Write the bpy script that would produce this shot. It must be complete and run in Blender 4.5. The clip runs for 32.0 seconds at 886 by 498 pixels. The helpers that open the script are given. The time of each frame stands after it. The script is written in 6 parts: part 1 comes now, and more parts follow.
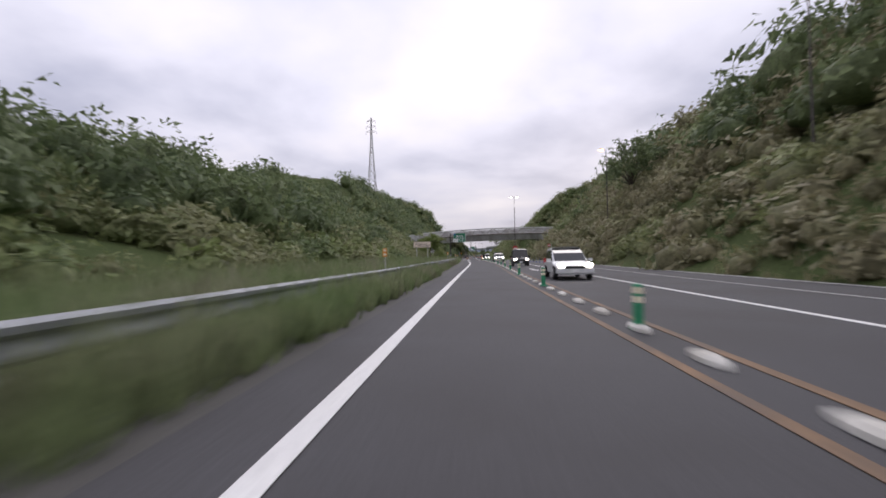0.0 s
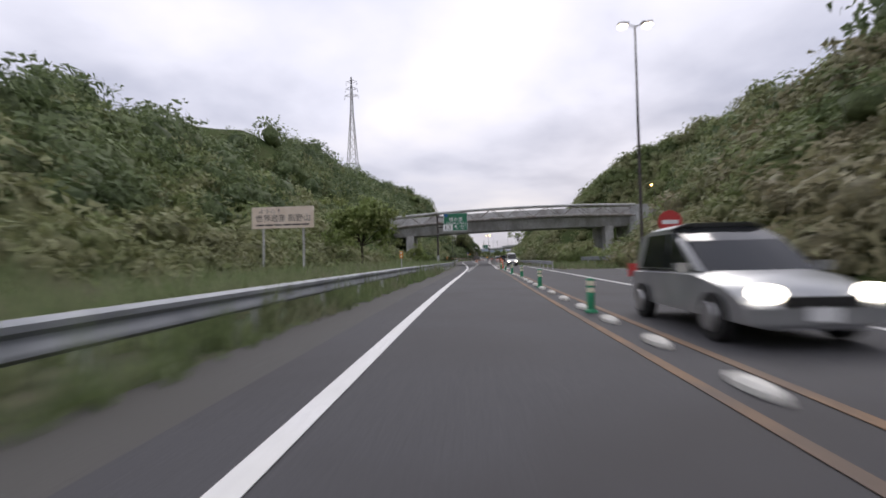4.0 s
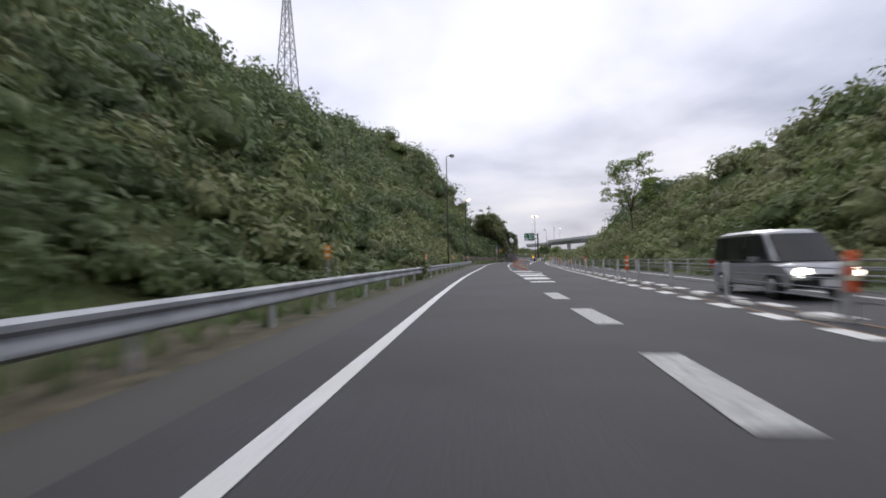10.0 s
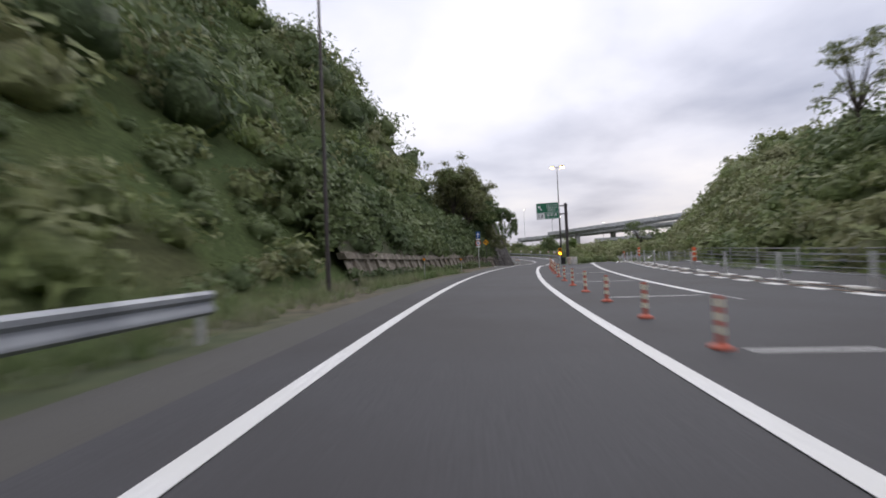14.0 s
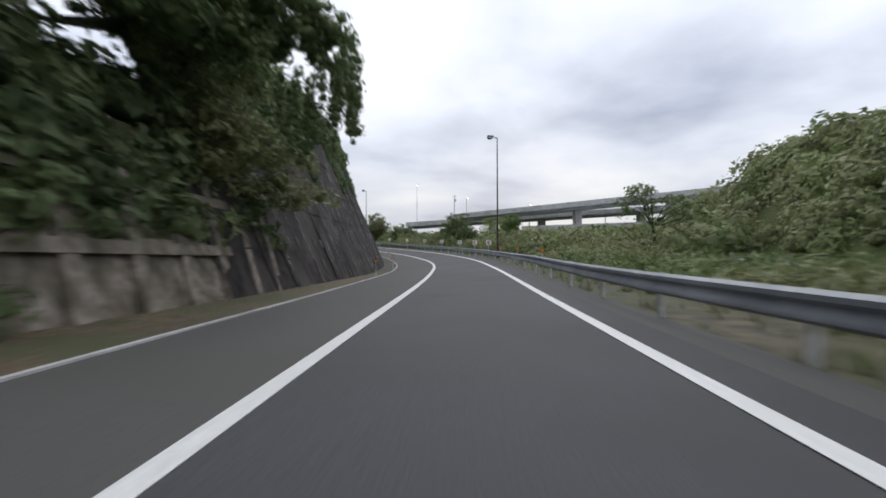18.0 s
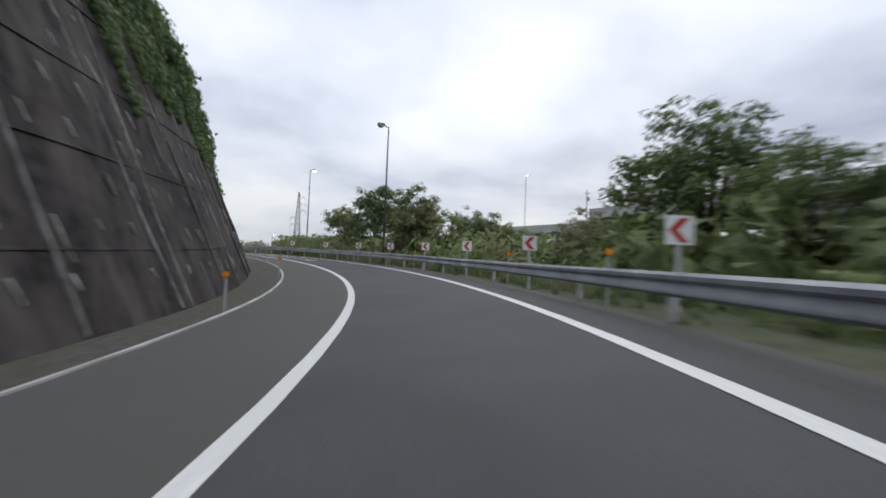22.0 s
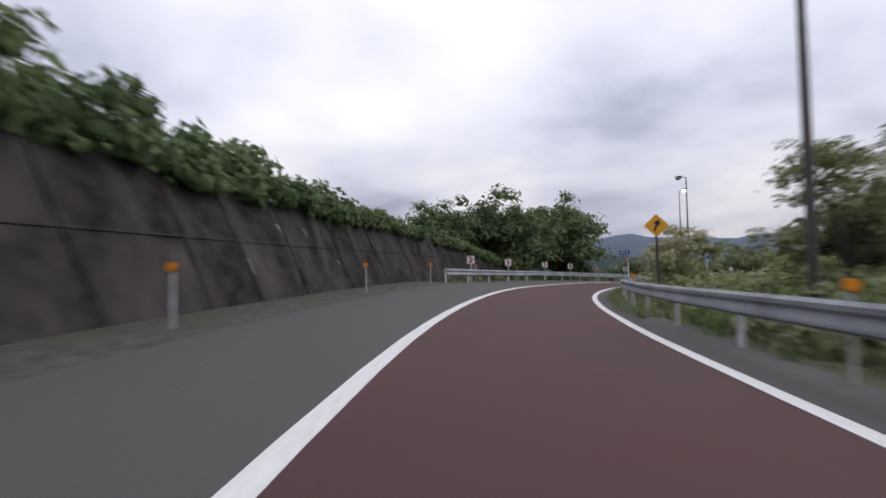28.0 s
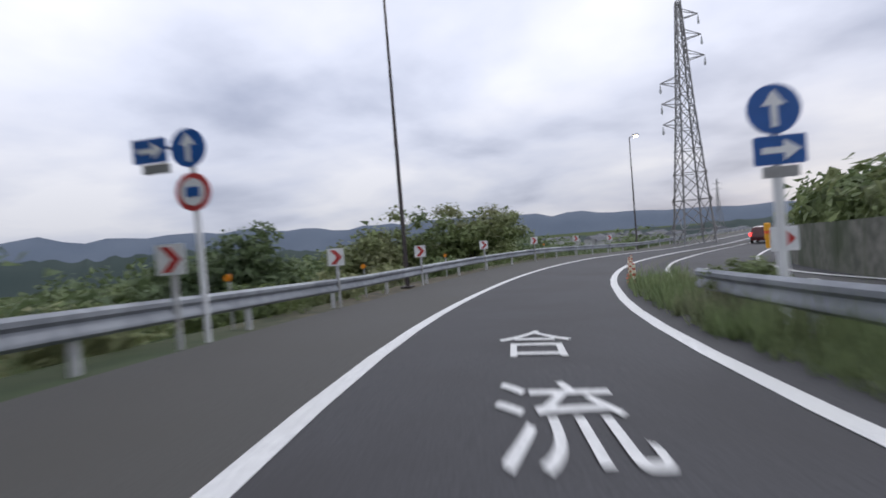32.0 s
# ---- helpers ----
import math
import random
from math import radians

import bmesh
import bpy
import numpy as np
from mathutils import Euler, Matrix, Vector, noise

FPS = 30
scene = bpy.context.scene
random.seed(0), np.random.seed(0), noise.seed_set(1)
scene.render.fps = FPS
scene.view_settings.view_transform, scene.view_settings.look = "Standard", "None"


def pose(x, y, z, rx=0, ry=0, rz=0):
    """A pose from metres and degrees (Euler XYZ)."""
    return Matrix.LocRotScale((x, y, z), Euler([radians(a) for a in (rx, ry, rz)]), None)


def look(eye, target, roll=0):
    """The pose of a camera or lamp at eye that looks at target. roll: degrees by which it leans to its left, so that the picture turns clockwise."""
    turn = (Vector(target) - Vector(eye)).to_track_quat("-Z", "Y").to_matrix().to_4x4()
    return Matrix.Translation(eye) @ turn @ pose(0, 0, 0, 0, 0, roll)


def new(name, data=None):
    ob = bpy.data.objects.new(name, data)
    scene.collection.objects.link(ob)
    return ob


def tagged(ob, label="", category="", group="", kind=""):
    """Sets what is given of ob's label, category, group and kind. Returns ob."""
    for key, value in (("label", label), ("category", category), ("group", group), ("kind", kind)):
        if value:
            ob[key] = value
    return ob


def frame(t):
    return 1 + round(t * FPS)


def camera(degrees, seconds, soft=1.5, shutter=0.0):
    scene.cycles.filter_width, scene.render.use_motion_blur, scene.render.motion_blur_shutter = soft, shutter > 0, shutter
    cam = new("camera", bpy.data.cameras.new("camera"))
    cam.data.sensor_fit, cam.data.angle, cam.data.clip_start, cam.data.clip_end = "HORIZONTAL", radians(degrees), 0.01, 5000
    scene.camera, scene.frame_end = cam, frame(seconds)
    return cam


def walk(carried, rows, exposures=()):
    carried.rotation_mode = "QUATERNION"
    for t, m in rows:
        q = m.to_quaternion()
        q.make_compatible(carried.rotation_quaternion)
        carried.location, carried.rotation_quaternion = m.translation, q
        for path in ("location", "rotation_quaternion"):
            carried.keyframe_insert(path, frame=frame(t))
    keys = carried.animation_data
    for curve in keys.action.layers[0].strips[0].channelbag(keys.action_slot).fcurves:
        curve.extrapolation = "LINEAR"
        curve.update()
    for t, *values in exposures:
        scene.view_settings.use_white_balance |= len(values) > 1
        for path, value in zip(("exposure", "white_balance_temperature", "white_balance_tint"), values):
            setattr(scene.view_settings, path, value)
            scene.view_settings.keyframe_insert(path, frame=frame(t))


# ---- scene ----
# ---------------------------------------------------------------- camera
cam = camera(85.8, 32.0, soft=1.7, shutter=0.5)
PATH = [
    (0.0, 0.00, 0.00, 1.150, 91.26, 1.13, -1.07),
    (0.5, 0.89, 9.82, 1.192, 91.39, 1.10, -1.02),
    (1.0, 1.79, 19.55, 1.249, 91.49, 0.98, -1.20),
    (1.5, 2.73, 29.17, 1.320, 91.52, 1.02, -1.46),
    (2.0, 3.68, 38.69, 1.406, 91.56, 1.36, -1.56),
    (2.5, 4.61, 48.11, 1.494, 91.64, 1.68, -1.41),
    (3.0, 5.50, 57.45, 1.574, 91.59, 1.78, -1.17),
    (3.5, 6.33, 66.73, 1.646, 91.55, 1.36, -0.77),
    (4.0, 6.98, 75.98, 1.709, 91.45, 1.34, 0.58),
    (4.5, 7.46, 85.21, 1.764, 91.39, 1.35, 1.34),
    (5.0, 7.97, 94.43, 1.811, 91.35, 1.38, 0.78),
    (5.5, 8.63, 103.65, 1.848, 91.37, 1.43, -0.20),
    (6.0, 9.32, 112.90, 1.877, 91.35, 1.16, -0.03),
    (6.5, 9.98, 122.20, 1.896, 91.26, 1.13, 0.20),
    (7.0, 10.62, 131.54, 1.906, 91.15, 1.05, 0.28),
    (7.5, 11.22, 140.93, 1.906, 91.14, 1.03, 0.64),
    (8.0, 11.71, 150.35, 1.897, 90.99, 1.03, 1.45),
    (8.5, 12.04, 159.76, 1.893, 91.09, 1.41, 2.49),
    (9.0, 12.20, 169.15, 1.912, 91.25, 1.44, 3.51),
    (9.5, 12.22, 178.45, 1.952, 91.40, 1.32, 4.21),
    (10.0, 12.20, 187.66, 2.013, 91.57, 1.29, 4.25),
    (10.5, 12.22, 196.75, 2.074, 91.47, 1.39, 3.92),
    (11.0, 12.34, 205.73, 2.118, 91.44, 1.38, 3.20),
    (11.5, 12.58, 214.64, 2.144, 91.40, 1.23, 2.30),
    (12.0, 12.94, 223.51, 2.152, 91.29, 1.58, 1.67),
    (12.5, 13.38, 232.38, 2.164, 91.19, 2.10, 1.19),
    (13.0, 13.89, 241.25, 2.201, 91.25, 2.34, 0.85),
    (13.5, 14.41, 250.09, 2.264, 91.28, 2.79, 0.84),
    (14.0, 14.79, 258.86, 2.350, 91.64, 2.45, 1.99),
    (14.5, 15.11, 267.52, 2.443, 91.62, 2.15, 1.91),
    (15.0, 15.67, 275.99, 2.525, 91.55, 1.88, -0.45),
    (15.5, 16.77, 284.20, 2.607, 91.32, 1.57, -3.86),
    (16.0, 18.11, 292.17, 2.679, 91.07, 0.85, -5.59),
    (16.5, 19.54, 299.93, 2.727, 90.98, 0.46, -7.03),
    (17.0, 21.06, 307.55, 2.741, 90.72, 0.31, -8.46),
    (17.5, 22.64, 315.05, 2.720, 90.46, 0.21, -9.95),
    (18.0, 24.30, 322.44, 2.672, 90.38, 0.21, -10.75),
    (18.5, 26.05, 329.73, 2.650, 90.83, 0.13, -11.40),
    (19.0, 27.79, 336.94, 2.667, 91.04, -0.26, -11.57),
    (19.5, 29.35, 344.11, 2.699, 91.26, -1.35, -10.46),
    (20.0, 30.70, 351.29, 2.757, 91.46, -1.41, -8.64),
    (20.5, 31.87, 358.52, 2.844, 91.96, -2.04, -6.65),
    (21.0, 32.77, 365.77, 2.965, 92.36, -1.98, -4.64),
    (21.5, 33.24, 373.03, 3.122, 92.67, -2.00, -1.49),
    (22.0, 33.22, 380.20, 3.322, 93.08, -2.19, 2.51),
    (22.5, 32.72, 387.23, 3.572, 93.56, -2.47, 7.27),
    (23.0, 31.62, 394.02, 3.850, 93.83, -2.70, 12.95),
    (23.5, 29.81, 400.46, 4.155, 94.24, -2.74, 19.29),
    (24.0, 27.42, 406.47, 4.479, 94.37, -2.62, 25.70),
    (24.5, 24.58, 412.02, 4.792, 94.23, -2.29, 32.09),
    (25.0, 21.33, 417.10, 5.092, 94.05, -2.43, 37.64),
    (25.5, 17.61, 421.75, 5.396, 93.83, -2.11, 43.21),
    (26.0, 13.48, 426.04, 5.688, 93.43, -1.44, 48.39),
    (26.5, 9.00, 430.04, 5.943, 92.95, -0.80, 52.74),
    (27.0, 4.18, 433.88, 6.149, 92.56, -0.16, 56.09),
    (27.5, -0.93, 437.65, 6.294, 92.32, 0.45, 58.37),
    (28.0, -6.25, 441.44, 6.381, 91.87, 1.31, 59.21),
    (28.5, -11.56, 445.44, 6.386, 91.40, 1.96, 57.57),
    (29.0, -16.65, 449.78, 6.324, 90.81, 2.82, 53.58),
    (29.5, -21.30, 454.44, 6.229, 90.31, 3.80, 48.36),
    (30.0, -25.34, 459.36, 6.088, 89.81, 4.95, 42.23),
    (30.5, -28.61, 464.46, 5.922, 89.41, 4.77, 35.33),
    (31.0, -31.15, 469.53, 5.755, 89.15, 4.70, 28.15),
    (31.5, -33.19, 474.40, 5.584, 89.00, 5.17, 21.73),
    (32.0, -34.64, 479.03, 5.410, 88.93, 4.67, 16.18),
]
walk(cam, [(r[0], pose(*r[1:])) for r in PATH], [
    (0.0, 0.0, 6450, 17), (3.0, 0.0, 6450, 15), (6.0, 0.05, 6450, 13), (7.0, 0.25, 6350, 15), (7.7, 0.35, 6280, 15), (8.0, 0.45, 6200, 16), (8.6, 0.45, 6080, 16),
    (9.0, 0.42, 6000, 16), (9.5, 0.2, 6180, 14), (10.0, 0.05, 6300, 12), (13.0, 0.05, 6350, 12), (16.0, 0.05, 6450, 13), (18.0, 0.05, 6250, 7), (21.0, 0.0, 6200, 6),
    (23.0, -0.05, 6300, 9), (25.0, -0.05, 6350, 13), (28.0, -0.1, 6300, 13), (30.0, -0.1, 6350, 11), (32.0, -0.1, 6100, 11)])

# ---------------------------------------------------------------- light
world = bpy.data.worlds.new("world")
scene.world = world
world.use_nodes = True


def overcast():
    """Grey evening cloud over a dim blue sky."""
    nt = world.node_tree
    nt.nodes.clear()
    out = nt.nodes.new("ShaderNodeOutputWorld")
    bg = nt.nodes.new("ShaderNodeBackground")
    sky = nt.nodes.new("ShaderNodeTexSky")
    sky.sky_type = "NISHITA"
    sky.sun_disc = False
    sky.sun_elevation = radians(14)
    sky.sun_rotation = radians(20)
    dim = nt.nodes.new("ShaderNodeMix")
    dim.data_type = "RGBA"
    dim.blend_type = "MULTIPLY"
    dim.inputs[0].default_value = 1.0
    dim.inputs[7].default_value = (0.10, 0.10, 0.10, 1)
    nt.links.new(sky.outputs[0], dim.inputs[6])
    co = nt.nodes.new("ShaderNodeTexCoord")
    sep = nt.nodes.new("ShaderNodeSeparateXYZ")
    nt.links.new(co.outputs["Generated"], sep.inputs[0])
    # cloud sheet seen from below: project the direction on a flat layer
    add = nt.nodes.new("ShaderNodeMath")
    add.operation = "ADD"
    add.inputs[1].default_value = 0.22
    nt.links.new(sep.outputs[2], add.inputs[0])
    mx = nt.nodes.new("ShaderNodeMath")
    mx.operation = "MAXIMUM"
    mx.inputs[1].default_value = 0.05
    nt.links.new(add.outputs[0], mx.inputs[0])
    dx = nt.nodes.new("ShaderNodeMath")
    dx.operation = "DIVIDE"
    dy = nt.nodes.new("ShaderNodeMath")
    dy.operation = "DIVIDE"
    nt.links.new(sep.outputs[0], dx.inputs[0])
    nt.links.new(mx.outputs[0], dx.inputs[1])
    nt.links.new(sep.outputs[1], dy.inputs[0])
    nt.links.new(mx.outputs[0], dy.inputs[1])
    comb = nt.nodes.new("ShaderNodeCombineXYZ")
    nt.links.new(dx.outputs[0], comb.inputs[0])
    nt.links.new(dy.outputs[0], comb.inputs[1])
    no = nt.nodes.new("ShaderNodeTexNoise")
    no.inputs["Scale"].default_value = 0.95
    no.inputs["Detail"].default_value = 7.0
    no.inputs["Roughness"].default_value = 0.46
    no.inputs["Distortion"].default_value = 0.15
    nt.links.new(comb.outputs[0], no.inputs["Vector"])
    ramp = nt.nodes.new("ShaderNodeValToRGB")
    e = ramp.color_ramp.elements
    e[0].position, e[0].color = 0.30, (0.43, 0.46, 0.57, 1)
    e[1].position, e[1].color = 0.62, (1.04, 1.02, 1.04, 1)
    m = e.new(0.47)
    m.color = (0.80, 0.815, 0.91, 1)
    nt.links.new(no.outputs["Fac"], ramp.inputs[0])
    # clouds thicken and grey towards the horizon
    hz = nt.nodes.new("ShaderNodeMapRange")
    hz.inputs[1].default_value, hz.inputs[2].default_value = 0.0, 0.30
    hz.inputs[3].default_value, hz.inputs[4].default_value = 0.66, 1.10
    nt.links.new(sep.outputs[2], hz.inputs[0])
    tone = nt.nodes.new("ShaderNodeMix")
    tone.data_type = "RGBA"
    tone.blend_type = "MULTIPLY"
    tone.inputs[0].default_value = 1.0
    nt.links.new(ramp.outputs[0], tone.inputs[6])
    nt.links.new(hz.outputs[0], tone.inputs[7])
    mix = nt.nodes.new("ShaderNodeMix")
    mix.data_type = "RGBA"
    mix.inputs[0].default_value = 0.98
    nt.links.new(dim.outputs[2], mix.inputs[6])
    nt.links.new(tone.outputs[2], mix.inputs[7])
    bg.inputs[1].default_value = SKY
    nt.links.new(mix.outputs[2], bg.inputs[0])
    nt.links.new(bg.outputs[0], out.inputs[0])


SKY = 1.0
overcast()
sun = new("sun", bpy.data.lights.new("sun", "SUN"))
sun.data.energy = 0.9
sun.data.angle = radians(25)
sun.data.color = (1.0, 0.96, 0.9)
sun.matrix_world = look((0, 0, 0), (-math.sin(radians(20)), -math.cos(radians(20)), -0.9))


# ---------------------------------------------------------------- materials
def material(name, rough=0.8, metal=0.0):
    m = bpy.data.materials.new(name)
    m.use_nodes = True
    b = m.node_tree.nodes["Principled BSDF"]
    b.inputs["Roughness"].default_value = rough
    b.inputs["Metallic"].default_value = metal
    return m, m.node_tree, b


def grain(name, dark, light, scale, rough=0.8, metal=0.0, bump=0.0, big=0.0, stain=None, per=0.0, lo=0.35, hi=0.65, spec=0.5, drip=1.0):
    """A surface with fine grain, broad stains (big: their scale per metre) and a touch of variation from piece to piece."""
    m, nt, b = material(name, rough, metal)
    b.inputs["Specular IOR Level"].default_value = spec
    co = nt.nodes.new("ShaderNodeTexCoord")
    geo = nt.nodes.new("ShaderNodeNewGeometry")
    n1 = nt.nodes.new("ShaderNodeTexNoise")
    n1.inputs["Scale"].default_value = scale
    n1.inputs["Detail"].default_value = 5
    nt.links.new(geo.outputs["Position"], n1.inputs["Vector"])
    ramp = nt.nodes.new("ShaderNodeValToRGB")
    ramp.color_ramp.elements[0].position, ramp.color_ramp.elements[1].position = lo, hi
    ramp.color_ramp.elements[0].color = (*dark, 1)
    ramp.color_ramp.elements[1].color = (*light, 1)
    nt.links.new(n1.outputs["Fac"], ramp.inputs[0])
    col = ramp.outputs[0]
    if stain:
        n2 = nt.nodes.new("ShaderNodeTexNoise")
        n2.inputs["Scale"].default_value = big
        n2.inputs["Detail"].default_value = 4
        n2.inputs["Distortion"].default_value = 0.4
        runs = nt.nodes.new("ShaderNodeVectorMath")
        runs.operation = "MULTIPLY"
        runs.inputs[1].default_value = (1, 1, drip)
        nt.links.new(geo.outputs["Position"], runs.inputs[0])
        nt.links.new(runs.outputs[0], n2.inputs["Vector"])
        r2 = nt.nodes.new("ShaderNodeMapRange")
        r2.inputs[1].default_value, r2.inputs[2].default_value = 0.42, 0.68
        nt.links.new(n2.outputs["Fac"], r2.inputs[0])
        mx = nt.nodes.new("ShaderNodeMix")
        mx.data_type = "RGBA"
        nt.links.new(r2.outputs[0], mx.inputs[0])
        nt.links.new(col, mx.inputs[6])
        mx.inputs[7].default_value = (*stain, 1)
        col = mx.outputs[2]
    if per:
        info = nt.nodes.new("ShaderNodeObjectInfo")
        isl = nt.nodes.new("ShaderNodeMath")
        isl.operation = "ADD"
        nt.links.new(info.outputs["Random"], isl.inputs[0])
        nt.links.new(geo.outputs["Random Per Island"], isl.inputs[1])
        mr = nt.nodes.new("ShaderNodeMapRange")
        mr.inputs[1].default_value, mr.inputs[2].default_value = 0.0, 2.0
        mr.inputs[3].default_value, mr.inputs[4].default_value = 1 - per, 1 + per
        nt.links.new(isl.outputs[0], mr.inputs[0])
        mm = nt.nodes.new("ShaderNodeMix")
        mm.data_type = "RGBA"
        mm.blend_type = "MULTIPLY"
        mm.inputs[0].default_value = 1
        nt.links.new(col, mm.inputs[6])
        nt.links.new(mr.outputs[0], mm.inputs[7])
        col = mm.outputs[2]
    nt.links.new(col, b.inputs["Base Color"])
    if bump:
        bp = nt.nodes.new("ShaderNodeBump")
        bp.inputs["Strength"].default_value = 0.5
        bp.inputs["Distance"].default_value = bump
        nt.links.new(n1.outputs["Fac"], bp.inputs["Height"])
        nt.links.new(bp.outputs[0], b.inputs["Normal"])
    return m


def glow(name, colour, strength):
    m, nt, b = material(name, 0.4)
    b.inputs["Base Color"].default_value = (*colour, 1)
    b.inputs["Emission Color"].default_value = (*colour, 1)
    b.inputs["Emission Strength"].default_value = strength
    return m


def foliage(name, shades, big, per=0.17):
    """Leaves: tint by clump of plants (broad noise) and by leaf."""
    m, nt, b = material(name, 0.6 if per else 0.95)
    b.inputs["Specular IOR Level"].default_value = 0.25 if per else 0.05
    geo = nt.nodes.new("ShaderNodeNewGeometry")
    n2 = nt.nodes.new("ShaderNodeTexNoise")
    n2.inputs["Scale"].default_value = big
    n2.inputs["Detail"].default_value = 3
    nt.links.new(geo.outputs["Position"], n2.inputs["Vector"])
    ramp = nt.nodes.new("ShaderNodeValToRGB")
    els = ramp.color_ramp.elements
    els[0].position, els[1].position = 0.32, 0.68
    els[0].color, els[1].color = (*shades[0], 1), (*shades[-1], 1)
    for i, s in enumerate(shades[1:-1]):
        q = els.new(0.32 + 0.36 * (i + 1) / (len(shades) - 1))
        q.color = (*s, 1)
    nt.links.new(n2.outputs["Fac"], ramp.inputs[0])
    mr = nt.nodes.new("ShaderNodeMapRange")
    mr.inputs[3].default_value, mr.inputs[4].default_value = 1 - per, 1 + per
    nt.links.new(geo.outputs["Random Per Island"], mr.inputs[0])
    mm = nt.nodes.new("ShaderNodeMix")
    mm.data_type = "RGBA"
    mm.blend_type = "MULTIPLY"
    mm.inputs[0].default_value = 1
    nt.links.new(ramp.outputs[0], mm.inputs[6])
    nt.links.new(mr.outputs[0], mm.inputs[7])
    fine = nt.nodes.new("ShaderNodeTexNoise")
    fine.inputs["Scale"].default_value = 4.5
    fine.inputs["Detail"].default_value = 4
    fine.inputs["Roughness"].default_value = 0.65
    nt.links.new(geo.outputs["Position"], fine.inputs["Vector"])
    tone = nt.nodes.new("ShaderNodeMapRange")
    tone.inputs[1].default_value, tone.inputs[2].default_value = 0.32, 0.68
    tone.inputs[3].default_value, tone.inputs[4].default_value = 0.70, 1.34
    nt.links.new(fine.outputs["Fac"], tone.inputs[0])
    mf = nt.nodes.new("ShaderNodeMix")
    mf.data_type = "RGBA"
    mf.blend_type = "MULTIPLY"
    mf.inputs[0].default_value = 1 if per or big > 0.1 else 0.5
    nt.links.new(mm.outputs[2], mf.inputs[6])
    nt.links.new(tone.outputs[0], mf.inputs[7])
    nt.links.new(mf.outputs[2], b.inputs["Base Color"])
    if per or big > 0.1:
        bump = nt.nodes.new("ShaderNodeBump")
        bump.inputs["Strength"].default_value = 0.8
        bump.inputs["Distance"].default_value = 0.12
        nt.links.new(fine.outputs["Fac"], bump.inputs["Height"])
        nt.links.new(bump.outputs[0], b.inputs["Normal"])
    tr = nt.nodes.new("ShaderNodeBsdfTranslucent")
    nt.links.new(mf.outputs[2], tr.inputs["Color"])
    ms = nt.nodes.new("ShaderNodeMixShader")
    ms.inputs[0].default_value = 0.3 if per else 0.0
    nt.links.new(b.outputs[0], ms.inputs[1])
    nt.links.new(tr.outputs[0], ms.inputs[2])
    nt.links.new(ms.outputs[0], nt.nodes["Material Output"].inputs["Surface"])
    return m


M_ASPHALT = grain("asphalt", (0.041, 0.041, 0.046), (0.076, 0.075, 0.082), 42, 0.85, bump=0.006, big=0.35, stain=(0.047, 0.045, 0.048))
M_OLD = grain("shoulder_asphalt", (0.06, 0.058, 0.056), (0.10, 0.097, 0.092), 45, 0.9, bump=0.004, big=0.3, stain=(0.075, 0.072, 0.066))
M_RED = grain("red_paving", (0.056, 0.021, 0.021), (0.094, 0.037, 0.036), 70, 0.85, bump=0.004, big=0.4, stain=(0.060, 0.029, 0.030))
M_WHITE = grain("line_paint", (0.60, 0.60, 0.60), (0.82, 0.82, 0.81), 18, 0.7, big=0.7, stain=(0.68, 0.68, 0.66))
M_FADED = grain("worn_paint", (0.28, 0.28, 0.28), (0.62, 0.62, 0.61), 14, 0.8, big=0.9, stain=(0.45, 0.45, 0.44))
M_YELLOW = grain("faded_yellow_paint", (0.13, 0.085, 0.055), (0.25, 0.15, 0.08), 9, 0.8, big=0.8, stain=(0.11, 0.085, 0.07))
M_SOIL = grain("soil", (0.05, 0.045, 0.03), (0.13, 0.11, 0.07), 2.2, 0.95, bump=0.03, big=0.09, stain=(0.045, 0.07, 0.025))
M_VERGE = grain("dry_verge", (0.07, 0.05, 0.03), (0.15, 0.11, 0.07), 6, 0.95, bump=0.02, big=0.5, stain=(0.07, 0.08, 0.035))
M_STEEL = grain("galvanised_steel", (0.20, 0.215, 0.24), (0.29, 0.305, 0.335), 6, 0.58, 0.45, big=0.8, stain=(0.36, 0.38, 0.41))
M_POST = grain("grey_post", (0.42, 0.43, 0.44), (0.55, 0.56, 0.56), 8, 0.6, big=3, stain=(0.36, 0.35, 0.33))
M_CONC = grain("concrete", (0.47, 0.47, 0.475), (0.60, 0.60, 0.605), 3.0, 0.9, bump=0.008, big=0.5, stain=(0.34, 0.325, 0.315), drip=.35)
M_CONCLIGHT = grain("pale_concrete", (0.40, 0.41, 0.42), (0.52, 0.53, 0.54), 2.0, 0.85, big=0.7, stain=(0.34, 0.34, 0.34))
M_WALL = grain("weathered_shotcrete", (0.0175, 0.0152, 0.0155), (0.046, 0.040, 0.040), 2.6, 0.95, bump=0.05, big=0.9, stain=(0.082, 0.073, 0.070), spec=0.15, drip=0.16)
M_GUTTER = grain("gutter_concrete", (0.045, 0.042, 0.038), (0.095, 0.088, 0.078), 5, 0.95, bump=0.015, big=0.6, stain=(0.06, 0.058, 0.035))
M_RIBPALE = grain("worn_rib", (0.11, 0.105, 0.102), (0.30, 0.29, 0.285), 3.0, 0.95, bump=0.03, big=0.7, stain=(0.06, 0.055, 0.052))
M_STREAK = grain("lime_streak", (0.24, 0.23, 0.225), (0.46, 0.45, 0.44), 4.5, 0.9, big=1.2, stain=(0.16, 0.15, 0.15))
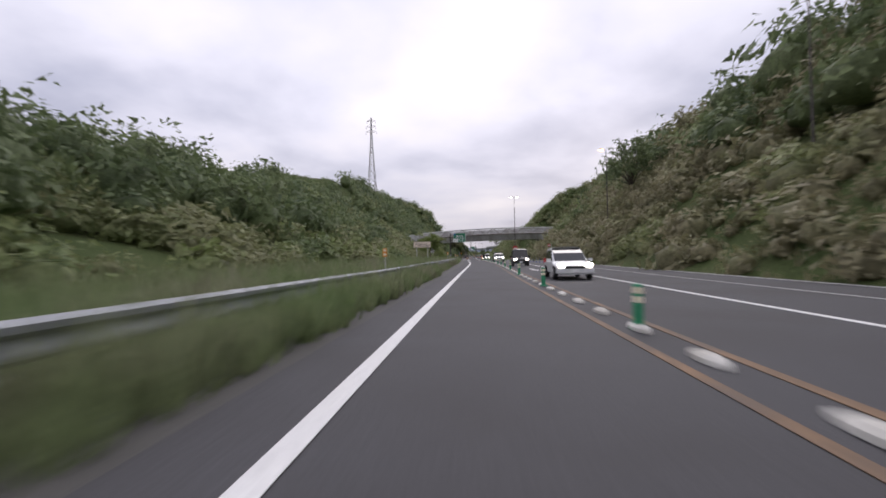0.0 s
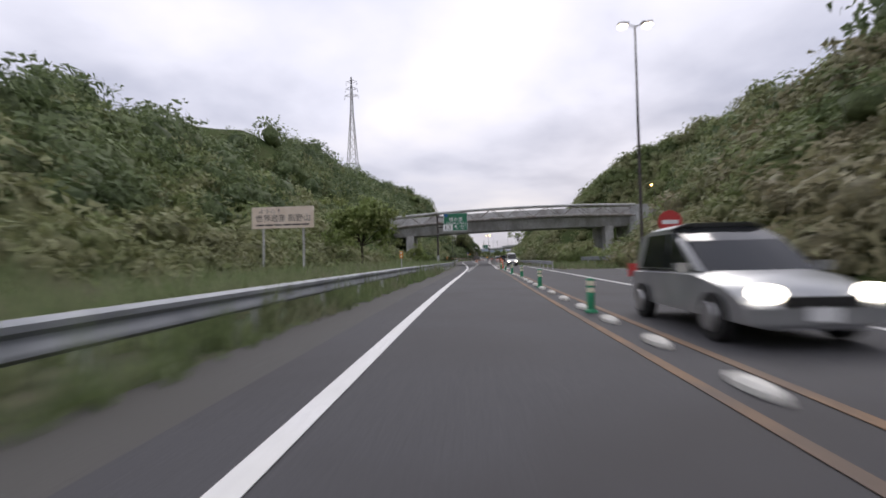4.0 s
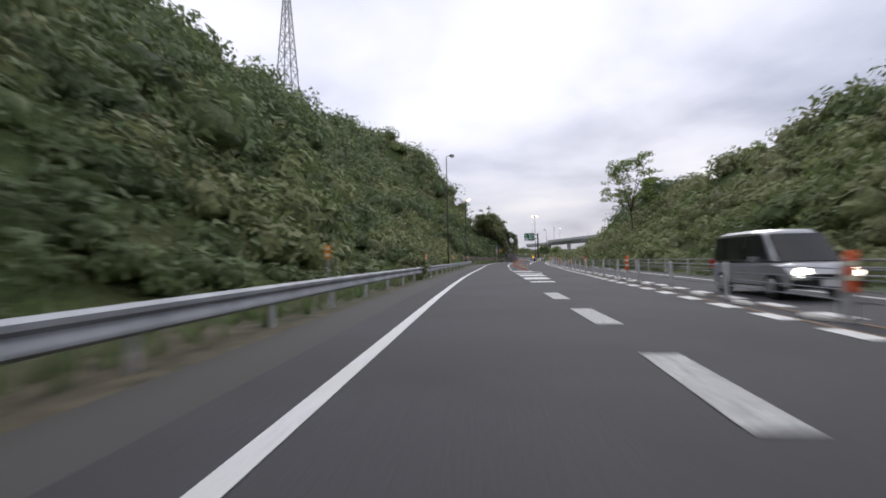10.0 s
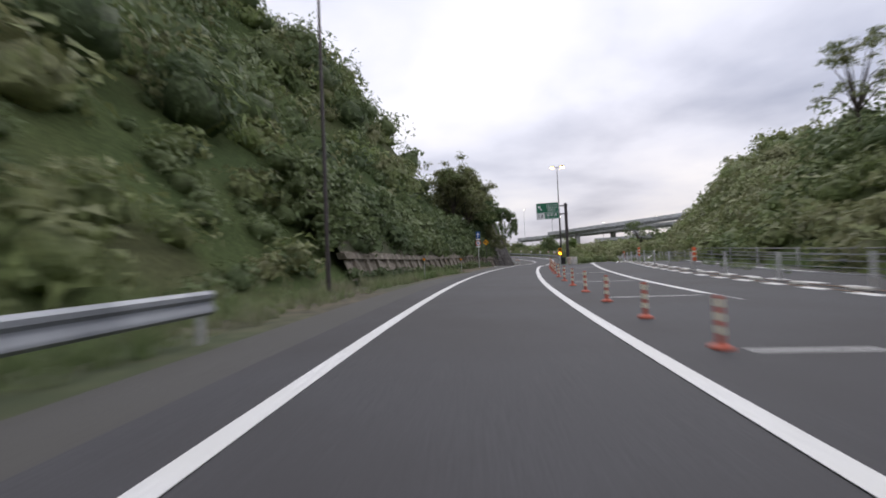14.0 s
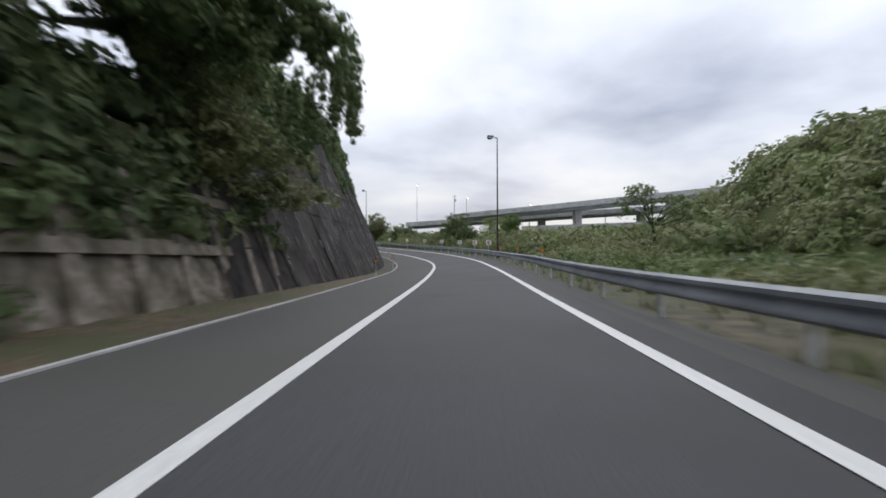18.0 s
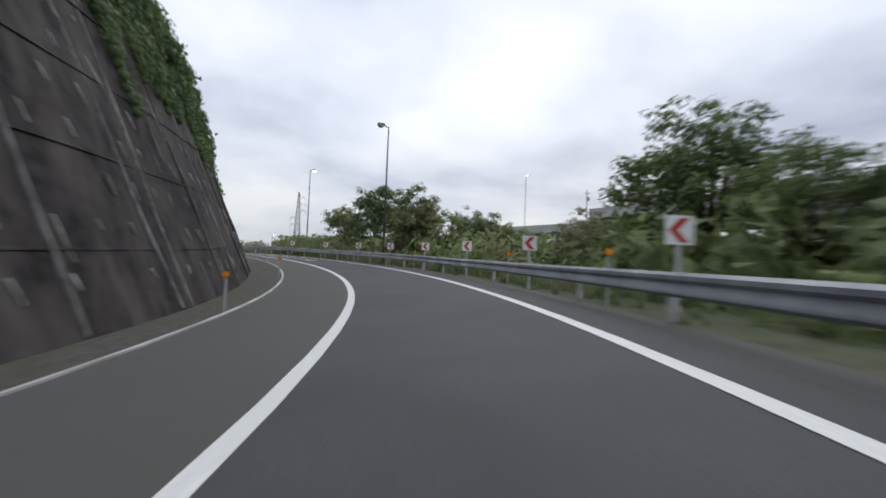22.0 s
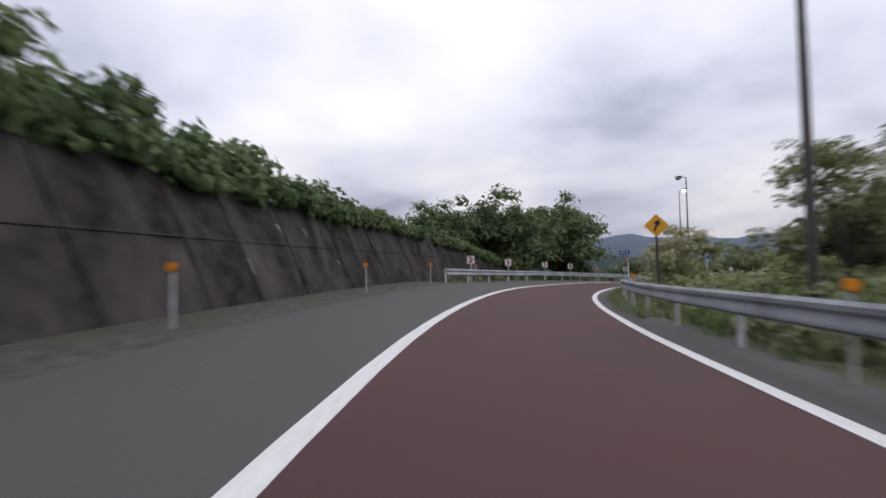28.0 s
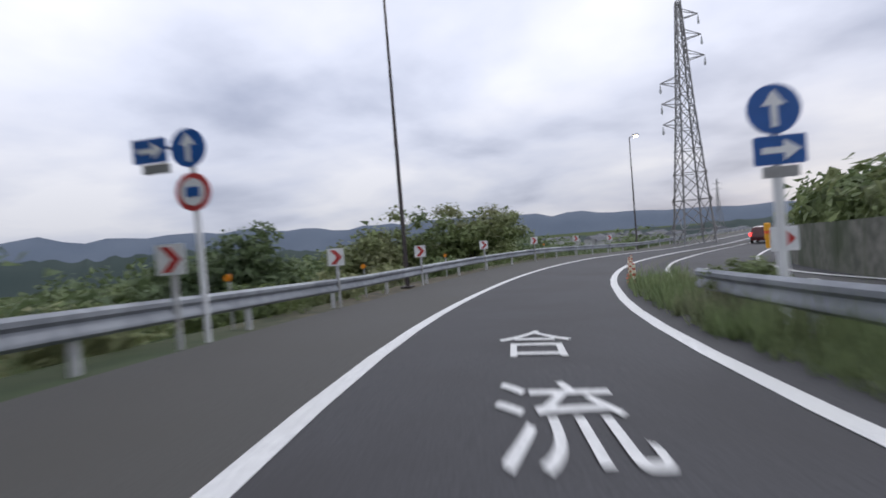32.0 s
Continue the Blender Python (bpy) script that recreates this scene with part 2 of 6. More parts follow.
M_FRAME = grain("mossy_concrete", (0.15, 0.125, 0.10), (0.31, 0.275, 0.235), 4, 0.95, bump=0.03, big=1.4, stain=(0.085, 0.075, 0.052), drip=.5)
M_PIPE = grain("weathered_pipe", (0.24, 0.23, 0.22), (0.40, 0.39, 0.38), 4, 0.6, 0.2, big=1.2, stain=(0.19, 0.16, 0.14))
M_PIPEWHITE = grain("white_pipe", (0.55, 0.56, 0.57), (0.68, 0.69, 0.70), 4, 0.55, 0.0, big=1.0, stain=(0.48, 0.47, 0.46))
M_BROWN = grain("brown_painted_steel", (0.055, 0.045, 0.045), (0.085, 0.072, 0.072), 6, 0.5, 0.2, big=1.0, stain=(0.06, 0.05, 0.05))
M_GREYSTEEL = grain("pylon_steel", (0.22, 0.22, 0.23), (0.33, 0.33, 0.34), 1.0, 0.6, 0.3, big=0.2, stain=(0.24, 0.22, 0.21))
M_BARK = grain("bark", (0.035, 0.028, 0.022), (0.085, 0.07, 0.055), 9, 0.95, bump=0.01)
M_SIGNGREEN = grain("sign_green", (0.012, 0.145, 0.075), (0.016, 0.175, 0.09), 3, 0.4)
M_SIGNBLUE = grain("sign_blue", (0.010, 0.085, 0.32), (0.014, 0.10, 0.37), 5, 0.4)
M_SIGNWHITE = grain("sign_white", (0.72, 0.73, 0.74), (0.80, 0.81, 0.82), 3, 0.45)
M_SIGNRED = grain("sign_red", (0.42, 0.035, 0.035), (0.52, 0.05, 0.045), 6, 0.5)
M_SIGNYEL = grain("sign_yellow", (0.72, 0.33, 0.01), (0.80, 0.38, 0.015), 5, 0.5)
M_SIGNCREAM = grain("sign_cream", (0.72, 0.60, 0.50), (0.80, 0.69, 0.60), 2, 0.6)
M_BLACK = grain("black_rubber", (0.010, 0.010, 0.010), (0.022, 0.022, 0.022), 9, 0.7)
M_SIGNBACK = grain("sign_back", (0.28, 0.28, 0.28), (0.36, 0.36, 0.36), 4, 0.5, 0.5)
M_ORANGE = grain("orange_plastic", (0.70, 0.10, 0.025), (0.82, 0.14, 0.035), 9, 0.5)
M_REDORANGE = grain("weathered_red_plastic", (0.42, 0.08, 0.045), (0.55, 0.13, 0.075), 9, 0.6)
M_GREENPOST = grain("green_plastic", (0.015, 0.20, 0.095), (0.025, 0.27, 0.13), 9, 0.5)
M_BLUEPOST = grain("blue_plastic", (0.05, 0.09, 0.25), (0.07, 0.12, 0.31), 9, 0.5)
M_REFLECT = grain("reflective_tape", (0.72, 0.66, 0.50), (0.85, 0.78, 0.60), 20, 0.3)
M_AMBER = grain("amber_reflector", (0.75, 0.24, 0.01), (0.85, 0.32, 0.02), 20, 0.3)
M_BARREL = grain("stained_white_plastic", (0.62, 0.61, 0.58), (0.76, 0.75, 0.72), 5, 0.5, big=1.6, stain=(0.42, 0.30, 0.20), drip=.4)
M_CURB = grain("curb_block", (0.50, 0.49, 0.46), (0.68, 0.67, 0.63), 10, 0.8, big=1.2, stain=(0.42, 0.40, 0.36))
M_CARWHITE = grain("white_car_paint", (0.62, 0.63, 0.64), (0.68, 0.69, 0.70), 2, 0.25)
M_CARBLACK = grain("black_car_paint", (0.008, 0.008, 0.009), (0.014, 0.014, 0.015), 2, 0.18)
M_CARSILVER = grain("silver_car_paint", (0.36, 0.37, 0.38), (0.44, 0.45, 0.46), 2, 0.28, 0.6)
M_CARRED = grain("dark_red_car_paint", (0.055, 0.012, 0.012), (0.08, 0.018, 0.017), 2, 0.25)
M_GLASSDARK = grain("car_glass", (0.012, 0.014, 0.016), (0.02, 0.022, 0.025), 1, 0.08)
M_HUB = grain("alloy_rim", (0.35, 0.35, 0.36), (0.45, 0.45, 0.46), 8, 0.35, 0.8)
M_HEAD = glow("lit_headlamp", (1.0, 0.93, 0.78), 7.0)
M_TAIL = glow("lit_tail_lamp", (1.0, 0.04, 0.03), 4.0)
M_SODIUM = glow("lit_sodium_lamp", (1.0, 0.50, 0.12), 24.0)
M_WARM = glow("lit_white_lamp", (1.0, 0.86, 0.62), 9.0)
M_FLASH = glow("lit_amber_signal", (1.0, 0.55, 0.02), 7.0)
M_LENS = grain("unlit_lens", (0.30, 0.30, 0.29), (0.40, 0.40, 0.38), 5, 0.3)
M_HILL = foliage("hill_ground", [(0.050, 0.074, 0.029), (0.070, 0.092, 0.037), (0.082, 0.088, 0.045)], 0.12, 0.0)
M_LEAF = foliage("mixed_leaves", [(0.125, 0.172, 0.072), (0.200, 0.245, 0.100), (0.250, 0.255, 0.135), (0.225, 0.285, 0.108)], 0.10)
M_LEAFDARK = foliage("dark_leaves", [(0.092, 0.130, 0.064), (0.145, 0.190, 0.086), (0.190, 0.232, 0.110)], 0.15)
M_LEAFBRIGHT = foliage("bright_leaves", [(0.165, 0.235, 0.070), (0.225, 0.290, 0.090), (0.275, 0.305, 0.125)], 0.2)
M_LEAFDRY = foliage("dry_brush", [(0.185, 0.200, 0.095), (0.270, 0.245, 0.150), (0.215, 0.255, 0.105)], 0.12)
M_VINE = foliage("kudzu_leaves", [(0.085, 0.130, 0.058), (0.135, 0.190, 0.080), (0.190, 0.232, 0.105)], 0.5)
M_GRASS = foliage("tall_grass", [(0.170, 0.243, 0.099), (0.235, 0.284, 0.139), (0.288, 0.269, 0.196)], 0.25)
M_MOSSWALL = grain("mossy_concrete", (0.10, 0.105, 0.085), (0.22, 0.215, 0.185), 2.2, 0.95, bump=0.02, big=0.8, stain=(0.07, 0.085, 0.05), drip=.4)
M_LITTER = foliage("fallen_leaves", [(0.085, 0.055, 0.040), (0.150, 0.095, 0.070), (0.190, 0.140, 0.110)], 0.6)
M_FLOWER = foliage("pale_flowering_bush", [(0.20, 0.235, 0.10), (0.50, 0.47, 0.30), (0.30, 0.32, 0.15)], 0.6)
# woods across the valley: a bluish distance tint is put into the leaf colour
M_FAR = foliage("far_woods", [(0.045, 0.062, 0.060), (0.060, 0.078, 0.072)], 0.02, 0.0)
# distance haze over the mountains is painted into this pale blue-grey base colour
M_FARRIDGE = foliage("haze_tinted_ridge", [(0.115, 0.142, 0.185), (0.140, 0.168, 0.212)], 0.004, 0.0)
M_HOUSE = grain("house_plaster", (0.35, 0.35, 0.36), (0.48, 0.48, 0.48), 0.5, 0.9)
M_ROOF = grain("grey_roof", (0.09, 0.095, 0.11), (0.14, 0.145, 0.16), 1.0, 0.8)


# ---------------------------------------------------------------- geometry helpers
class Geo:
    """Collects vertices and faces of one mesh."""

    def __init__(self):
        self.v, self.f = [], []

    def add(self, verts, faces):
        n = len(self.v)
        self.v.extend(tuple(p) for p in verts)
        self.f.extend(tuple(i + n for i in q) for q in faces)
        return self

    def box(self, c, size, m=None):
        x, y, z = (a / 2 for a in size)
        pts = [Vector((c[0] + i * x, c[1] + j * y, c[2] + k * z)) for k in (-1, 1) for j in (-1, 1) for i in (-1, 1)]
        if m is not None:
            pts = [m @ p for p in pts]
        return self.add(pts, [(0, 2, 3, 1), (4, 5, 7, 6), (0, 1, 5, 4), (2, 6, 7, 3), (0, 4, 6, 2), (1, 3, 7, 5)])

    def tube(self, a, b, r0, r1=None, n=8, caps=True):
        a, b = Vector(a), Vector(b)
        r1 = r0 if r1 is None else r1
        d = (b - a).normalized()
        u = d.orthogonal().normalized()
        w = d.cross(u)
        pts = []
        for p, r in ((a, r0), (b, r1)):
            pts += [p + r * (math.cos(2 * math.pi * i / n) * u + math.sin(2 * math.pi * i / n) * w) for i in range(n)]
        faces = [(i, (i + 1) % n, n + (i + 1) % n, n + i) for i in range(n)]
        if caps:
            faces += [tuple(range(n - 1, -1, -1)), tuple(range(n, 2 * n))]
        return self.add(pts, faces)

    def lathe(self, prof, n=12, m=None):
        """prof: (radius, z) from bottom to top, closed by caps."""
        pts, faces = [], []
        for r, z in prof:
            pts += [Vector((r * math.cos(2 * math.pi * i / n), r * math.sin(2 * math.pi * i / n), z)) for i in range(n)]
        for k in range(len(prof) - 1):
            faces += [(k * n + i, k * n + (i + 1) % n, (k + 1) * n + (i + 1) % n, (k + 1) * n + i) for i in range(n)]
        faces += [tuple(range(n - 1, -1, -1)), tuple(range((len(prof) - 1) * n, len(prof) * n))]
        if m is not None:
            pts = [m @ p for p in pts]
        return self.add(pts, faces)

    def plate(self, outline, y0, y1):
        """An outline in x, z, given thickness along y."""
        n = len(outline)
        pts = [(x, y0, z) for x, z in outline] + [(x, y1, z) for x, z in outline]
        faces = [tuple(range(n)), tuple(range(2 * n - 1, n - 1, -1))]
        faces += [(i, n + i, n + (i + 1) % n, (i + 1) % n) for i in range(n)]
        return self.add(pts, faces)

    def sweep(self, rings, closed=True):
        """Joins rings of equal length; closed: the ring closes on itself."""
        n = len(rings[0])
        pts = [p for r in rings for p in r]
        faces = []
        for k in range(len(rings) - 1):
            for i in range(n if closed else n - 1):
                j = (i + 1) % n
                faces.append((k * n + i, k * n + j, (k + 1) * n + j, (k + 1) * n + i))
        if closed:
            faces += [tuple(range(n - 1, -1, -1)), tuple(range((len(rings) - 1) * n, len(rings) * n))]
        return self.add(pts, faces)

    def mesh(self, name, mat, smooth=False):
        me = bpy.data.meshes.new(name)
        me.from_pydata(self.v, [], self.f)
        me.materials.append(mat)
        if smooth:
            me.shade_smooth()
            me.set_sharp_from_angle(angle=radians(40))
        me.update()
        return me


def part(name, geo, mat, parent=None, label="", smooth=False, m=None):
    """One mesh object under a thing or a part."""
    ob = new(name, geo.mesh(name, mat, smooth) if isinstance(geo, Geo) else geo)
    if parent is not None:
        ob.parent = parent
    if m is not None:
        ob.matrix_basis = m
    if label:
        ob["label"] = label
    return ob


def thing(name, label, category, m=None, group="", kind=""):
    ob = new(name)
    if m is not None:
        ob.matrix_basis = m
    return tagged(ob, label, category, group, kind)


# ---------------------------------------------------------------- plan: the lane's left edge line, by distance along it
STEP = 20.0
HEAD = [-5.03, -5.38, -5.67, -5.21, -3.13, -4.25, -3.56, -2.29, -1.67, -0.7, -0.49, -1.78, -3.13, -2.19, -6.58, -11.24, -12.53, -13.25, -10.31, 0.96, 15.98, 33.48, 52.85, 55.11, 40.27, 21.37, -0.15, -20.88, -27]
LEVEL = [0, 0.1, 0.27, 0.44, 0.58, 0.68, 0.74, 0.76, 0.74, 0.81, 0.94, 1, 1.04, 1.21, 1.39, 1.59, 1.54, 1.48, 1.65, 2.07, 2.84, 3.92, 4.92, 5.27, 5.03, 4.52, 3.72, 3.4, 2.8]
BANK = [-0.1, -0.2, 0.2, 0.5, 0.1, 0.2, -0.1, -0.2, 0.2, 0.1, 0.2, 0.2, 1.1, 1.2, 0.64, -2.13, 0.65, -2.1, -5.64, -6.01, -4.98, -2.38, -1.36, 3.03, 5.14, 3.28, 0.62, 1.92, 0]
S_ALL = np.arange(-100.0, 700.0, 1.0)
_h = np.radians(np.interp(S_ALL, np.arange(len(HEAD)) * STEP, HEAD))
_h = np.convolve(np.pad(_h, 3, "edge"), np.ones(7) / 7, "valid")
_dx, _dy = -np.sin(_h), np.cos(_h)
LX = np.concatenate([[0], np.cumsum((_dx[1:] + _dx[:-1]) / 2)])
LY = np.concatenate([[0], np.cumsum((_dy[1:] + _dy[:-1]) / 2)])
LX += -1.16 - LX[100]
LY += 0.11 - LY[100]
LZ = np.interp(S_ALL, np.arange(len(LEVEL)) * STEP, LEVEL)
LZ = np.convolve(np.pad(LZ, 5, "edge"), np.ones(11) / 11, "valid")
LB = np.radians(np.interp(S_ALL, np.arange(len(BANK)) * STEP, BANK))


def heading(s):
    return float(np.interp(s, S_ALL, _h))


def crossfall(s, lat):
    """Height of the paved cross-section against the edge line."""
    b = float(np.interp(s, S_ALL, LB))
    return -(min(max(lat, -4.5), 6.0) - 1.5) * math.tan(b)


def at(s, lat, up=0.0):
    """World place: metres along the edge line, metres to the right of it, metres above the road there."""
    h = heading(s)
    x, y = np.interp(s, S_ALL, LX), np.interp(s, S_ALL, LY)
    return Vector((x + lat * math.cos(h), y + lat * math.sin(h), np.interp(s, S_ALL, LZ) + crossfall(s, lat) + up))


def stand(s, lat, up=0.0, turn=0.0):
    """Pose of an upright thing there: its x to the right of the road, its y along it."""
    return Matrix.Translation(at(s, lat, up)) @ pose(0, 0, 0, 0, 0, math.degrees(heading(s)) + turn)


def lane(s):
    """Width of the ramp lane, from edge line to edge line: wider in the bends."""
    return float(np.interp(s, [286, 340, 370, 400, 440, 470, 500, 520, 545], [3.7, 3.75, 3.58, 3.81, 3.71, 3.96, 3.5, 3.81, 3.65]))


def gutter(s):
    """Outer edge of the paved shoulder under the slope wall."""
    return float(np.interp(s, [300, 320, 345, 362, 380, 400, 415, 430, 446, 460, 482], [-2.2, -2.5, -3.2, -3.3, -3.15, -2.8, -2.45, -2.25, -2.2, -2.8, -3.1]))


def bend_rail(s):
    """Line of the guard rail along the outside of the bends."""
    return float(np.interp(s, [319, 325, 332, 366, 385, 400, 425, 440, 470, 485, 515], [6.25, 5.3, 4.95, 4.8, 4.9, 5.1, 5.25, 5.1, 4.95, 4.95, 4.75]))


# the main carriageway bends off to the right of the ramp: its centre line against the edge line
def centre(s):
    return float(np.interp(s, [-100, 112, 130, 140, 158, 195, 214, 240, 260, 290, 313, 330, 350, 380, 420], [3.55, 3.55, 3.75, 4.2, 5.1, 6.9, 8.0, 9.6, 10.4, 10.9, 11.8, 13.4, 16.5, 25.0, 44.0]))


def main_left(s):
    """Left edge line of the main carriageway after the exit."""
    return centre(s) - 3.3


def strip(name, s0, s1, left, right, up, mat, step=2.0, thick=0.0, parent=None):
    """A paved or painted strip along the road between two offsets, each a number or a function of s."""
    g = Geo()
    n = max(1, int(math.ceil((s1 - s0) / step)))
    rings = []
    for i in range(n + 1):
        s = s0 + (s1 - s0) * i / n
        a = left(s) if callable(left) else left
        b = right(s) if callable(right) else right
        k = 3 if not thick else 1
        top = [at(s, a + (b - a) * j / k, up) for j in range(k + 1)]
        if thick:
            top = top + [p - Vector((0, 0, thick)) for p in reversed(top)]
        rings.append(top)
    g.sweep(rings, closed=bool(thick))
    if not thick:
        g.f = [tuple(reversed(q)) for q in g.f]
    return part(name, g, mat, parent)


# ---------------------------------------------------------------- ground
def smooth_noise(x, y, scale, seed):
    """Value noise on arrays, 0 to 1."""
    rng = np.random.RandomState(seed)
    tab = rng.rand(64, 64)
    u, v = x / scale + 1000, y / scale + 1000
    i, j = np.floor(u).astype(int), np.floor(v).astype(int)
    fu, fv = u - i, v - j
    fu, fv = fu * fu * (3 - 2 * fu), fv * fv * (3 - 2 * fv)
    g = lambda a, b: tab[a % 64, b % 64]
    return (g(i, j) * (1 - fu) + g(i + 1, j) * fu) * (1 - fv) + (g(i, j + 1) * (1 - fu) + g(i + 1, j + 1) * fu) * fv


def frenet(x, y):
    """Distance along and offset from the edge line, for arrays."""
    s, lat = np.empty_like(x), np.empty_like(x)
    for k in range(0, len(x), 4000):
        q = slice(k, k + 4000)
        d = (x[q, None] - LX[None, ::2]) ** 2 + (y[q, None] - LY[None, ::2]) ** 2
        i = d.argmin(1) * 2
        dx, dy = x[q] - LX[i], y[q] - LY[i]
        s[q] = S_ALL[i] + dx * _dx[i] + dy * _dy[i]
        lat[q] = dx * _dy[i] - dy * _dx[i]
    return s, lat


# by s: where the left bank starts, its slope, the height of its top; then the same to the right
BANKS_S = [-100, 0, 60, 100, 130, 170, 187, 230, 300, 330, 346, 380, 410, 430, 450, 468, 482, 492, 504, 560, 700]
L_FOOT = [14, 14, 13, 11, 9.0, 11.0, 8.0, 4.6, 5.6, 7.0, 10.2, 10.4, 10.2, 9.8, 8.6, 7.6, 7.4, 8.4, 5.6, 4.6, 5]
L_SLOPE = [.32, .32, .36, .4, .46, .56, .75, .85, 1.0, 1.5, .7, .6, .6, .6, .5, .4, .3, .2, -.4, -.5, -.5]
L_TOP = [6.5, 7.5, 10.5, 14, 20, 28, 33, 34, 36, 28, 9, 10, 9, 7, 4, 1.6, 1.2, .8, -2.6, -3.2, -6]
R_S = [-100, 0, 60, 100, 128, 145, 168, 188, 198, 230, 300, 330, 346, 430, 450, 482, 492, 504, 560, 700]
R_FOOT = [14, 14, 14, 14, 15.5, 19.0, 19.0, 16.5, 15.2, 15.0, 16.6, 19.2, 22.0, 6.5, 6.5, 6.5, 6.5, 14, 14, 14]
R_SLOPE = [1.1, 1.1, .96, .9, .86, .5, .12, .16, .84, .68, .85, .8, .03, .1, .12, .05, .05, -.1, -.2, -.2]
R_TOP = [40, 40, 27, 17.5, 18, 21, 28, 29, 25, 12.5, 9.2, 7.0, .1, 1, 1.4, .4, .2, -2, -6, -9]


def ground_height(x, y):
    x, y = np.asarray(x, float), np.asarray(y, float)
    s, lat = frenet(x, y)
    z = np.interp(s, S_ALL, LZ)
    b = np.interp(s, S_ALL, LB)
    z = z - (np.clip(lat, -4.5, 6.0) - 1.5) * np.tan(b)
    lf, ls, lt = (np.interp(s, BANKS_S, a) for a in (L_FOOT, L_SLOPE, L_TOP))
    rf, rs, rt = (np.interp(s, R_S, a) for a in (R_FOOT, R_SLOPE, R_TOP))
    bump = (smooth_noise(x, y, 9, 3) - .5) * 2.2 + (smooth_noise(x, y, 27, 5) - .5) * 5
    dl = np.maximum(-lat - lf, 0)
    left = np.where(lt >= 0, np.minimum(dl * ls, lt + 0.12 * np.maximum(dl - lt / np.maximum(ls, .1), 0)), np.maximum(dl * ls, lt))
    left = left + bump * np.clip(left / 14, 0, 1)
    dr = np.maximum(lat - rf, 0)
    rise = np.maximum(lat - 33.5, 0) * np.interp(s, [134, 150, 188, 198], [0, 1.0, 1.0, 0])
    right = np.where(rt >= 0, np.minimum(dr * rs + rise, rt), np.maximum(dr * rs, rt))
    right = right + bump * np.clip(right / 14, 0, 1)
    # bank beyond the main carriageway
    far = np.clip((lat - np.interp(s, [325, 340, 350, 380, 420], [19.5, 21.5, 23.5, 32, 51])) * .9, 0, 12) * np.clip((s - 325) / 15, 0, 1) * np.clip((400 - s) / 25, 0, 1)
    right = right + far
    h = z - 0.10 + np.where(lat < 0, left, right)
    # away from the road the hills settle to the valley floor
    out = np.hypot(np.maximum(np.maximum(-60 - x, x - 90), 0), np.maximum(np.maximum(-60 - y, y - 520), 0))
    k = np.clip(out / 160, 0, 1)
    return h * (1 - k) + (-9.0) * k


def make_ground():
    def axis(lo, hi, step, limit):
        a = list(np.arange(lo, hi + step, step))
        d = step
        while a[-1] < limit:
            d *= 1.45
            a.append(a[-1] + d)
        d = step
        while a[0] > -limit:
            d *= 1.45
            a.insert(0, a[0] - d)
        return np.array(a)
    xs, ys = axis(-75, 95, 1.6, 4200), axis(-70, 580, 2.0, 4200)
    X, Y = np.meshgrid(xs, ys)
    Z = ground_height(X.ravel(), Y.ravel())
    v = np.stack([X.ravel(), Y.ravel(), Z], 1)
    nx, ny = len(xs), len(ys)
    i = (np.arange(ny - 1)[:, None] * nx + np.arange(nx - 1)[None]).ravel()
    f = np.stack([i, i + 1, i + nx + 1, i + nx], 1)
    me = bpy.data.meshes.new("ground")
    me.from_pydata(v.tolist(), [], f.tolist())
    me.materials.append(M_HILL)
    me.shade_smooth()
    return tagged(new("ground", me), "overgrown earth banks and valley floor", "ground", kind="structure")


make_ground()

# ---------------------------------------------------------------- roads
road = thing("road", "grey asphalt expressway carriageway leading into the exit ramp", "road", kind="structure")
strip("carriageway", -95, 300, -0.9, lambda s: max(centre(s) + 3.6, 4.4), 0.0, M_ASPHALT, parent=road)
strip("left_shoulder", -95, 300, -1.95, -0.9, -0.004, M_OLD, parent=road)
strip("right_shoulder", -95, 118, 7.1, 13.2, -0.006, M_ASPHALT, parent=road)
strip("right_shoulder", 118, 420, lambda s: centre(s) + 3.6, lambda s: centre(s) + 4.9, -0.006, M_OLD, parent=road)
strip("main_carriageway", 300, 425, lambda s: main_left(s) - 0.7, lambda s: centre(s) + 3.6, -0.002, M_ASPHALT, parent=road)
strip("gore_paving", 300, 318, 4.4, lambda s: main_left(s) - 0.7, -0.004, M_ASPHALT, parent=road)
ramp_road = thing("exit_ramp", "single-lane curved asphalt exit ramp with a red paved bend", "road", kind="structure")
strip("ramp_lane", 300, 441, -0.05, lambda s: lane(s) + .7, 0.002, M_ASPHALT, parent=ramp_road)
strip("red_paving", 441, 500.5, 0.0, lane, 0.004, M_RED, parent=ramp_road)
strip("ramp_lane", 500.5, 640, -0.05, lambda s: lane(s) + .7, 0.002, M_ASPHALT, parent=ramp_road)
strip("ramp_edge", 441, 500.5, lane, lambda s: lane(s) + .75, 0.0, M_OLD, parent=ramp_road)
strip("ramp_shoulder", 300, 482, gutter, -0.05, 0.0, M_OLD, parent=ramp_road)
strip("ramp_shoulder", 482, 640, -3.1, -0.05, 0.0, M_OLD, parent=ramp_road)
strip("ramp_margin", 318, 640, lambda s: lane(s) + .65, lambda s: lane(s) + 1.3, -0.01, M_OLD, parent=ramp_road)
# merging road beside the ramp's end
strip("merging_road", 500, 640, lambda s: 7.2 - 2.4 * min(max((s - 505) / 20, 0), 1), lambda s: 13.0 - 2.6 * min(max((s - 505) / 20, 0), 1), -0.03, M_ASPHALT, parent=ramp_road)

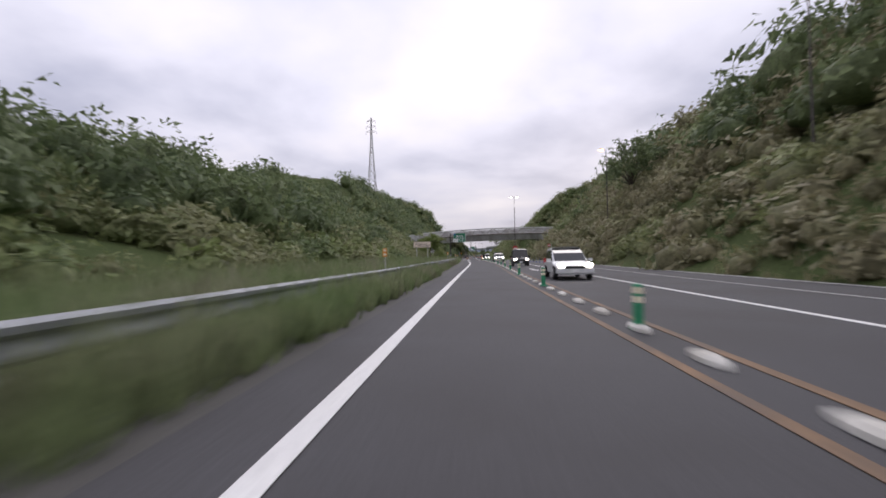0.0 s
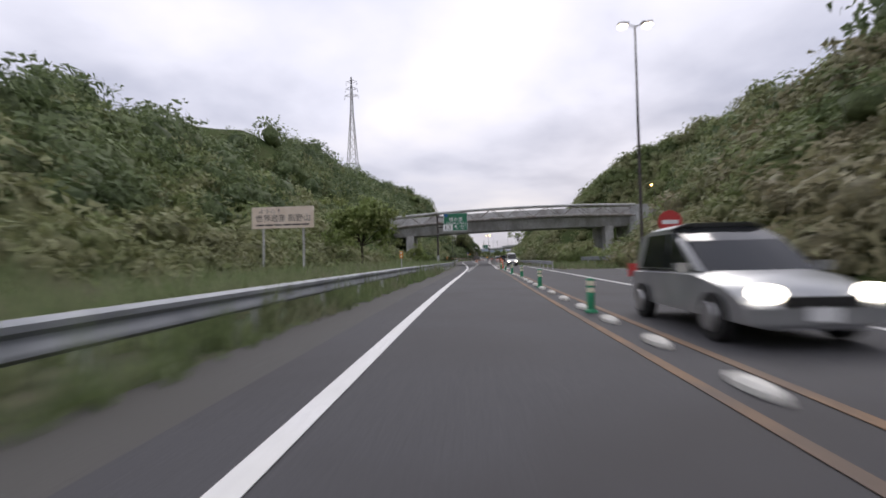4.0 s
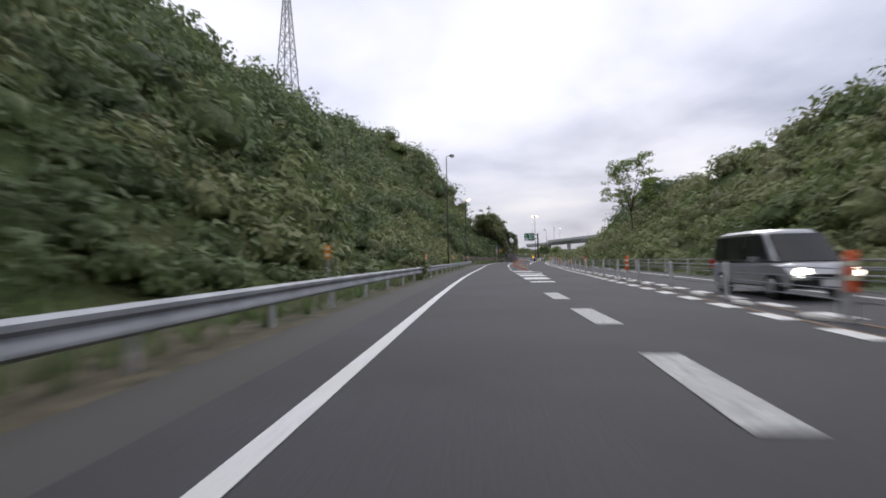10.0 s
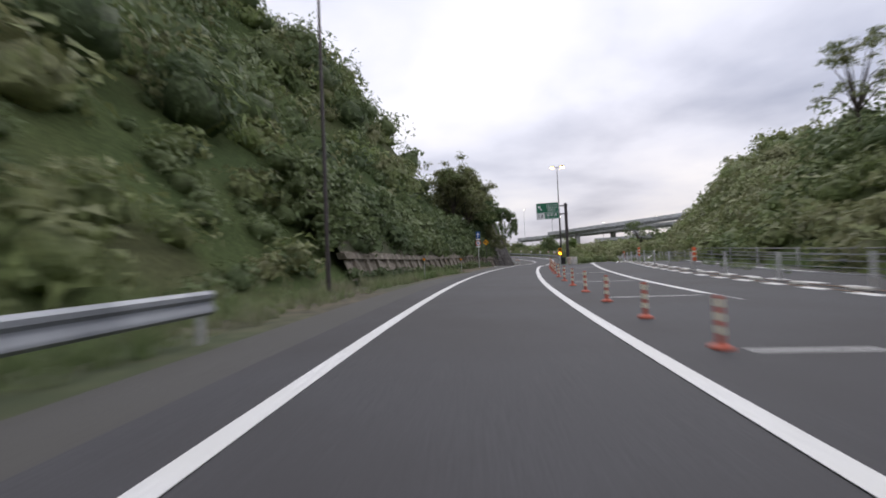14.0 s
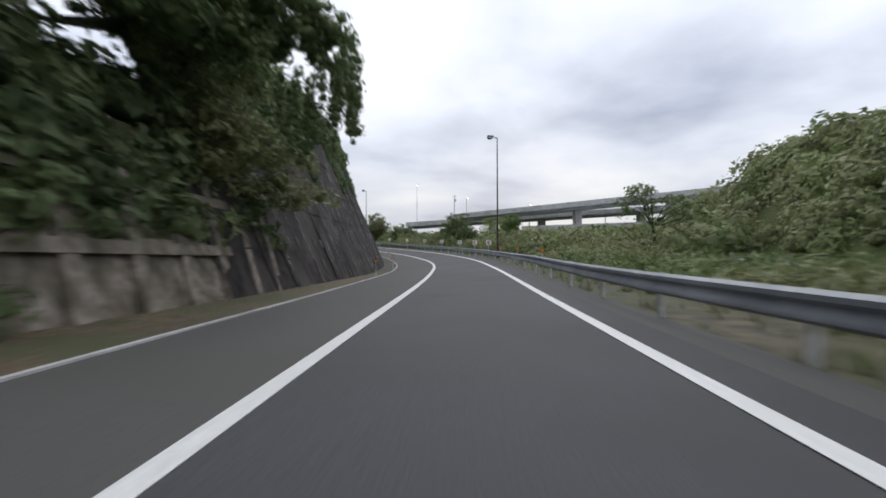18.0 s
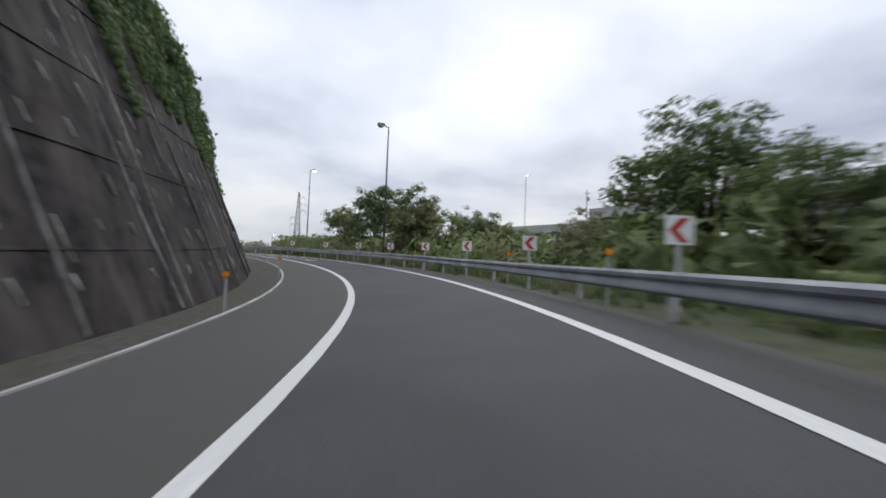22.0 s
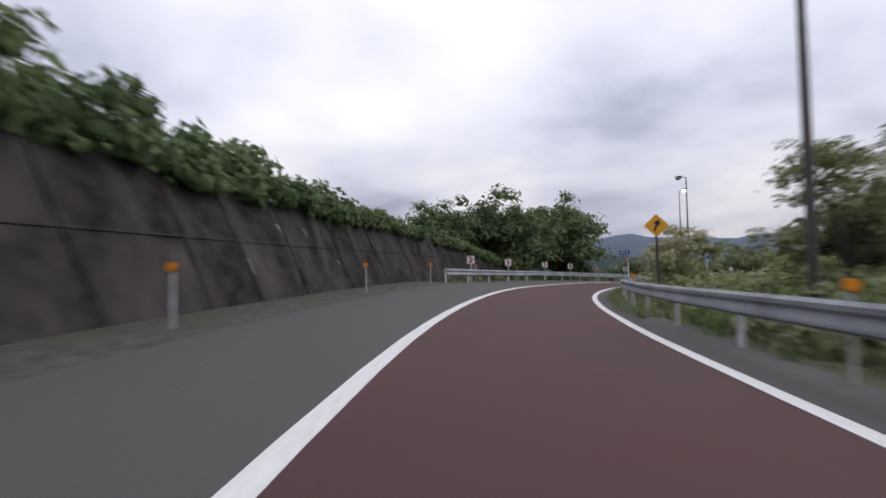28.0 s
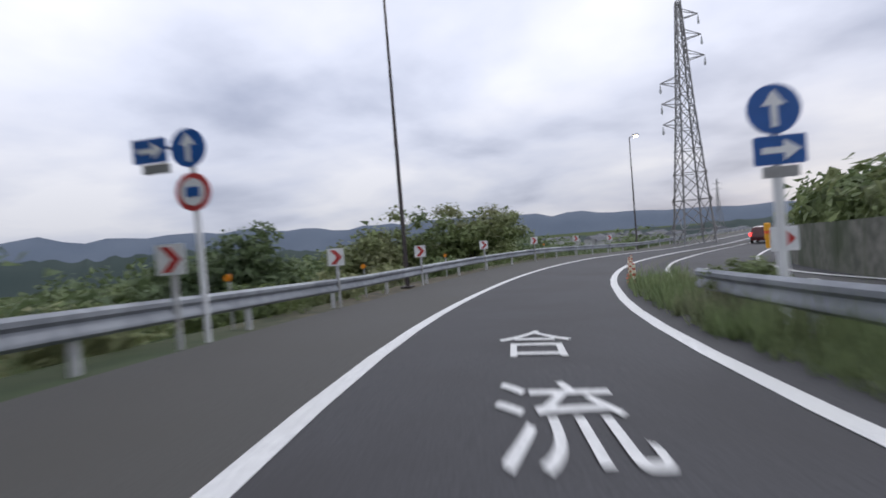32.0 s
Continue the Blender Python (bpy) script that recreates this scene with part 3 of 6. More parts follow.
side_wall = thing("retaining_wall", "low stained concrete wall beside the merging road", "wall", kind="structure")
for s0 in range(512, 536, 4):
    strip("wall_panel", s0, s0 + 3.98, 9.9, 10.2, 1.45, M_MOSSWALL, thick=2.2, parent=side_wall)

verge = thing("verge", "strip of dry grass and soil along the road", "verge", kind="structure")
strip("dry_grass_strip", -95, 300, -4.4, -1.95, -0.03, M_SOIL, parent=verge)
strip("dry_grass_strip", 300, 361, -6.0, gutter, 0.0, M_VERGE, parent=verge)
strip("gutter_bed", 361, 482, -6.0, gutter, 0.0, M_GUTTER, parent=verge)
strip("gravel_edge", 482, 640, -4.4, -3.1, -0.03, M_SOIL, parent=verge)
strip("soil_edge", 318, 500, lambda s: lane(s) + 1.3, 8.0, -0.05, M_SOIL, parent=verge)
strip("soil_edge", 118, 318, lambda s: centre(s) + 4.9, lambda s: centre(s) + 7.5, -0.03, M_SOIL, parent=verge)
# concrete lip of the gutter under the wall
strip("gutter_lip", 318, 446, gutter, lambda s: gutter(s) + .1, 0.03, M_CONC, thick=0.04, parent=verge)

marking = thing("road_markings", "white and faded yellow painted road lines", "road marking", kind="structure")
strip("edge_line", -95, 640, -0.1, 0.1, 0.012, M_WHITE, thick=0.006, parent=marking)
strip("edge_line", 286, 640, lambda s: lane(s) - .1, lambda s: lane(s) + .1, 0.012, M_WHITE, thick=0.006, parent=marking)
strip("edge_line", 256, 286, lambda s: 3.45 + .15 * (s - 256) / 30, lambda s: 3.65 + .15 * (s - 256) / 30, 0.012, M_WHITE, thick=0.006, parent=marking)
strip("yellow_line", -95, 124, 3.12, 3.25, 0.010, M_YELLOW, thick=0.006, parent=marking)
strip("yellow_line", -95, 122, 3.83, 3.96, 0.010, M_YELLOW, thick=0.006, parent=marking)
strip("yellow_line", 124, 330, lambda s: centre(s) - .36, lambda s: centre(s) - .24, 0.010, M_YELLOW, thick=0.006, parent=marking)
strip("yellow_line", 122, 330, lambda s: centre(s) + .24, lambda s: centre(s) + .36, 0.010, M_YELLOW, thick=0.006, parent=marking)
strip("edge_line", -95, 420, lambda s: centre(s) + 3.42, lambda s: centre(s) + 3.58, 0.010, M_WHITE, thick=0.006, parent=marking)
strip("edge_line", -95, 70, 10.15, 10.27, 0.010, M_FADED, thick=0.006, parent=marking)
strip("edge_line", -95, 118, 12.8, 12.94, 0.010, M_WHITE, thick=0.006, parent=marking)
strip("edge_line", 257, 420, lambda s: main_left(s) - .1, lambda s: main_left(s) + .1, 0.010, M_WHITE, thick=0.006, parent=marking)
strip("edge_line", 502, 640, lambda s: 7.9 - 2.4 * min(max((s - 505) / 20, 0), 1), lambda s: 8.05 - 2.4 * min(max((s - 505) / 20, 0), 1), 0.0, M_WHITE, thick=0.006, parent=marking)
strip("edge_line", 505, 640, lambda s: 11.6 - 2.6 * min(max((s - 505) / 20, 0), 1), lambda s: 11.75 - 2.6 * min(max((s - 505) / 20, 0), 1), 0.0, M_WHITE, thick=0.006, parent=marking)


def exit_lat(s):
    return float(np.interp(s, [112, 123, 140, 158, 195, 210], [0.18, 0.25, 0.67, 1.55, 3.47, 3.57]))


for k in range(12, 42):
    s = 117.0 + (k - 12) * 4.95
    if s < 206:
        strip("exit_dash", s, s + 2.45, lambda q: exit_lat(q) - .22, lambda q: exit_lat(q) + .22, 0.012, M_FADED, 1.3, 0.006, marking)
for k, s in enumerate((210.6, 213.95, 218.95, 223.9, 228.6, 231.4)):
    w = np.interp(s, [210, 234], [1.1, 2.55])
    ln = (0.95, 2.6, 2.9, 1.5, 0.5, 2.6)[k]
    strip("zebra_bar", s, s + ln, 3.57, 3.57 + float(w), 0.012, M_WHITE, 1.5, 0.006, marking)
for s in (237.0, 242.0, 248.4, 253.0):
    strip("short_dash", s, s + 2.4, 3.42, 3.60, 0.012, M_WHITE, 1.3, 0.006, marking)
for s in (246.5, 252.5, 258.5, 265.0, 272.0, 279.0, 286.0, 293.0, 300.0, 306.0):
    g0 = min(3.9 + 0.01 * (s - 246), 4.5)
    strip("gore_bar", s, s + 0.14, g0 + .6, main_left(s) - .3, 0.012, M_FADED, 1.0, 0.006, marking)
# rows of blocks along the dividing line
for s in np.arange(124.5, 330, 2.0):
    s = float(s)
    strip("divider_dash", s, s + 1.0, lambda q: centre(q) - .95 + .3, lambda q: centre(q) - .62 + .3, 0.012, M_WHITE, 1.0, 0.006, marking)
    strip("divider_dash", s, s + 1.0, lambda q: centre(q) + .42, lambda q: centre(q) + .75, 0.012, M_WHITE, 1.0, 0.006, marking)


def arrow_mark(s, lat, parent, flip=1):
    """A straight painted arrow pointing towards oncoming traffic's way."""
    g = Geo()
    out = [(-.09, 0), (.09, 0), (.09, 3.9), (.42, 3.9), (0, 5.6), (-.42, 3.9), (-.09, 3.9)]
    n = len(out)
    top = [at(s - flip * b, lat + a, .014) for a, b in out]
    g.add(top, [(0, 1, 2, 6), (3, 4, 5, 6, 2)])
    return part("arrow", g, M_WHITE, parent)


for s, lat in ((65.0, 5.35), (40.0, 5.35), (40.5, 9.3)):
    arrow_mark(s, lat, marking)


def painted_text(ch, s, lat, width, length, parent):
    """A character painted on the road, stretched along it, to be read on the way ahead."""
    c = bpy.data.curves.new("glyph", "FONT")
    c.body = ch
    o = bpy.data.objects.new("glyph", c)
    scene.collection.objects.link(o)
    me = bpy.data.meshes.new_from_object(o.evaluated_get(bpy.context.evaluated_depsgraph_get()))
    bpy.data.objects.remove(o)
    xs = [v.co.x for v in me.vertices]
    ys = [v.co.y for v in me.vertices]
    x0, x1, y0, y1 = min(xs), max(xs), min(ys), max(ys)
    for v in me.vertices:
        v.co = at(s + (v.co.y - y0) / (y1 - y0) * length, lat + ((v.co.x - x0) / (x1 - x0) - .5) * width, .016)
    me.materials.clear()
    me.materials.append(M_WHITE)
    return part("painted_character", me, M_WHITE, parent)


for i, ch in enumerate("意注流合先のこ"):
    painted_text(ch, 422.2 + i * 2.97, 1.85, 1.0 if ch not in "のこ" else .85, 1.75, marking)
for i, ch in enumerate("意注流合"):
    painted_text(ch, 503.1 + i * 2.95, 1.9, .95, 1.85, marking)


# ---------------------------------------------------------------- guard rails
RAIL = [(0, .36), (.055, .40), (.055, .45), (.012, .50), (.012, .545), (.055, .59), (.055, .645), (0, .69), (-.012, .685), (.04, .635), (.04, .60),
        (-.004, .55), (-.004, .50), (.04, .445), (.04, .405), (-.012, .37)]


def guard_rail(s0, s1, lat, face, label, spacing=3.5, top=.75, lift=None):
    """A corrugated steel rail on posts. face: 1 if the road lies to its right, -1 to its left."""
    rail = thing("guard_rail", label, "guard rail")
    f = lat if callable(lat) else (lambda q: lat)
    up = lift or (lambda q: 0.0)
    n = int(round((s1 - s0) / spacing))
    scale = top / .69
    post = Geo().lathe([(.06, -.5), (.06, .66 * scale), (.05, .68 * scale)], 10).mesh("post", M_POST, True)
    block = Geo().box((face * .065, 0, .53 * scale), (.06, .09, .18)).mesh("bracket", M_STEEL)
    for i in range(n + 1):
        s = s0 + (s1 - s0) * i / n
        part("post", post, M_POST, rail, m=stand(s, f(s) - face * .1, up(s)))
        part("bracket", block, M_STEEL, rail, m=stand(s, f(s) - face * .1, up(s)))
    for i in range(n):
        a, b = s0 + (s1 - s0) * i / n, s0 + (s1 - s0) * (i + 1) / n
        rings = []
        for q in (a - .12, (a + b) / 2, b + .12):
            m = stand(q, f(q), up(q))
            tilt = .003 if i % 2 else 0
            rings.append([m @ Vector((face * (u + tilt), 0, w * scale)) for u, w in RAIL])
        part("beam", Geo().sweep(rings), M_STEEL, rail, smooth=True)
    return rail


guard_rail(-60, 182.5, -2.35, 1, "galvanised steel guard rail half overgrown by grass")
guard_rail(186, 266, -2.35, 1, "galvanised steel guard rail below the wooded slope")
guard_rail(121, 168, lambda s: centre(s) + 4.3 + .012 * (s - 121), -1, "galvanised steel guard rail beside brush")
guard_rail(96, 160, lambda s: 15.5 + .02 * (s - 100), -1, "galvanised steel guard rail along the side road", top=1.1)
guard_rail(319, 515.6, bend_rail, -1, "galvanised steel guard rail round the outside of the bend", 3.35,
           lift=lambda q: float(np.interp(q, [335, 345, 360, 395, 415, 465, 480, 492], [0, .05, -.03, 0, .09, .13, .11, 0])))
guard_rail(481, 610, -3.35, 1, "galvanised steel guard rail above the falling slope", 3.4)


# ---------------------------------------------------------------- slope walls on the ramp
def wall_top(s):
    return float(np.interp(s, [338, 346, 360, 385, 405, 420, 432, 441, 447, 456, 465, 478, 490, 498], [8.5, 11.5, 12.8, 12.6, 11.4, 8.8, 6.8, 6.3, 4.9, 3.9, 3.3, 3.1, 2.6, 1.2]))


def wall_pt(s, k, out=0.0):
    """Point of the battered wall: k metres up the face."""
    foot = float(np.interp(s, [335, 346, 375, 405, 428, 457, 470, 484, 498], [-5.2, -5.2, -4.4, -4.2, -4.0, -4.3, -4.7, -5.3, -6.3]))
    p = at(s, foot - k * .42 + out, 0.0)
    n = .10 * noise.noise(Vector((s * .31, k * .5, 2.1))) + .04 * noise.noise(Vector((s * 1.3, k * 1.7, 5.0)))
    h = heading(s)
    return Vector((p.x + n * math.cos(h), p.y + n * math.sin(h), float(np.interp(s, S_ALL, LZ)) + .05 + crossfall(s, -4.0) + k))


def slope_wall():
    wall = thing("slope_wall", "dark weathered sprayed-concrete slope wall streaked with lime", "wall", kind="structure")
    g = Geo()
    ss = np.arange(338, 498.5, 1.0)
    rows = 13
    for i, s in enumerate(ss):
        t = wall_top(float(s))
        for j in range(rows):
            g.v.append(tuple(wall_pt(float(s), -0.4 + (t + .4) * j / (rows - 1))))
        g.v.append(tuple(at(float(s), -5.8 - t * .42 - 3.0, 0) + Vector((0, 0, t + .2))))
    r = rows + 1
    for i in range(len(ss) - 1):
        for j in range(rows):
            g.f.append((i * r + j, (i + 1) * r + j, (i + 1) * r + j + 1, i * r + j + 1))
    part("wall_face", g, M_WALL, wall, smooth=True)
    # horizontal ribs, one casting lift above the other
    for lift in (1.5, 3.6, 5.7, 7.8, 9.9):
        run = [float(s) for s in np.arange(338, 497, 1.5) if wall_top(float(s)) > lift + .4]
        if len(run) > 3:
            rings = []
            for s in run:
                a, b = wall_pt(s, lift - .03), wall_pt(s, lift + .03)
                h = heading(s)
                o = Vector((math.cos(h), math.sin(h), 0)) * .03
                rings.append([a - o, a + o, b + o * .8, b - o])
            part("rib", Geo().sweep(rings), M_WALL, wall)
    rng = random.Random(7)

    def streak(name, c, k0, k1, w0, w1, lean, mat, proud=.03):
        rings = []
        for q in range(6):
            kk = k0 + (k1 - k0) * q / 5
            m = c + lean * (k0 - kk)
            w = (w0 + (w1 - w0) * q / 5) * rng.uniform(.8, 1.25)
            rings.append([wall_pt(m - w, kk, -.04), wall_pt(m - w * .7, kk, proud), wall_pt(m + w * .7, kk, proud), wall_pt(m + w, kk, -.04)])
        return part(name, Geo().sweep(rings), mat, wall)
    # full-height ribs, worn pale on their edges
    s = 341.0
    while s < 495:
        t = wall_top(s)
        streak("upright_rib", s, t - .2, 0.0, .035, .065, rng.uniform(.02, .12), M_WALL if rng.random() < .25 or s > 440 else M_RIBPALE, .04)
        s += rng.uniform(1.8, 3.8)
    # lime runs under the anchor heads, row above row
    row = 1.05
    while row < 11:
        s = 341.0 + rng.uniform(0, 1.2)
        while s < 478:
            if row < wall_top(s) - .4 and rng.random() < (.68 if s < 432 else .2):
                ln = min(rng.uniform(.22, .45), row) if rng.random() < .75 else min(rng.uniform(.5, 1.3), row)
                streak("lime_streak", s, row, row - ln, rng.uniform(.028, .048), .015, rng.uniform(.1, .5), M_STREAK, .04)
            s += rng.uniform(1.0, 1.6)
        row += 1.05
    return wall


slope_wall()


def frame_wall():
    """Concrete grid frame that holds the planted slope before the wall."""
    fw = thing("slope_frame", "mossy concrete grid frame on the planted slope", "retaining wall", kind="structure")
    face = lambda s, k, out: at(s, -5.35 - k * .40 + out, k)
    for s in np.arange(283, 342, 1.9):
        s = float(s)
        t = 1.55 if s < 331 else 4.2
        rings = []
        for k in (-.3, t * .5, t):
            rings.append([face(s - .22 + .25 * k, k, -.25), face(s - .2 + .25 * k, k, .17), face(s + .2 + .25 * k, k, .17), face(s + .22 + .25 * k, k, -.25)])
        part("upright", Geo().sweep(rings), M_FRAME, fw)
    for lift, s0, s1 in ((1.45, 282, 341), (3.0, 331, 341)):
        rings = []
        for s in np.arange(s0, s1 + .1, 3.0):
            s = float(s)
            rings.append([face(s, lift - .17, -.25), face(s, lift - .15, .2), face(s, lift + .15, .2), face(s, lift + .17, -.25)])
        part("beam", Geo().sweep(rings), M_FRAME, fw)
    g = Geo()
    for s in np.arange(282, 342, 2.0):
        g.v += [tuple(face(float(s), -.3, 0)), tuple(face(float(s), 1.7, 0)), tuple(face(float(s), 5.0, -.4))]
    n = len(g.v) // 3
    e = Geo()
    e.v = list(g.v)
    g.f = [(3 * i, 3 * i + 3, 3 * i + 4, 3 * i + 1) for i in range(n - 1)]
    e.f = [(3 * i + 1, 3 * i + 4, 3 * i + 5, 3 * i + 2) for i in range(n - 1)]
    part("infill", g, M_FRAME, fw)
    part("earth_face", e, M_SOIL, fw, "bare brown earth above the grid")


frame_wall()


# ---------------------------------------------------------------- bridge with pipe truss
def on_bridge(lat, s, z):
    """The bridge crosses square to the road at the crossing."""
    h = heading(172)
    o = at(172, 0, 0)
    s = s - .06 * lat
    return Vector((o.x + lat * math.cos(h) - (s - 172) * math.sin(h), o.y + lat * math.sin(h) + (s - 172) * math.cos(h), z + 0.66))


def deck_z(lat):
    return 0.028 * lat + .5 * (1 - ((lat - 7) / 26) ** 2)


def overbridge():
    br = thing("road_bridge", "grey concrete girder bridge crossing over the expressway", "bridge", kind="structure")

    def beam(name, prof, mat, l0=-22, l1=40, lab=""):
        rings = []
        for i in range(15):
            l = l0 + (l1 - l0) * i / 14
            rings.append([on_bridge(l, s, z + deck_z(l)) for s, z in prof])
        part(name, Geo().sweep(rings), mat, br, lab)
    beam("girder", [(175.4, 6.4), (174.8, 8.5), (176.2, 8.55), (176.2, 6.4)], M_CONC)
    beam("girder", [(179.2, 6.45), (179.2, 8.5), (180.4, 8.5), (180.4, 6.45)], M_CONC)
    beam("girder", [(183.4, 6.55), (183.4, 8.5), (184.9, 8.5), (184.6, 6.55)], M_CONC)
    beam("soffit", [(176.2, 6.9), (176.2, 7.1), (183.4, 7.1), (183.4, 6.9)], M_CONC)
    beam("deck", [(174.0, 8.55), (174.0, 8.95), (185.6, 8.95), (185.6, 8.55)], M_CONC)
    beam("parapet", [(174.0, 8.95), (174.0, 10.1), (174.25, 10.1), (174.3, 8.95)], M_CONC)
    beam("parapet", [(185.3, 8.95), (185.35, 10.1), (185.6, 10.1), (185.6, 8.95)], M_CONC)
    for k in range(22):
        l = -15 + k * 2.2
        part("lime_run", Geo().box((0, 0, 0), (.06, .02, .22), Matrix.Translation(on_bridge(l, 173.985, 9.1 + deck_z(l)))), M_CONCLIGHT, br)
    for lat in (-11.4, 29.0):
        for s0, s1 in ((174.6, 177.0), (179.8, 183.6)):
            rings = [[on_bridge(lat - .8, s0, z), on_bridge(lat + .8, s0, z), on_bridge(lat + .8, s1, z), on_bridge(lat - .8, s1, z)] for z in (-3, 6.42 + deck_z(lat))]
            part("pier", Geo().sweep(rings), M_CONC, br)
    for l0, l1, za, zb in ((-24, -16, 3.0, 6.2), (33, 41, 4.0, 7.2)):
        rings = [[on_bridge(l0, 174.6, z), on_bridge(l1, 174.6, z), on_bridge(l1, 182.6, z), on_bridge(l0, 182.6, z)] for z in (za - 6, zb + 2)]
        part("abutment", Geo().sweep(rings), M_CONC, br)
    return br


def pipe_truss():
    tr = thing("pipe_bridge", "white-topped steel pipe truss carried along the road bridge", "pipe bridge")
    n = 18
    l0, l1 = -16.6, 32.2
    zt = lambda l: 9.5 + .0262 * (l + 17.7) + .9 * (1 - ((l - 8) / 25.7) ** 2)
    zb = lambda l: zt(l) - 2.0
    sa, sb = 169.2, 171.6
    seg = [l0 + (l1 - l0) * i / n for i in range(n + 1)]
    for i in range(n):
        a, b = seg[i], seg[i + 1]
        for s in (sa, sb):
            part("top_chord", Geo().tube(on_bridge(a, s, zt(a)), on_bridge(b, s, zt(b)), .19 if s == sa else .13, n=10), M_PIPEWHITE if s == sa else M_PIPE, tr, smooth=True)
            part("bottom_chord", Geo().tube(on_bridge(a, s, zb(a)), on_bridge(b, s, zb(b)), .24, n=10), M_PIPE, tr, smooth=True)
            lo, hi = (a, b) if i % 2 else (b, a)
            part("diagonal", Geo().tube(on_bridge(lo, s, zb(lo)), on_bridge(hi, s, zt(hi)), .07, n=6), M_PIPE, tr, smooth=True)
        part("cross_tie", Geo().tube(on_bridge(a, sa, zt(a)), on_bridge(a, sb, zt(a)), .06, n=6), M_PIPE, tr)
        part("wind_brace", Geo().tube(on_bridge(a, sa, zt(a)), on_bridge(b, sb, zt(b)), .05, n=6), M_PIPE, tr)
    for l, z0, z1 in ((-17.6, 4.5, 9.75), (33.2, 6.5, 11.1)):
        rings = [[on_bridge(l - 1.0, 168.6, z), on_bridge(l + 1.0, 168.6, z), on_bridge(l + 1.0, 172.2, z), on_bridge(l - 1.0, 172.2, z)] for z in (z0 - 3, z1 - .2)]
        part("end_wall", Geo().sweep(rings), M_CONCLIGHT, tr, "white concrete end wall")
    return tr


overbridge()
pipe_truss()


# ---------------------------------------------------------------- far viaducts
def viaduct(a, b, width, depth, label):
    vd = thing("viaduct", label, "viaduct", kind="structure")
    a, b = Vector(a), Vector(b)
    d = (b - a).normalized()
    side = Vector((-d.y, d.x, 0)).normalized() * width / 2
    up = Vector((0, 0, 1))
    ring = lambda p, z0, z1, k0, k1: [p + side * k0 + up * z0, p + side * k1 + up * z0, p + side * k1 + up * z1, p + side * k0 + up * z1]
    part("deck", Geo().sweep([ring(p, -.3, 0, -1, 1) for p in (a, b)]), M_CONCLIGHT, vd)
    part("parapet", Geo().sweep([ring(p, 0, .9, -1, -.95) for p in (a, b)]), M_CONCLIGHT, vd)
    part("parapet", Geo().sweep([ring(p, 0, .9, .95, 1) for p in (a, b)]), M_CONCLIGHT, vd)
    for k in (-.6, .45):
        part("girder", Geo().sweep([ring(p, -depth, -.3, k, k + .15) for p in (a, b)]), M_BROWN if depth > 1.4 else M_CONCLIGHT, vd)
    n = 4
    for i in range(n + 1):
        p = a.lerp(b, (i + .5) / (n + 1))
        part("pier", Geo().box((p.x, p.y, p.z - depth - 8), (1.6, 1.6, 16)), M_CONC, vd)
    return vd


viaduct((50, 442.5, 11.2), (140, 394.7, 18.6), 7, .9, "pale concrete ramp viaduct with parapets")
viaduct((40, 456, 10.0), (150, 404, 15.4), 6, .8, "slim pale concrete ramp viaduct behind the higher one")
viaduct((63, 426, 7.4), (118, 397, 8.4), 10, 2.0, "brown steel girder viaduct over the expressway")



# ---------------------------------------------------------------- street lamps
def lamp_head(kind):
    g = Geo()
    g.lathe([(.10, -.05), (.14, 0), (.12, .07), (.05, .1)], 10, pose(0, 0, 0, 0, 90, 0) @ Matrix.Diagonal((1, 1, 3.2, 1)))
    return g


def street_lamp(s, lat, height, arms, lit, label, lean=0.0):
    """A tapered pole with one or two arms. arms: directions in x (-1 or 1)."""
    lp = thing("street_lamp", label, "street lamp", stand(s, lat), "street lamps")
    part("pole", Geo().tube((0, 0, -1), (0, 0, height * .55), .09, .07, 10).tube((0, 0, height * .55), (0, 0, height), .068, .042, 10), M_BROWN, lp, smooth=True)
    part("base_plate", Geo().box((0, 0, .03), (.4, .4, .06)), M_BROWN, lp)
    part("hatch", Geo().box((0, -.115, 1.0), (.12, .02, .34)), M_BROWN, lp)
    for d in arms:
        part("arm", Geo().tube((0, 0, height - .05), (d * .4, 0, height + .06), .035, .03, 8), M_BROWN, lp)
        head = part("lamp_head", Geo().box((d * .62, 0, height + .10), (.56, .24, .12)).box((d * .62, 0, height + .17), (.4, .17, .05)), M_BROWN, lp)
        part("lens", Geo().lathe([(.06, -.2), (.17, -.14), (.2, -.05), (.17, .0)], 12, Matrix.Translation((d * .66, 0, height + .04)) @ Matrix.Diagonal((1.35, 1, 1, 1))), lit or M_LENS, head)
    return lp


street_lamp(30, 21.3, 16.7, (-1,), M_SODIUM, "lit orange sodium street lamp on a brown pole by the slope")
street_lamp(66, 18.8, 15.2, (-1,), M_SODIUM, "lit orange sodium street lamp on a brown pole by the slope")
street_lamp(102.5, 10.0, 13.5, (-1, 1), M_WARM, "double-armed lit street lamp on a tall brown pole")
street_lamp(170.5, 37.3, 15.0, (-1,), M_SODIUM, "lit orange sodium street lamp at the end of the bridge")
street_lamp(242.4, -3.5, 13.0, (1,), None, "unlit street lamp on a brown pole behind the guard rail")
street_lamp(276, -4.2, 12.0, (1,), M_SODIUM, "lit street lamp on a brown pole against the wooded slope")
street_lamp(324.1, 5.5, 12.7, (-1, 1), M_SODIUM, "double-armed lit street lamp on a tall brown pole in the gore")
street_lamp(366.3, 5.82, 10.7, (-1,), None, "tall slim street lamp on a brown pole behind the rail")
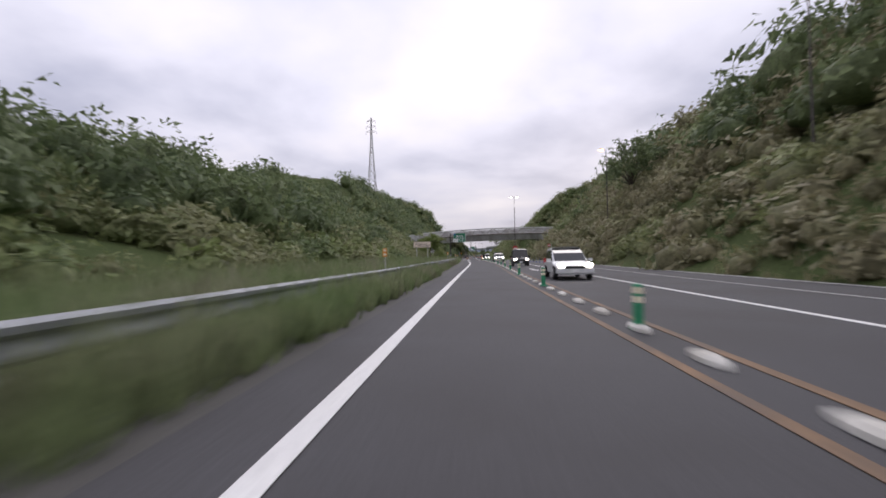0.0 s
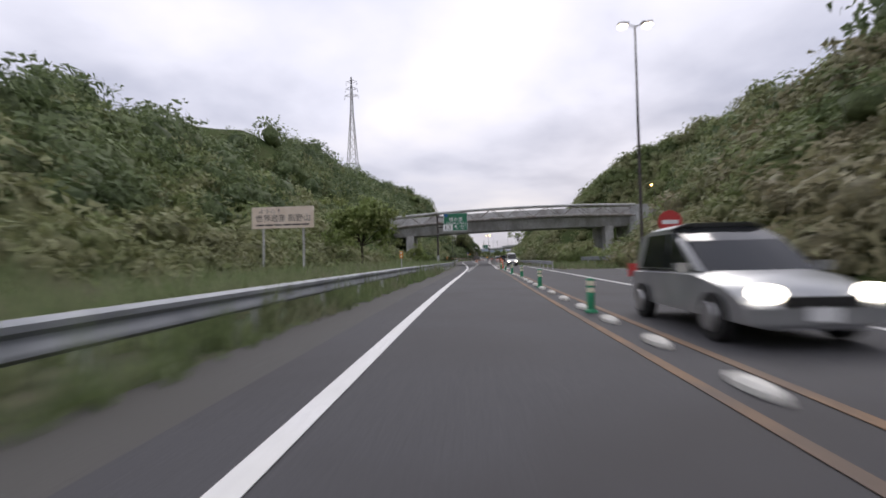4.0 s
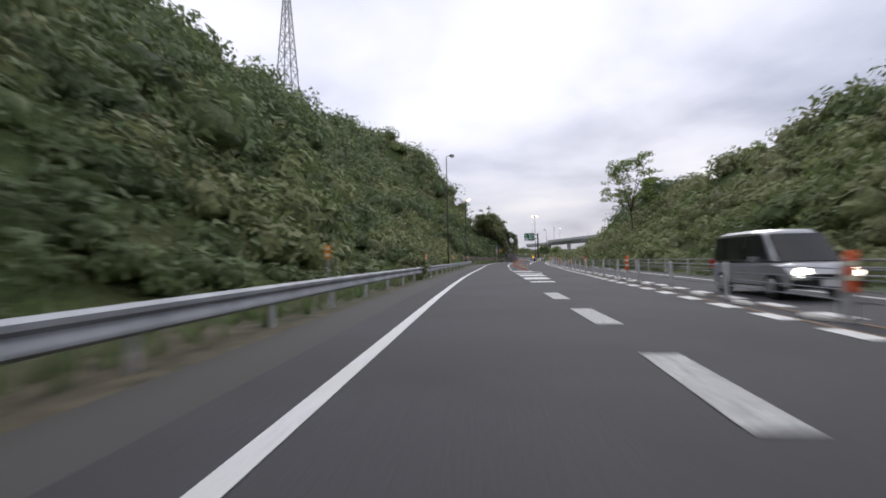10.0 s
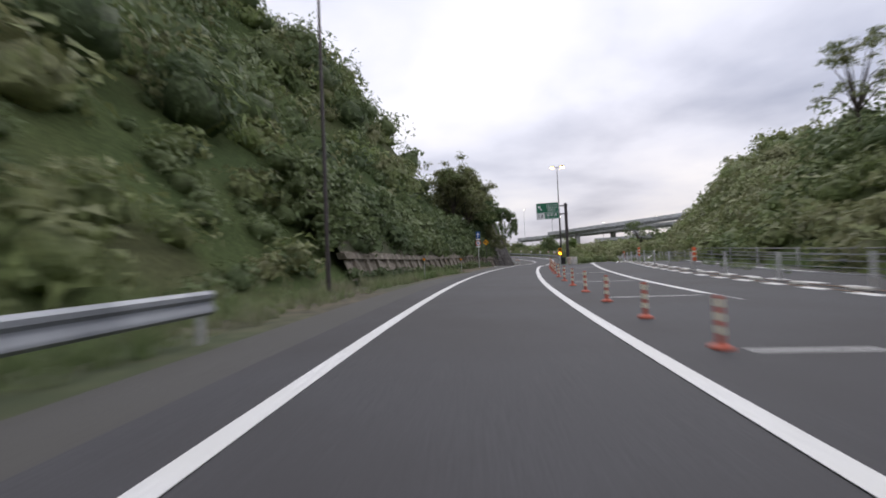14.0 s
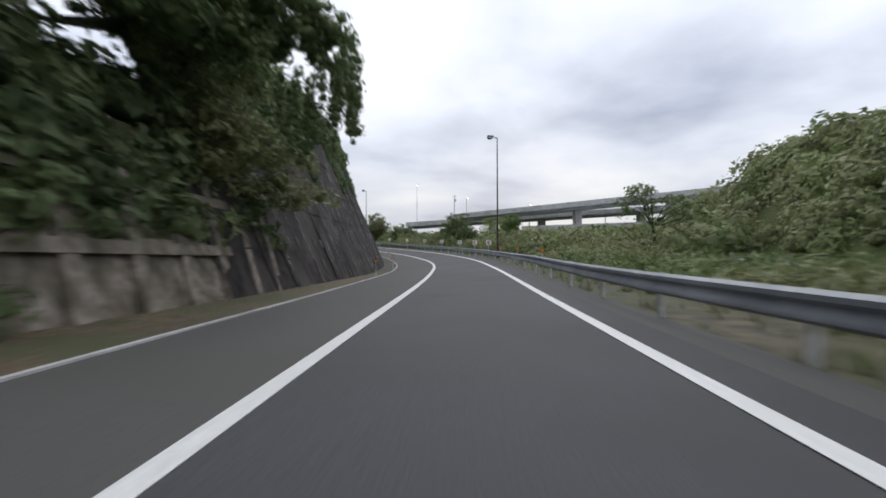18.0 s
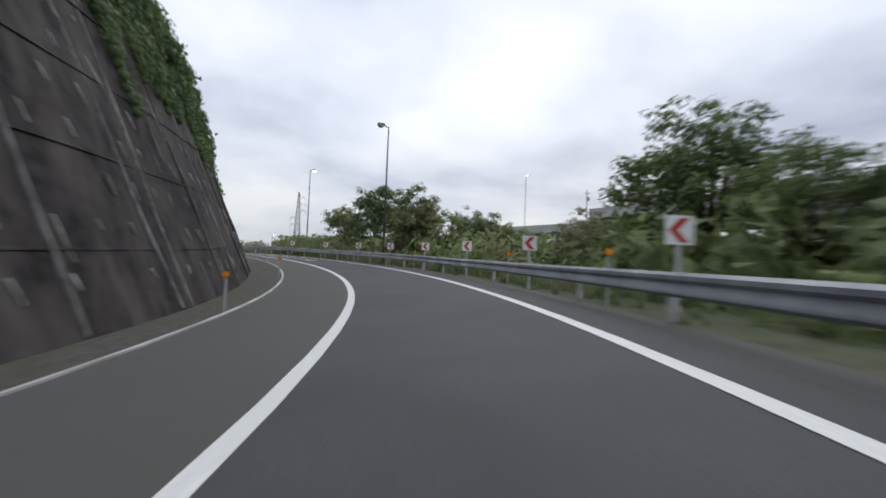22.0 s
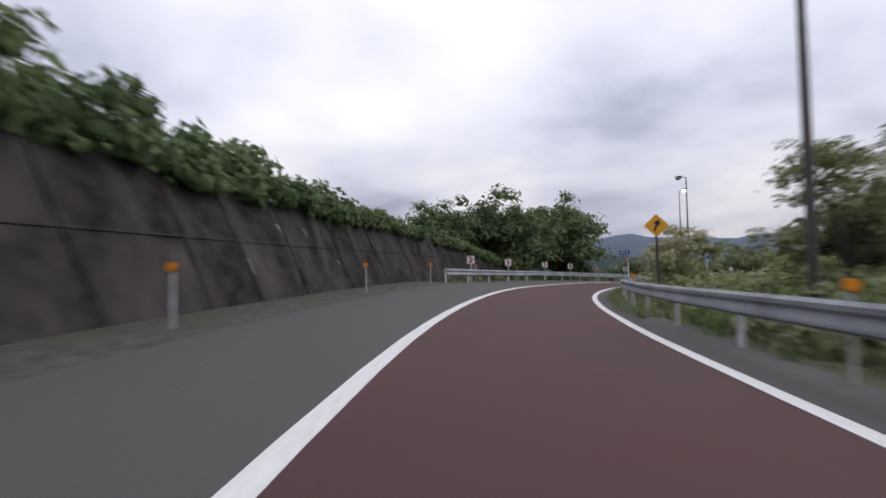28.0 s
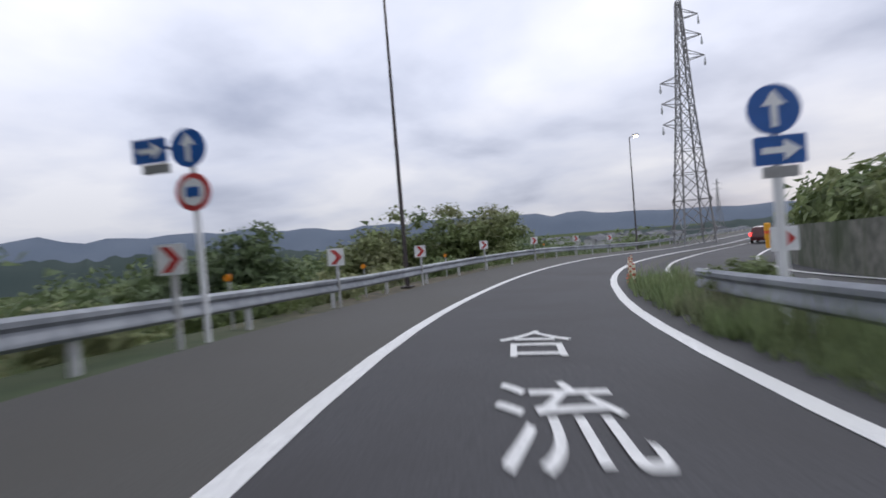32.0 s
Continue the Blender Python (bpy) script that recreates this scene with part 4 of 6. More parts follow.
street_lamp(417.5, 5.75, 10.65, (-1,), None, "unlit street lamp on a brown pole behind the chevrons")
street_lamp(442.6, 12.4, 11.4, (1,), M_WARM, "lit street lamp on a brown pole among the brush")
street_lamp(466.3, 6.5, 9.8, (-1,), None, "unlit street lamp on a brown pole by the red bend")
street_lamp(509.0, 5.05, 9.7, (-1,), None, "unlit street lamp on a brown pole behind the rail")
street_lamp(523.5, -3.5, 10.9, (1,), M_WARM, "lit street lamp on a brown pole above the falling slope")
street_lamp(560, -3.7, 11.5, (1,), M_WARM, "lit street lamp on a brown pole behind the far rail")
for x, y, z, h in ((46, 484, 13.6, 12), (60, 470, 8, 12), (68.2, 436.5, 13.0, 1.6), (84.2, 428.0, 14.2, 1.4), (118, 410, 17.0, 1.6)):
    lp = thing("street_lamp", "far lit street lamp on a slim pole", "street lamp", pose(x, y, z), "street lamps")
    part("pole", Geo().tube((0, 0, -8), (0, 0, h), .1, .05, 8), M_GREYSTEEL, lp)
    part("lamp_head", Geo().box((.2, 0, h + .05), (.7, .25, .12)), M_BROWN, lp)
    part("lens", Geo().lathe([(.08, -.12), (.2, -.04), (.2, 0)], 8, Matrix.Translation((.25, 0, h))), M_WARM, lp)


# ---------------------------------------------------------------- signs
def text_mesh(body, width, height, depth=.004):
    """Raised letters in the x, z plane facing -y, fitted to a box, centred at the origin."""
    c = bpy.data.curves.new("text", "FONT")
    c.body = body
    o = bpy.data.objects.new("text", c)
    scene.collection.objects.link(o)
    me = bpy.data.meshes.new_from_object(o.evaluated_get(bpy.context.evaluated_depsgraph_get()))
    bpy.data.objects.remove(o)
    xs = [v.co.x for v in me.vertices]
    ys = [v.co.y for v in me.vertices]
    x0, x1, y0, y1 = min(xs), max(xs), min(ys), max(ys)
    for v in me.vertices:
        v.co = Vector((((v.co.x - x0) / (x1 - x0) - .5) * width, 0, ((v.co.y - y0) / (y1 - y0) - .5) * height))
    return me


def lettering(body, x, z, w, h, y, mat, parent, name="lettering"):
    me = text_mesh(body, w, h)
    me.materials.clear()
    me.materials.append(mat)
    return part(name, me, mat, parent, m=Matrix.Translation((x, y, z)))


def rounded(w, h, r, n=4):
    out = []
    for cx, cz, a0 in ((w / 2 - r, h / 2 - r, 0), (-w / 2 + r, h / 2 - r, 90), (-w / 2 + r, -h / 2 + r, 180), (w / 2 - r, -h / 2 + r, 270)):
        for i in range(n + 1):
            a = radians(a0 + 90 * i / n)
            out.append((cx + r * math.cos(a), cz + r * math.sin(a)))
    return out


def disc(r, n=28):
    return [(r * math.cos(2 * math.pi * i / n), r * math.sin(2 * math.pi * i / n)) for i in range(n)]


def shift(out, x, z):
    return [(a + x, b + z) for a, b in out]


ARROW_UP = [(-.07, -.38), (.07, -.38), (.07, .08), (.24, .08), (0, .42), (-.24, .08), (-.07, .08)]


def turned(out, deg, k=1.0):
    c, s = math.cos(radians(deg)), math.sin(radians(deg))
    return [(k * (a * c - b * s), k * (a * s + b * c)) for a, b in out]


def panel(name, outline, y, mat, parent, t=.01, label=""):
    return part(name, Geo().plate(outline, y, y + t), mat, parent, label)


# large green exit sign on a brown cantilever pole, before the bridge
def exit_sign_far():
    sg = thing("exit_sign", "green exit direction sign with number 13 on a brown pole", "road sign", stand(155.3, -1.75))
    zc, w, h = 7.4, 4.0, 2.95
    part("pole", Geo().tube((-3.0, 0.2, -1), (-3.0, 0.2, 8.6), .16, .15, 12), M_BROWN, sg, smooth=True)
    part("pole_sleeve", Geo().tube((-3.0, 0.2, -1), (-3.0, 0.2, 1.9), .20, .20, 12), M_CONCLIGHT, sg, "pale lower sleeve")
    for z in (8.3, 6.6):
        part("arm", Geo().tube((-3.0, .2, z), (.4, .2, z), .09, n=8), M_BROWN, sg, smooth=True)
    b = panel("panel", shift(rounded(w, h, .12), 0, zc), 0, M_SIGNWHITE, sg, .05)
    panel("field", shift(rounded(w - .12, h - .12, .1), 0, zc), -.006, M_SIGNGREEN, b)
    panel("number_plate", shift(rounded(1.6, 1.0, .05), -1.25, zc - .9), -.012, M_SIGNWHITE, b)
    panel("divider", shift(rounded(w - .12, .06, .02), 0, zc - .32), -.012, M_SIGNWHITE, b)
    lettering("13", -1.25, zc - .9, .95, .6, -.016, M_BLACK, b)
    lettering("橋本東", .05, zc + .45, 2.3, .68, -.016, M_SIGNWHITE, b)
    lettering("Hashimoto", -.68, zc - .1, 1.55, .3, -.016, M_SIGNWHITE, b)
    lettering("Higashi", .95, zc - .1, 1.15, .3, -.016, M_SIGNWHITE, b)
    lettering("出口", 1.25, zc - .72, 1.0, .46, -.016, M_SIGNWHITE, b)
    lettering("EXIT", 1.25, zc - 1.15, .72, .22, -.016, M_SIGNWHITE, b)
    panel("arrow", shift(turned(ARROW_UP, 40, 1.05), .12, zc - .88), -.016, M_SIGNWHITE, b)
    panel("route_shield", shift([(-.3, .2), (.3, .2), (.33, .05), (.12, -.26), (-.12, -.26), (-.33, .05)], -1.55, zc + 1.1), -.016, M_SIGNBLUE, b)


# green exit sign at the nose of the ramp
def exit_sign_near():
    sg = thing("exit_sign", "green arrow exit sign on twin-armed brown pole", "road sign", stand(322.3, 4.1))
    zc, w, h = 6.87, 2.85, 2.1
    part("pole", Geo().tube((2.25, .2, -1), (2.25, .2, 7.75), .20, .19, 12), M_BROWN, sg, smooth=True)
    for z in (7.45, 6.4):
        part("arm", Geo().tube((2.5, .2, z), (.9, .2, z), .085, n=8), M_BROWN, sg, smooth=True)
        part("clamp", Geo().box((2.25, .2, z), (.52, .5, .16)), M_BROWN, sg)
    b = panel("panel", shift(rounded(w, h, .12), 0, zc), 0, M_SIGNWHITE, sg, .05)
    panel("field", shift(rounded(w - .1, h - .1, .1), 0, zc), -.006, M_SIGNGREEN, b)
    panel("number_plate", shift(rounded(1.05, .74, .04), -.88, zc - .64), -.012, M_SIGNWHITE, b)
    panel("divider", shift(rounded(w - .1, .05, .02), 0, zc - .21), -.012, M_SIGNWHITE, b)
    lettering("13", -.88, zc - .64, .52, .36, -.016, M_BLACK, b)
    lettering("出口", .52, zc + .58, 1.25, .55, -.016, M_SIGNWHITE, b)
    lettering("EXIT", .52, zc + .08, .9, .27, -.016, M_SIGNWHITE, b)
    lettering("橋本東", .52, zc - .5, 1.3, .4, -.016, M_SIGNWHITE, b)
    lettering("Hashimoto", .2, zc - .88, .7, .14, -.016, M_SIGNWHITE, b)
    lettering("Higashi", .9, zc - .88, .5, .14, -.016, M_SIGNWHITE, b)
    panel("arrow", shift(turned(ARROW_UP, 35, 1.0), -.95, zc + .42), -.016, M_SIGNWHITE, b)


def welcome_sign():
    sg = thing("welcome_sign", "cream visitor sign with brown lettering on two posts", "road sign", stand(103, -10.0))
    for x in (-1.2, 1.2):
        part("post", Geo().tube((x, .1, -2), (x, .1, 4.2), .07, n=8), M_POST, sg)
    b = panel("panel", shift(rounded(3.7, 1.25, .06), 0, 3.75), 0, M_SIGNCREAM, sg, .05)
    lettering("ようこそ", -.75, 4.13, 1.3, .22, -.006, M_BROWN, b)
    lettering("世界遺産", -.72, 3.72, 1.75, .42, -.006, M_BROWN, b)
    lettering("高野山", .98, 3.72, 1.3, .42, -.006, M_BROWN, b)
    for i in range(6):
        panel("caption_bar", shift(rounded(.46, .09, .01), -1.35 + i * .54, 3.32), -.006, M_BROWN, b)


def pole_sign(name, label, s, lat, height, mat=M_POST, r=.05):
    sg = thing(name, label, "road sign", stand(s, lat))
    part("post", Geo().tube((0, .06, -.6), (0, .06, height), r, n=10), mat, sg, smooth=True)
    return sg


def no_entry():
    sg = pole_sign("no_entry_sign", "round red no-entry sign on a pale post", 97.3, 9.5, 3.0)
    b = panel("disc", shift(disc(.5), 0, 2.5), 0, M_SIGNRED, sg, .02)
    panel("bar", shift(rounded(.68, .17, .02), 0, 2.5), -.006, M_SIGNWHITE, b)
    sg = pole_sign("no_entry_sign", "small round red no-entry sign beside a leaning pale post", 85, 14.6, 2.95, r=.035)
    b = panel("disc", shift(disc(.27), -.42, 2.7), 0, M_SIGNRED, sg, .02)
    panel("bar", shift(rounded(.38, .1, .01), -.42, 2.7), -.006, M_SIGNWHITE, b)
    part("bracket", Geo().tube((0, .05, 2.7), (-.42, .03, 2.7), .02, n=6), M_POST, sg)
    panel("sub_plate", shift(rounded(.2, .4, .02), -.42, 2.15), 0, M_SIGNBACK, sg, .015)
    part("bracket", Geo().tube((-.42, .03, 2.7), (-.42, .03, 2.0), .02, n=6), M_POST, sg)


def ramp_signs():
    sg = pole_sign("one_way_sign", "blue arrow sign over a round red-ringed sign on a grey post", 317.1, -4.15, 4.3, r=.06)
    b = panel("arrow_panel", shift(rounded(.5, .8, .05), 0, 3.95), 0, M_SIGNBLUE, sg, .02)
    panel("arrow", shift(turned(ARROW_UP, 0, .78), 0, 3.95), -.006, M_SIGNWHITE, b)
    panel("sub_plate", shift(rounded(.5, .18, .02), 0, 3.42), 0, M_SIGNWHITE, sg, .02)
    b = panel("disc", shift(disc(.32), 0, 2.97), 0, M_SIGNRED, sg, .02)
    c = panel("disc_field", shift(disc(.24), 0, 2.97), -.006, M_SIGNWHITE, b)
    panel("lorry_mark", shift(rounded(.22, .16, .02), 0, 2.97), -.026, M_SIGNBLUE, b)
    panel("sub_plate", shift(rounded(.5, .18, .02), 0, 2.55), 0, M_SIGNWHITE, sg, .02)
    sg = pole_sign("bend_sign", "yellow diamond bend warning sign on a brown post", 327.4, -4.9, 3.4, M_BROWN)
    b = panel("diamond", shift(turned(rounded(.64, .64, .05), 45), 0, 3.5), 0, M_SIGNYEL, sg, .02)
    panel("arrow", shift(turned([(.05, -.22), (.14, -.22), (.14, .02), (.02, .14), (.08, .2), (-.2, .2), (-.14, -.06), (-.07, .04), (.05, -.02)], 25, 1.05), 0, 3.48), -.006, M_BLACK, b)
    sg = pole_sign("bend_sign", "yellow diamond bend warning sign on a post in the bushes", 478, 6.2, 3.25, M_BROWN)
    b = panel("diamond", shift(turned(rounded(.64, .64, .05), 45), 0, 3.05), 0, M_SIGNYEL, sg, .02)
    panel("arrow", shift(turned(ARROW_UP, -20, .6), 0, 3.05), -.006, M_BLACK, b)


def end_signs():
    sg = pole_sign("direction_sign", "blue arrow disc, red-ringed lorry disc and side plate on white post", 513.6, -3.3, 3.4, M_SIGNWHITE, .05)
    b = panel("blue_disc", shift(disc(.31), -.02, 3.12), 0, M_SIGNBLUE, sg, .02)
    panel("arrow", shift(turned(ARROW_UP, 0, .58), -.02, 3.12), -.006, M_SIGNWHITE, b)
    b = panel("red_ring", shift(disc(.31), 0, 2.41), 0, M_SIGNRED, sg, .02)
    panel("ring_field", shift(disc(.22), 0, 2.41), -.006, M_SIGNWHITE, b)
    panel("lorry_mark", shift(rounded(.24, .16, .02), 0, 2.41), -.016, M_SIGNBLUE, b)
    part("bracket", Geo().tube((0, .05, 3.14), (-.75, .05, 3.19), .025, n=6), M_POST, sg)
    b = panel("side_plate", shift(rounded(.62, .4, .03), -.72, 3.14), 0, M_SIGNBLUE, sg, .02)
    panel("arrow", shift(turned(ARROW_UP, -90, .58), -.72, 3.14), -.006, M_SIGNWHITE, b)
    panel("caption_plate", shift(rounded(.5, .16, .02), -.62, 2.84), 0, M_SIGNBACK, sg, .02)
    sg = pole_sign("direction_sign", "round blue arrow sign over a blue plate on a white post", 513.2, 5.05, 3.05, M_SIGNWHITE, .06)
    b = panel("blue_disc", shift(disc(.31), -.02, 2.8), 0, M_SIGNBLUE, sg, .02)
    panel("arrow", shift(turned(ARROW_UP, 0, .58), -.02, 2.8), -.006, M_SIGNWHITE, b)
    b = panel("blue_plate", shift(rounded(.6, .36, .03), .02, 2.29), 0, M_SIGNBLUE, sg, .02)
    panel("arrow", shift(turned(ARROW_UP, -90, .56), .02, 2.29), -.006, M_SIGNWHITE, b)
    panel("caption_plate", shift(rounded(.42, .14, .02), .02, 2.02), 0, M_SIGNBACK, sg, .02)


exit_sign_far()
exit_sign_near()
welcome_sign()
no_entry()
ramp_signs()
end_signs()


def chevron(s, lat, way, up, turn=0.0):
    """White board with one red chevron. way: 1 points right, -1 left."""
    sg = thing("chevron_sign", "white chevron board with a red arrow on a grey post", "road sign",
               stand(s, lat, 0, turn), "chevron boards along the bend")
    part("post", Geo().tube((0, .05, -.6), (0, .05, up + .2), .045, n=8), M_POST, sg)
    b = panel("board", shift(rounded(.47, .46, .02), 0, up), 0, M_SIGNWHITE, sg, .015)
    panel("arrow", shift([(way * x, z) for x, z in ((-.15, -.19), (.0, -.19), (.18, 0), (.0, .19), (-.15, .19), (.03, 0))], 0, up), -.006, M_SIGNRED, b)


for s in (366.5, 373.5, 380.7, 388.5, 395.6, 402.4, 408.7, 415.0, 421.3, 427.9, 434.5, 441.0, 447.5):
    chevron(s + .7, bend_rail(s) + .38, -1, 1.36)
for s in (484.6, 491.0, 497.4, 502.3, 507.0, 512.6, 518.0, 524, 531, 538, 545, 552):
    chevron(s + .4, -3.5 if s < 496 else -3.3, 1, 1.32)
for s in (506.0, 517.0):
    chevron(s, 6.6, 1, 1.15)


def reflector(s, lat, up, board=False):
    d = thing("delineator", "orange reflector board on a grey post" if board else "amber round reflector on a short grey post", "delineator", stand(s, lat), "roadside delineators")
    part("post", Geo().tube((0, .03, -.4), (0, .03, up), .024, n=8), M_POST, d)
    if board:
        b = part("board", Geo().box((0, 0, up + .02), (.17, .02, .36)), M_AMBER, d)
        for z in (-.08, .09):
            part("lens", Geo().plate(shift(disc(.055, 12), 0, up + .02 + z), -.03, -.012), M_REFLECT, b)
    else:
        part("reflector", Geo().plate(shift(disc(.075, 14), 0, up), -.02, .01), M_AMBER, d)
        part("rim", Geo().plate(shift(disc(.09, 14), 0, up), .012, .03), M_BLACK, d)


for s in (20, 60, 101, 141, 179, 200.5, 221, 240.5, 262):
    reflector(s, -2.75, 1.38, True)
for s in (287, 300, 352.5, 364, 376.3, 383.5, 394.5, 406.0, 419.0, 431.0, 439.0, 449.0, 458.0, 464.0, 472.5, 479.6):
    reflector(s, gutter(s) - (.12 if 340 < s < 455 else .65), .92 if s > 340 else 1.15)
for s in (344, 351.5, 359.5, 369.5, 383.4, 391, 397.5, 410.5, 423.5, 437, 450, 463, 475, 494):
    reflector(s, bend_rail(s) + .1, 1.05)
for s in (486.6, 493.8, 508.8, 515, 521, 528, 541):
    reflector(s, -3.85, .98)


# ---------------------------------------------------------------- lane dividers and posts
def rubber_post(name, label, s, lat, height, colour, bands, r=.045, base=True, group="rubber posts", turn=0):
    p = thing(name, label, "traffic post", stand(s, lat, .012), group)
    part("tube", Geo().lathe([(r * 1.05, 0), (r, height * .2), (r, height - .03), (r * .7, height)], 12), colour, p, smooth=True)
    if base:
        part("foot", Geo().lathe([(.13, 0), (.12, .03), (r + .02, .06)], 12), colour, p)
    for z in bands:
        part("band", Geo().lathe([(r + .004, height * z - .045), (r + .004, height * z + .045)], 12), M_REFLECT, p)
    return p


for s in (-9.0, -1.0, 7.3, 17.6, 28.2, 36.4, 44.5, 52.5, 60.6, 69.8, 78.0, 86.0, 94.0, 102.0, 110.0, 118.0, 125.4):
    rubber_post("divider_post", "green rubber divider post with reflective bands", float(s), 3.55, .68, M_GREENPOST, (.66, .86), .075, group="green divider posts")
block = Geo().lathe([(.16, 0), (.15, .05), (.09, .085)], 10, Matrix.Diagonal((.75, 2.6, 1, 1))).mesh("curb_block", M_CURB)
divider = thing("divider_blocks", "row of pale rubber divider blocks on the double yellow line", "lane divider", kind="structure")
for s in np.arange(-40, 123, 2.15):
    part("block", block, M_CURB, divider, m=stand(float(s), 3.55, .01))
for s in np.arange(129, 325, 2.6):
    part("block", block, M_CURB, divider, m=stand(float(s), centre(float(s)), .01))
for s in (128.5, 129.7, 131.0):
    b = rubber_post("warning_post", "fat orange warning post with pale bands", s, centre(s) + .1, .92, M_ORANGE, (.35, .6, .85), .14, group="orange warning posts")
for s in (134.0, 137.6, 141.2, 144.8):
    rubber_post("divider_post", "white banded divider post", s, centre(s), .5, M_POST, (.4, .8), .06, group="white divider posts")
for s in (136.7, 151.5, 166, 181, 196, 211, 226, 240, 254, 268, 284, 300, 314):
    p = thing("marker_post", "red-orange marker board above the cable fence", "traffic post", stand(s, centre(s) + .2), "marker posts on the dividing line")
    part("post", Geo().tube((0, 0, -.2), (0, 0, .5), .05, n=8), M_POST, p)
    b = part("board", Geo().lathe([(.075, .5), (.08, 1.12), (.05, 1.16)], 12), M_ORANGE, p, smooth=True)
    for z in (.72, .95):
        part("band", Geo().lathe([(.084, z - .04), (.084, z + .04)], 12), M_REFLECT, b)
for i, s in enumerate((234.8, 237.4, 240.0, 242.4, 244.9, 247.3, 249.7, 252.1, 254.6, 257.0, 259.6, 262.4, 265.2, 268, 271, 274, 277, 280, 283.4, 286.4, 289, 291.1, 293.5, 295.8, 298.1, 300.8, 303.4, 305.9, 308.5, 311.0, 313.2, 315.4)):
    lat = float(np.interp(s, [234, 250, 258, 275, 290, 305, 316], [4.95, 4.6, 4.4, 4.5, 4.65, 4.6, 4.4]))
    rubber_post("rubber_post", "weathered red rubber post with pale reflective bands", s, lat, .62, M_REDORANGE, (.35, .6, .86), .04, group="red rubber posts in the gore")
for s in np.arange(56, 92, 3.3):
    rubber_post("lane_post", "blue and white rubber lane post", float(s), 9.5, .62, M_BLUEPOST, (.45, .8), .045, group="blue lane posts")
for i, s in enumerate((521.0, 522.6, 524.2, 525.8, 528)):
    rubber_post("rubber_post", "orange rubber post with pale reflective bands", s, 4.3, .65, M_REDORANGE, (.4, .65, .88), .045, group="orange posts at the merge")


def cable_fence():
    fence = thing("cable_fence", "wire-rope divider fence on grey posts", "fence")
    post = Geo().lathe([(.055, -.2), (.055, .92), (.04, .95)], 10).mesh("post", M_POST, True)
    ss = [float(s) for s in np.arange(150, 330, 4.2)]
    lat = lambda q: centre(q) + 1.35 * min(max((q - 150) / 10, 0), 1) * 0 + .18
    for s in ss:
        part("post", post, M_POST, fence, m=stand(s, lat(s)))
    for z in (.35, .52, .69, .86):
        for a, b in zip(ss[::4], ss[4::4]):
            g = Geo()
            pts = [a + (b - a) * i / 4 for i in range(5)]
            for p, q in zip(pts, pts[1:]):
                g.tube(at(p, lat(p) + .07, z), at(q, lat(q) + .07, z), .012, n=5, caps=False)
            part("cable", g, M_STEEL, fence)
    # far roadside fence along the opposite edge
    fence = thing("roadside_fence", "low grey rail fence at the far road edge", "fence")
    ss = [float(s) for s in np.arange(172, 330, 4.5)]
    lat = lambda q: centre(q) + 4.9
    for s in ss:
        part("post", post, M_POST, fence, m=stand(s, lat(s)))
    for z in (.42, .65, .88):
        for a, b in zip(ss[::3], ss[3::3]):
            g = Geo()
            pts = [a + (b - a) * i / 3 for i in range(4)]
            for p, q in zip(pts, pts[1:]):
                g.tube(at(p, lat(p), z), at(q, lat(q), z), .03, n=6, caps=False)
            part("rail", g, M_GREYSTEEL, fence)


cable_fence()


def gore_things():
    t = thing("crash_tank", "stained white water-filled crash barrels side by side", "crash barrier", stand(318.3, 6.75))
    for x, y in ((-.31, 0), (.31, 0), (0, .68)):
        part("barrel", Geo().lathe([(.28, 0), (.32, .03), (.305, .44), (.32, .78), (.305, .85), (.25, .87)], 18, Matrix.Translation((x, y, 0))), M_BARREL, t, smooth=True)
        part("band", Geo().lathe([(.322, .36), (.326, .38), (.326, .45), (.322, .47)], 18, Matrix.Translation((x, y, 0))), M_CURB, t)
    t = thing("flashing_signal", "yellow two-lens flashing signal on a grey post", "signal", stand(317.9, 5.45))
    part("post", Geo().tube((0, .15, -.3), (0, .15, 1.2), .06, n=8), M_POST, t)
    h = part("housing", Geo().plate(shift(rounded(.4, .9, .1), 0, 1.55), 0, .22), M_SIGNYEL, t)
    part("hood", Geo().tube((0, 0, 1.76), (0, -.14, 1.74), .15, .15, 14, caps=False), M_SIGNYEL, h)
    part("hood", Geo().tube((0, 0, 1.33), (0, -.14, 1.31), .15, .15, 14, caps=False), M_SIGNYEL, h)
    part("lens", Geo().plate(shift(disc(.13, 18), 0, 1.76), -.012, -.002), M_BLACK, h)
    part("lit_lens", Geo().plate(shift(disc(.14, 18), 0, 1.33), -.02, -.002), M_FLASH, h)
    t = thing("control_box", "grey steel control box behind the crash barrels", "cabinet", stand(318.3, 5.75))
    part("body", Geo().box((0, 0, .42), (.5, .4, .76)), M_BLACK, t)
    part("lid", Geo().box((0, 0, .82), (.56, .46, .05)), M_BROWN, t)
    # orange warning figure-like board is a plain striped post here
    t = thing("warning_board", "orange banded warning post at the merging lane", "traffic post", stand(550, 8.8))
    part("post", Geo().lathe([(.16, 0), (.16, .6), (.2, .65), (.2, 1.7), (.12, 1.75)], 12), M_SIGNYEL, t)
    part("band", Geo().lathe([(.205, 1.0), (.205, 1.2)], 12), M_ORANGE, t)


gore_things()


